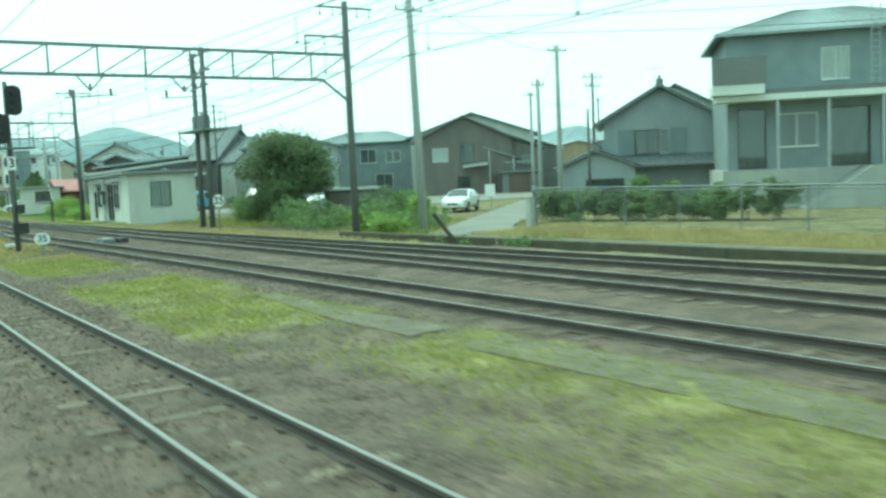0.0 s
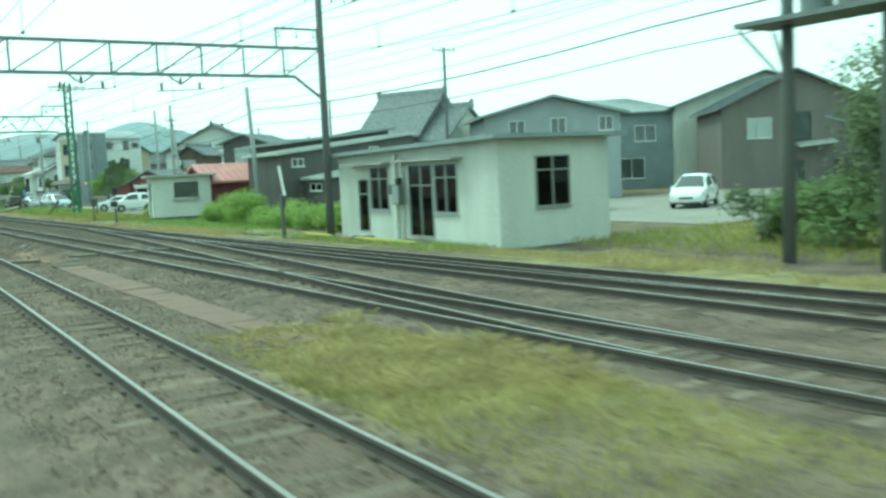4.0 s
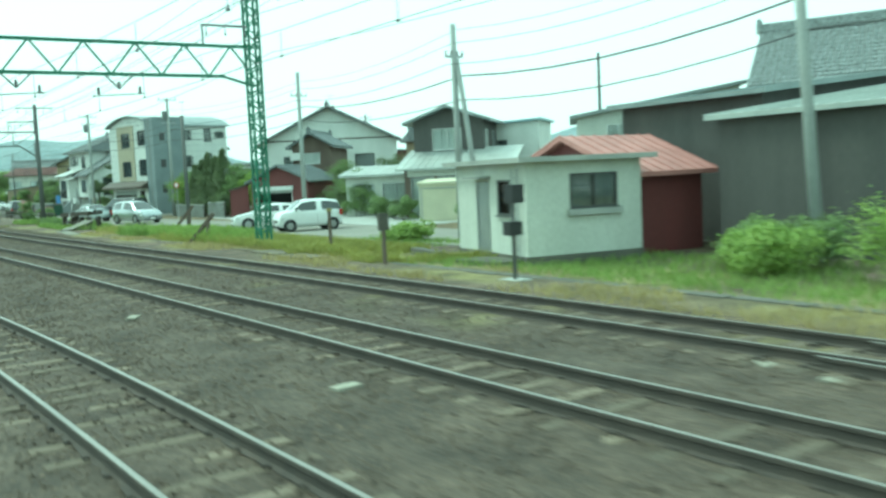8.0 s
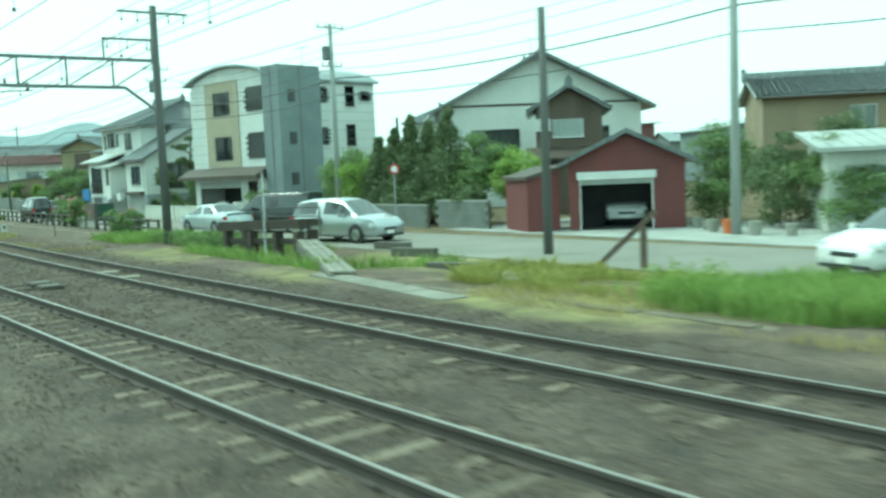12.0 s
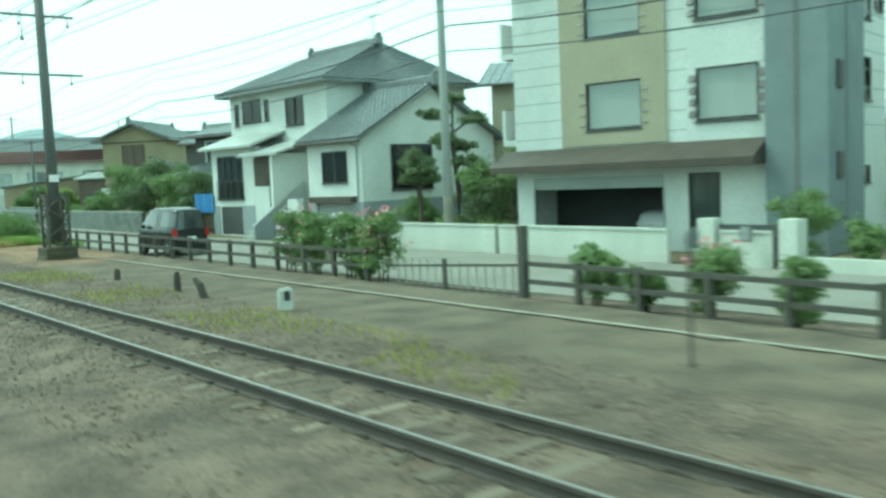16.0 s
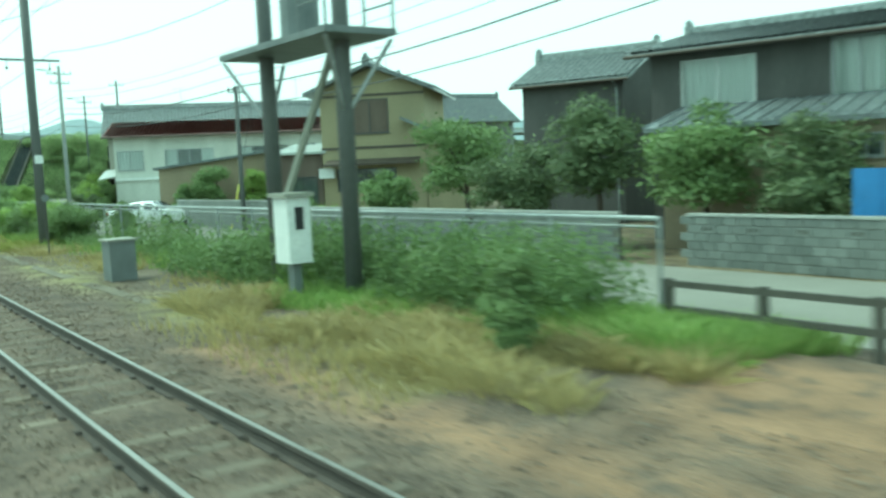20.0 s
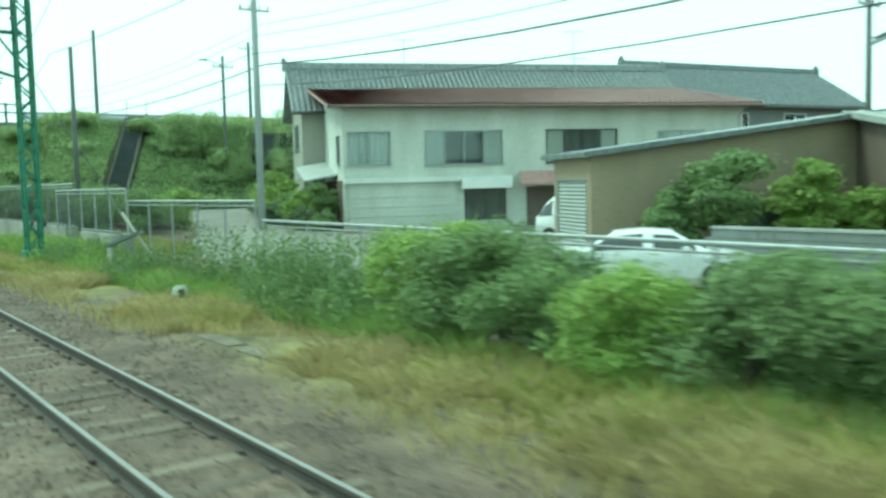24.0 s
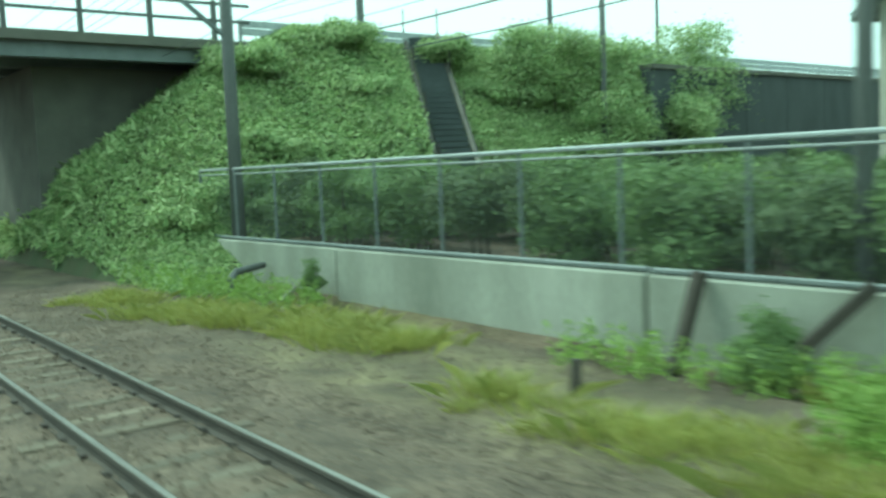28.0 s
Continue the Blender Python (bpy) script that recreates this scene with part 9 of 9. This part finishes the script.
for (x, y, z, w, d, h, m_) in ((22.6, 166.9, 0.2, 0.06, 0.3, 0.4, "steel_grey"), (16.35, 66.9, 0.9, 0.2, 0.5, 0.7, "steel_grey")):
    mb = thing("meter_box", "grey wall meter box", "box", group="meter boxes")
    part("case", boxes((x, x + w, y, y + d, z, z + h)), m_, mb)
    part("lid", boxes((x - 0.012, x - 0.002, y + 0.03, y + d - 0.03, z + 0.04, z + h - 0.04)), "frame_alu", mb)
for y in (138.3, 139.2):
    pq = thing("point_machine", "low rusty point machine casing with grey lid", "machine", group="point machines")
    part("case", boxes((5.9, 6.4, y - 0.28, y + 0.28, -0.26, -0.1)), "rail_side", pq)
    part("lid", boxes((5.94, 6.36, y - 0.24, y + 0.24, -0.098, -0.075)), "concrete_dark", pq)
    bm = bmesh.new()
    tube(bm, [(5.88, y, -0.14), (5.1, y + 0.1, -0.14)], 0.025, 6)
    part("drive_rod", bm, "rail_side", pq)
for y in (138.65, 140.35):
    bp = thing("balise_plate", "dull white signalling plate lying between the rails", "plate", group="balise plates")
    part("plate", boxes((7.8, 8.3, y - 0.13, y + 0.13, -0.16, -0.1)), "line_paint", bp)

# ---- cars ----


def car(label, x, y, rz, paint, kind, z=None):
    spec = {
        "hatch": (4.0, 1.68, [(-2.0, 0.75), (-1.96, 0.98), (-1.55, 1.12), (-1.2, 1.34), (-0.5, 1.4), (0.25, 1.36), (1.0, 0.95), (1.75, 0.8), (2.0, 0.62)], 0.92, 1.25, 0.3),
        "tall": (3.4, 1.5, [(-1.7, 0.8), (-1.68, 1.1), (-1.5, 1.5), (-0.9, 1.6), (0.0, 1.62), (0.45, 1.55), (1.05, 1.08), (1.55, 0.94), (1.7, 0.66)], 1.0, 1.15, 0.28),
        "sedan": (4.6, 1.7, [(-2.3, 0.72), (-2.2, 0.98), (-1.45, 1.04), (-0.85, 1.36), (-0.2, 1.41), (0.45, 1.37), (1.15, 0.97), (2.1, 0.84), (2.3, 0.62)], 0.93, 1.38, 0.31),
        "wagon": (4.6, 1.78, [(-2.3, 0.8), (-2.26, 1.1), (-2.05, 1.55), (-1.2, 1.66), (0.0, 1.66), (0.55, 1.56), (1.4, 1.02), (2.1, 0.86), (2.3, 0.66)], 1.0, 1.36, 0.32),
        "van": (4.7, 1.7, [(-2.35, 0.8), (-2.33, 1.1), (-2.2, 1.8), (-1.2, 1.86), (0.4, 1.84), (0.85, 1.76), (1.6, 1.1), (2.15, 0.98), (2.35, 0.7)], 1.08, 1.4, 0.32),
        "keivan": (3.4, 1.48, [(-1.7, 0.7), (-1.69, 1.0), (-1.6, 1.7), (-1.0, 1.8), (0.3, 1.8), (0.75, 1.72), (1.3, 1.12), (1.62, 0.98), (1.7, 0.62)], 1.05, 1.15, 0.28),
        "truck": (3.3, 1.45, [(-1.65, 0.75), (-1.64, 0.78), (-0.15, 0.8), (-0.1, 1.7), (0.2, 1.78), (0.9, 1.76), (1.25, 1.5), (1.6, 0.98), (1.65, 0.6)], 0.98, 1.0, 0.27),
    }[kind]
    length, width, prof, belt, axle, wheel_r = spec
    g = float(ground_z(x, y)) + 0.045 if z is None else z
    th = thing("car", label, "car", pose(x, y, g, 0, 0, rz))
    # sections from back to front
    xs = []
    for (xa, za), (xb, zb) in zip(prof, prof[1:]):
        k = 3
        xs += [(xa + (xb - xa) * i / k, za + (zb - za) * i / k) for i in range(k)]
    xs.append(prof[-1])
    hw = width / 2
    bm = bmesh.new()
    rings = []
    for px, pz in xs:
        e = 1.0 - 0.14 * max(0.0, (abs(px) / (length / 2)) - 0.75) / 0.25
        b = min(belt, pz - 0.02)
        roof_w = hw * (0.98 - 0.26 * max(0.0, min(1.0, (pz - belt) / 0.6))) * e
        row = [(hw * 0.9 * e, 0.22), (hw * e, 0.4), (hw * e, b - 0.14), (hw * 0.97 * e, b), (roof_w * 0.99, pz - 0.06 if pz - 0.06 > b else b + 0.004), (roof_w * 0.86, pz - 0.01), (roof_w * 0.4, pz + 0.015)]
        full = [(-a, c) for a, c in row] + [(a, c) for a, c in row[::-1]]
        rings.append([bm.verts.new((px, a, c)) for a, c in full])
    for p, q in zip(rings, rings[1:]):
        for i in range(len(p)):
            j = (i + 1) % len(p)
            bm.faces.new((p[i], q[i], q[j], p[j]))
    bm.faces.new(rings[0])
    bm.faces.new(rings[-1][::-1])
    bmesh.ops.recalc_face_normals(bm, faces=bm.faces)
    pts = [[v.co.copy() for v in ring] for ring in rings]
    body = part("body", bm, paint, th, smooth=True)

    def shell(name, quads, material, lift=0.008):
        b2 = bmesh.new()
        for quad in quads:
            nrm = (quad[1] - quad[0]).cross(quad[3] - quad[0])
            nrm = nrm.normalized() if nrm.length > 1e-9 else Vector((0, 0, 1))
            c = sum(quad, Vector()) / 4
            if nrm.dot(c - Vector((0, 0, 0.8))) < 0:
                nrm = -nrm
            b2.faces.new([b2.verts.new(v + nrm * lift) for v in quad])
        bmesh.ops.remove_doubles(b2, verts=b2.verts, dist=0.03)
        return part(name, b2, material, th)
    n = len(pts[0])
    cabin = [i for i in range(len(xs) - 1) if min(xs[i][1], xs[i + 1][1]) > belt + 0.14]
    for side, (a, b) in (("side_window", (3, 4)), ("side_window", (n - 5, n - 4))):
        half = len(cabin) // 2
        for seg in (cabin[: half], cabin[half + (1 if len(cabin) > 4 else 0):]):
            if seg:
                shell(side, [(pts[i][a].lerp(pts[i][b], 0.12), pts[i + 1][a].lerp(pts[i + 1][b], 0.12), pts[i + 1][a].lerp(pts[i + 1][b], 0.92), pts[i][a].lerp(pts[i][b], 0.92)) for i in seg], "car_glass")
    slopes = [i for i in range(len(xs) - 1) if xs[i + 1][1] - xs[i][1] < -0.1 and xs[i + 1][1] > belt - 0.1]
    if slopes:
        shell("windscreen", [(pts[i][k], pts[i + 1][k], pts[i + 1][k + 1], pts[i][k + 1]) for i in slopes for k in range(5, n - 6)], "car_glass")
    back = [i for i in range(len(xs) - 1) if xs[i + 1][1] - xs[i][1] > 0.05 and xs[i][1] > belt - 0.12]
    if back and kind != "truck":
        shell("rear_window", [(pts[i][k], pts[i + 1][k], pts[i + 1][k + 1], pts[i][k + 1]) for i in back for k in range(5, n - 6)], "car_glass")
    for sx in (-1, 1):
        for sy in (-1, 1):
            cx, cy = sx * axle, sy * (hw - 0.08)
            b2 = bmesh.new()
            tube(b2, [(cx, cy - 0.02 * sy, wheel_r + 0.02), (cx, sy * (hw + 0.004), wheel_r + 0.02)], wheel_r + 0.06, 20)
            part("wheel_arch", b2, "paint_black", th)
            b2 = bmesh.new()
            tube(b2, [(cx, sy * (hw - 0.16), wheel_r), (cx, sy * (hw - 0.0), wheel_r), (cx, sy * (hw + 0.015), wheel_r)], [wheel_r, wheel_r, wheel_r * 0.9], 20)
            wh_ = part("wheel", b2, "tyre", th)
            b2 = bmesh.new()
            tube(b2, [(cx, sy * (hw + 0.012), wheel_r), (cx, sy * (hw + 0.024), wheel_r)], [wheel_r * 0.66, wheel_r * 0.58], 16)
            part("rim", b2, "rim", wh_)
    front, rear = length / 2, -length / 2
    for sy in (-1, 1):
        b2 = boxes((front - 0.32, front - 0.06, sy * hw * 0.8 - 0.17, sy * hw * 0.8 + 0.17, 0.58, 0.74))
        bmesh.ops.bevel(b2, geom=b2.edges[:], offset=0.05, segments=2, affect="EDGES")
        part("headlight", b2, "lamp_clear", th)
        b2 = boxes((rear - 0.012, rear + 0.16, sy * hw * 0.86 - 0.07, sy * hw * 0.86 + 0.07, 0.72, 0.72 + (0.14 if kind in ("sedan", "hatch") else 0.3)))
        part("tail_light", b2, "lamp_red", th)
        b2 = boxes((0.62, 0.8, sy * (hw + 0.1) - 0.08, sy * (hw + 0.1) + 0.08, belt - 0.02, belt + 0.13))
        bmesh.ops.bevel(b2, geom=b2.edges[:], offset=0.03, segments=2, affect="EDGES")
        part("mirror", b2, paint, th)
        part("door_seam", boxes((-0.32, -0.31, sy * hw - 0.004, sy * hw + 0.004, 0.4, belt - 0.12)), "paint_black", th)
    part("grille", boxes((front - 0.03, front + 0.012, -0.34, 0.34, 0.46, 0.56)), "paint_black", th)
    part("number_plate", boxes((front - 0.02, front + 0.02, -0.17, 0.17, 0.32, 0.44)), "paint_white", th)
    part("number_plate", boxes((rear - 0.02, rear + 0.02, -0.17, 0.17, 0.6, 0.72)), "paint_white", th)
    part("front_bumper", boxes((front - 0.1, front + 0.01, -hw * 0.8, hw * 0.8, 0.22, 0.3)), "paint_black", th)
    part("rear_bumper", boxes((rear - 0.01, rear + 0.1, -hw * 0.8, hw * 0.8, 0.22, 0.3)), "paint_black", th)
    return th


car("white three-door hatchback parked at the road edge", 20.75, 126.1, 166, "car_white", "hatch")
car("white tall compact car parked behind a hatchback", 21.0, 121.5, 172, "car_white", "tall")
car("silver estate car parked facing down the road", 19.0, 146.9, -76, "car_silver", "wagon")
car("black van parked at the roadside", 20.3, 155.4, 114, "car_black", "van")
car("pale green-white saloon parked on the road", 18.3, 158.0, 95, "car_paleblue", "sedan")
car("black van parked beside the rail fence", 16.85, 188.5, 92, "car_black", "keivan")
car("white pickup parked inside a dark garage", 30.2, 142.8, -135, "car_white", "hatch", -0.42)
car("white saloon parked behind the hedge", 22.3, 241.1, -50, "car_white", "sedan")
car("white small pickup truck parked outside the long house", 30.3, 250.9, 105, "car_white", "truck")
car("white estate car parked in the yard behind huts", 36.5, 71.0, -150, "car_white", "wagon", -0.44)
car("white car parked among trees behind the hut", 31.5, 74.5, -150, "car_white", "van", -0.44)
car("white hatchback parked at the side street", 34.0, 47.6, -140, "car_white", "hatch")
car("white car parked along the side street", 64.5, 67.0, 44, "car_white", "hatch")
car("small blue van parked beside the barn", 28.6, 82.4, -140, "car_blue", "keivan")
car("white van parked at the end of a narrow street", 51.9, 180.6, 211, "car_white", "van", -0.43)
car("pale van parked in an open garage", 29.5, 173.6, -170, "car_white", "van", -0.42)

# ---- embankment, stairs and road bridge ----
ER = np.random.default_rng(77)


def bank_z(x, y):
    """Height of the road embankment."""
    d = (y - (280.2 + 0.02 * (x - 22))) / 8.2
    s = np.clip(d, 0, 1)
    end = np.interp(x, [13.7, 14.8, 18.6, 21.5], [0, 0.34, 0.82, 1.0])
    return -0.3 + 6.8 * (0.9 * s + 0.1 * s * s * (3 - 2 * s)) * end - np.clip((x - 60) / 60, 0, 1) * 2


ex, ey = np.meshgrid(np.arange(13.7, 110, 0.7), np.arange(278.5, 308, 0.6))
ez = bank_z(ex, ey) + ER.normal(0, 0.06, ex.shape)
n0, n1 = ex.shape
ii = np.arange(n0 * n1).reshape(n0, n1)
mat("dark_panel", (0.075, 0.085, 0.085), (0.05, 0.058, 0.058), 1.5, 0.85, 0.2, stretch=(1, 1, 0.3))
mat("bank_soil", (0.07, 0.1, 0.04), (0.1, 0.09, 0.05), 0.8, 0.95, 0.4)
bk = tagged(new("embankment", mesh_np("embankment", np.stack([ex, ey, ez], -1).reshape(-1, 3), np.stack([ii[:-1, :-1], ii[:-1, 1:], ii[1:, 1:], ii[1:, :-1]], -1).reshape(-1, 4), "bank_soil")), "steep embankment of a road bridge covered in greenery", "embankment", kind="structure")


def bank_leaves(name, label, n, xs, ys, size, seed, material, skip):
    r = np.random.default_rng(seed)
    x, y = r.uniform(*xs, n), r.uniform(*ys, n)
    k = ~skip(x, y)
    x, y = x[k], y[k]
    hump = np.clip((soft_noise(x, y, 1.5, 40) - 0.3), 0, 1) * 0.9
    p = np.stack([x, y, bank_z(x, y) + hump * r.uniform(0.7, 1.0, len(x)) + 0.05], -1)
    v, f = leaves(p, np.full((len(p), 1), 0.12), len(p), size, r, 0.8, 1.5)
    return tagged(new(name, mesh_np(name, v, f, material)), label, "vine", kind="stuff")


on_stairs = lambda x, y: (np.abs(x - (22.3 + (y - 280.4) * 0.57)) < 0.95) & (y < 290)
bank_leaves("kudzu", "thick broad-leaved vine covering the embankment", 230000, (13.9, 46.0), (279.9, 293), 0.06, 300, "leaf_kudzu", on_stairs)
# dark leaf colour here imitates the shadow below the bushes
bank_leaves("bank_thicket", "thicket at the foot of the embankment, bush shadow in its dark leaves", 42000, (17.0, 60.0), (277.0, 283.4), 0.09, 301, "leaf_dark", on_stairs)
bank_leaves("kudzu", "thick broad-leaved vine under the bridge end", 12000, (13.8, 20.0), (288, 303), 0.17, 302, "leaf_kudzu", lambda x, y: x < 0)
br_ = random.Random(9)
for i in range(22):
    x, y = 15.8 + 1.35 * i + br_.uniform(-0.5, 0.5), 281.6 + br_.uniform(0, 5.6)
    if on_stairs(x, y) or abs(x - (22.3 + (y - 280.4) * 0.57)) < 1.9:
        continue
    rr = br_.uniform(1.1, 1.9)
    shrub("mound of vines bulging from the embankment", x, y, rr, rr, br_.uniform(0.6, 1.0), 4200, 0.08, "leaf_kudzu", 330 + i, 14, name="vine_mound", z=float(bank_z(np.array(x), np.array(y))) - 0.25)
for i, (x, y, rx, h) in enumerate([(28.6, 285.4, 1.7, 3.6), (30.6, 285.2, 2.0, 4.3), (33.0, 285.0, 2.1, 4.2), (35.4, 284.2, 2.1, 4.9), (37.6, 284.2, 2.0, 5.2), (39.6, 284.8, 1.5, 4.0), (31.6, 283.6, 1.8, 2.8), (34.2, 283.0, 1.6, 3.2), (19.6, 287.8, 1.8, 0.9), (23.0, 288.2, 1.6, 0.8), (26.9, 287.6, 1.1, 1.0)]):
    shrub("dense vine-covered bush on the embankment", x, y, rx, 1.8, h, 9000, 0.075, "leaf_kudzu", 310 + i, 26, name="bank_bush", z=float(bank_z(np.array(x), np.array(y))) - 0.1)
sta = thing("embankment_stairs", "narrow concrete stairs climbing the embankment", "stairs")
S_FOOT, S_TOP = Vector((22.3, 280.4, -0.05)), Vector((27.2, 289.0, 6.75))
S_SIDE = Vector((0.869, -0.495, 0))


def stair_z(q):
    return q.z + 0.3


for i in range(36):
    q = S_FOOT.lerp(S_TOP, i / 36)
    q.z = stair_z(q)
    bm = bmesh.new()
    bar(bm, q - S_SIDE * 0.5, q + S_SIDE * 0.5, 0.3, 0.16)
    part("step", bm, "dark_panel", sta)
for off in (-0.62, 0.62):
    run = [S_FOOT.lerp(S_TOP, k / 12) for k in range(13)]
    for q in run:
        q.z = stair_z(q) + 0.06
        q += S_SIDE * off
    bm = bmesh.new()
    tube(bm, run, 0.085, 4)
    part("stringer", bm, "grey_wood", sta)
    for q in run[::3]:
        part("handrail_post", (lambda u: (tube(u, [q, (q.x, q.y, q.z + 0.9)], 0.025, 6), u)[1])(bmesh.new()), "rail_side", sta)
dw = thing("bank_wall", "dark retaining wall below the bridge road", "wall", kind="structure")
for k in range(12):
    part("wall_panel", boxes((33.0 + 3.0 * k, 35.97 + 3.0 * k, 283.2, 283.6, -0.4, 5.45)), "dark_panel", dw)
part("coping", boxes((33.0, 69, 283.1, 283.7, 5.452, 5.62)), "concrete_dark", dw)
br = thing("road_bridge", "grey road bridge crossing over the railway", "bridge", kind="structure")
part("deck", boxes((-30, 20.2, 288.6, 297, 6.12, 6.4)), "concrete_dark", br)
for k in range(4):
    part("girder", boxes((-30, 19.6, 288.9 + 2.5 * k, 289.3 + 2.5 * k, 5.7, 6.118)), "steel_grey", br)
# darker concrete than the other abutment, for the shade under the deck
part("abutment", boxes((14.2, 19.6, 291.0, 296.8, -0.5, 5.698)), "concrete_dark", br)
part("abutment", boxes((-2.5, -1.0, 288.9, 296.8, -0.5, 5.698)), "concrete", br)
part("road_surface", boxes((20.2, 110, 289.2, 296, 6.3, 6.5)), "asphalt", br)
bm = bmesh.new()
for z in (7.0, 7.5):
    bar(bm, (-30, 288.7, z), (20.2, 288.7, z), 0.06, 0.09)
part("parapet_rail", bm, "pole_dark", br)
for x in np.arange(-29, 19.2, 2.0):
    part("parapet_post", boxes((x - 0.06, x + 0.06, 288.62, 288.78, 6.4, 7.6)), "pole_dark", br)
bm = bmesh.new()
for z in (6.75, 7.0):
    bar(bm, (20, 288.9, z), (100, 288.9, z), 0.05, 0.22)
part("guard_rail", bm, "galvanised", br)
for x in np.arange(20, 100, 2.5):
    part("guard_post", boxes((x - 0.05, x + 0.05, 288.92, 289.02, 6.3, 7.1)), "galvanised", br)

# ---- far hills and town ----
# the hills' pale blue-grey colour has the distant haze painted in
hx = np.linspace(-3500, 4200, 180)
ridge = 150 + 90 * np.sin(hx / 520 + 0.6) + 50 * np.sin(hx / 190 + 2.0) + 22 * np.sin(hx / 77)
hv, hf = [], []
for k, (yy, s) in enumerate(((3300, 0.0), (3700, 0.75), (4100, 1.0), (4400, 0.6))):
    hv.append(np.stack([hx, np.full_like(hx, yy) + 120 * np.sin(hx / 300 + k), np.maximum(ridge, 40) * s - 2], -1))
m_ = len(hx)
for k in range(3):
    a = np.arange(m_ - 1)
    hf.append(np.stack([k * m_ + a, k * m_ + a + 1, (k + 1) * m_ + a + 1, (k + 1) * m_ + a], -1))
tagged(new("backdrop", mesh_np("backdrop", np.concatenate(hv), np.concatenate(hf), "hill_hazed")), "wooded hills on the far horizon, haze in their blue-green colour", "hills", kind="structure")
house("house", "low dark house with tiled roof along the side street", 67.3, 70.5, -46, 8, 8, -0.5, 2.9, 4.4, "v", "wall_darkgrey", "tile_dark", front=[(1.2, 3.0, 0.4, 1.9, "s"), (4.6, 6.4, -0.2, 1.9, "s")], left=[(2, 4, 0.5, 1.9, "s")], kind="plain", over=0.5)
house("house", "grey two-storey house with tiled roof along the side street", 80.3, 83.0, -46, 9, 9, -0.5, 5.2, 6.8, "u", "wall_grey", "tile_grey", front=[(1.2, 3.0, 3.0, 4.4, "s"), (5, 6.8, 3.0, 4.4, "s"), (1.5, 3.4, 0.2, 1.8, "s")], left=[(2, 4, 3, 4.4, "s")], kind="plain", over=0.5)
house("house", "brownish two-storey house across the side street", 74.1, 96.7, -46, 9, 9, -0.5, 4.8, 6.4, "v", "wall_darkgrey", "tile_dark", front=[(1.4, 3.0, 2.9, 4.2, "s"), (5, 6.6, 2.9, 4.2, "s"), (2, 3.6, 0.2, 1.7, "s")], kind="plain", over=0.5)
shrub("dark green garden bush along the side street", 60.5, 64.6, 1.1, 1.1, 2.0, 1800, 0.11, "leaf_dark", 95)
tr_ = random.Random(5)
for i in range(34):
    along = 100 + 26 * i
    side = tr_.choice((-1, 1))
    x, y = 28 + along * 0.75 + tr_.uniform(-16, 40), 70 + along * 0.62 + tr_.uniform(-10, 60)
    if i % 2:
        x, y = 62 + tr_.uniform(0, 120), 110 + tr_.uniform(0, 260)
    w, d, e = tr_.uniform(8, 14), tr_.uniform(7, 10), tr_.uniform(4.5, 6.5)
    house("house", "distant house with tiled roof in the town", x, y, tr_.choice((-46, -40, -80, -25)), w, d, -0.5, e, e + tr_.uniform(1.2, 2.2), tr_.choice("uvh"), tr_.choice(("wall_grey", "wall_offwhite", "wall_bluegrey", "wall_tan", "wall_darkgrey")), tr_.choice(("tile_dark", "tile_grey", "metal_roof")), front=[(1.5, 3.2, 2.8, 4.1, "s"), (5, 6.6, 2.8, 4.1, "s"), (2, 3.6, 0.2, 1.7, "s")], kind="plain", over=0.5)
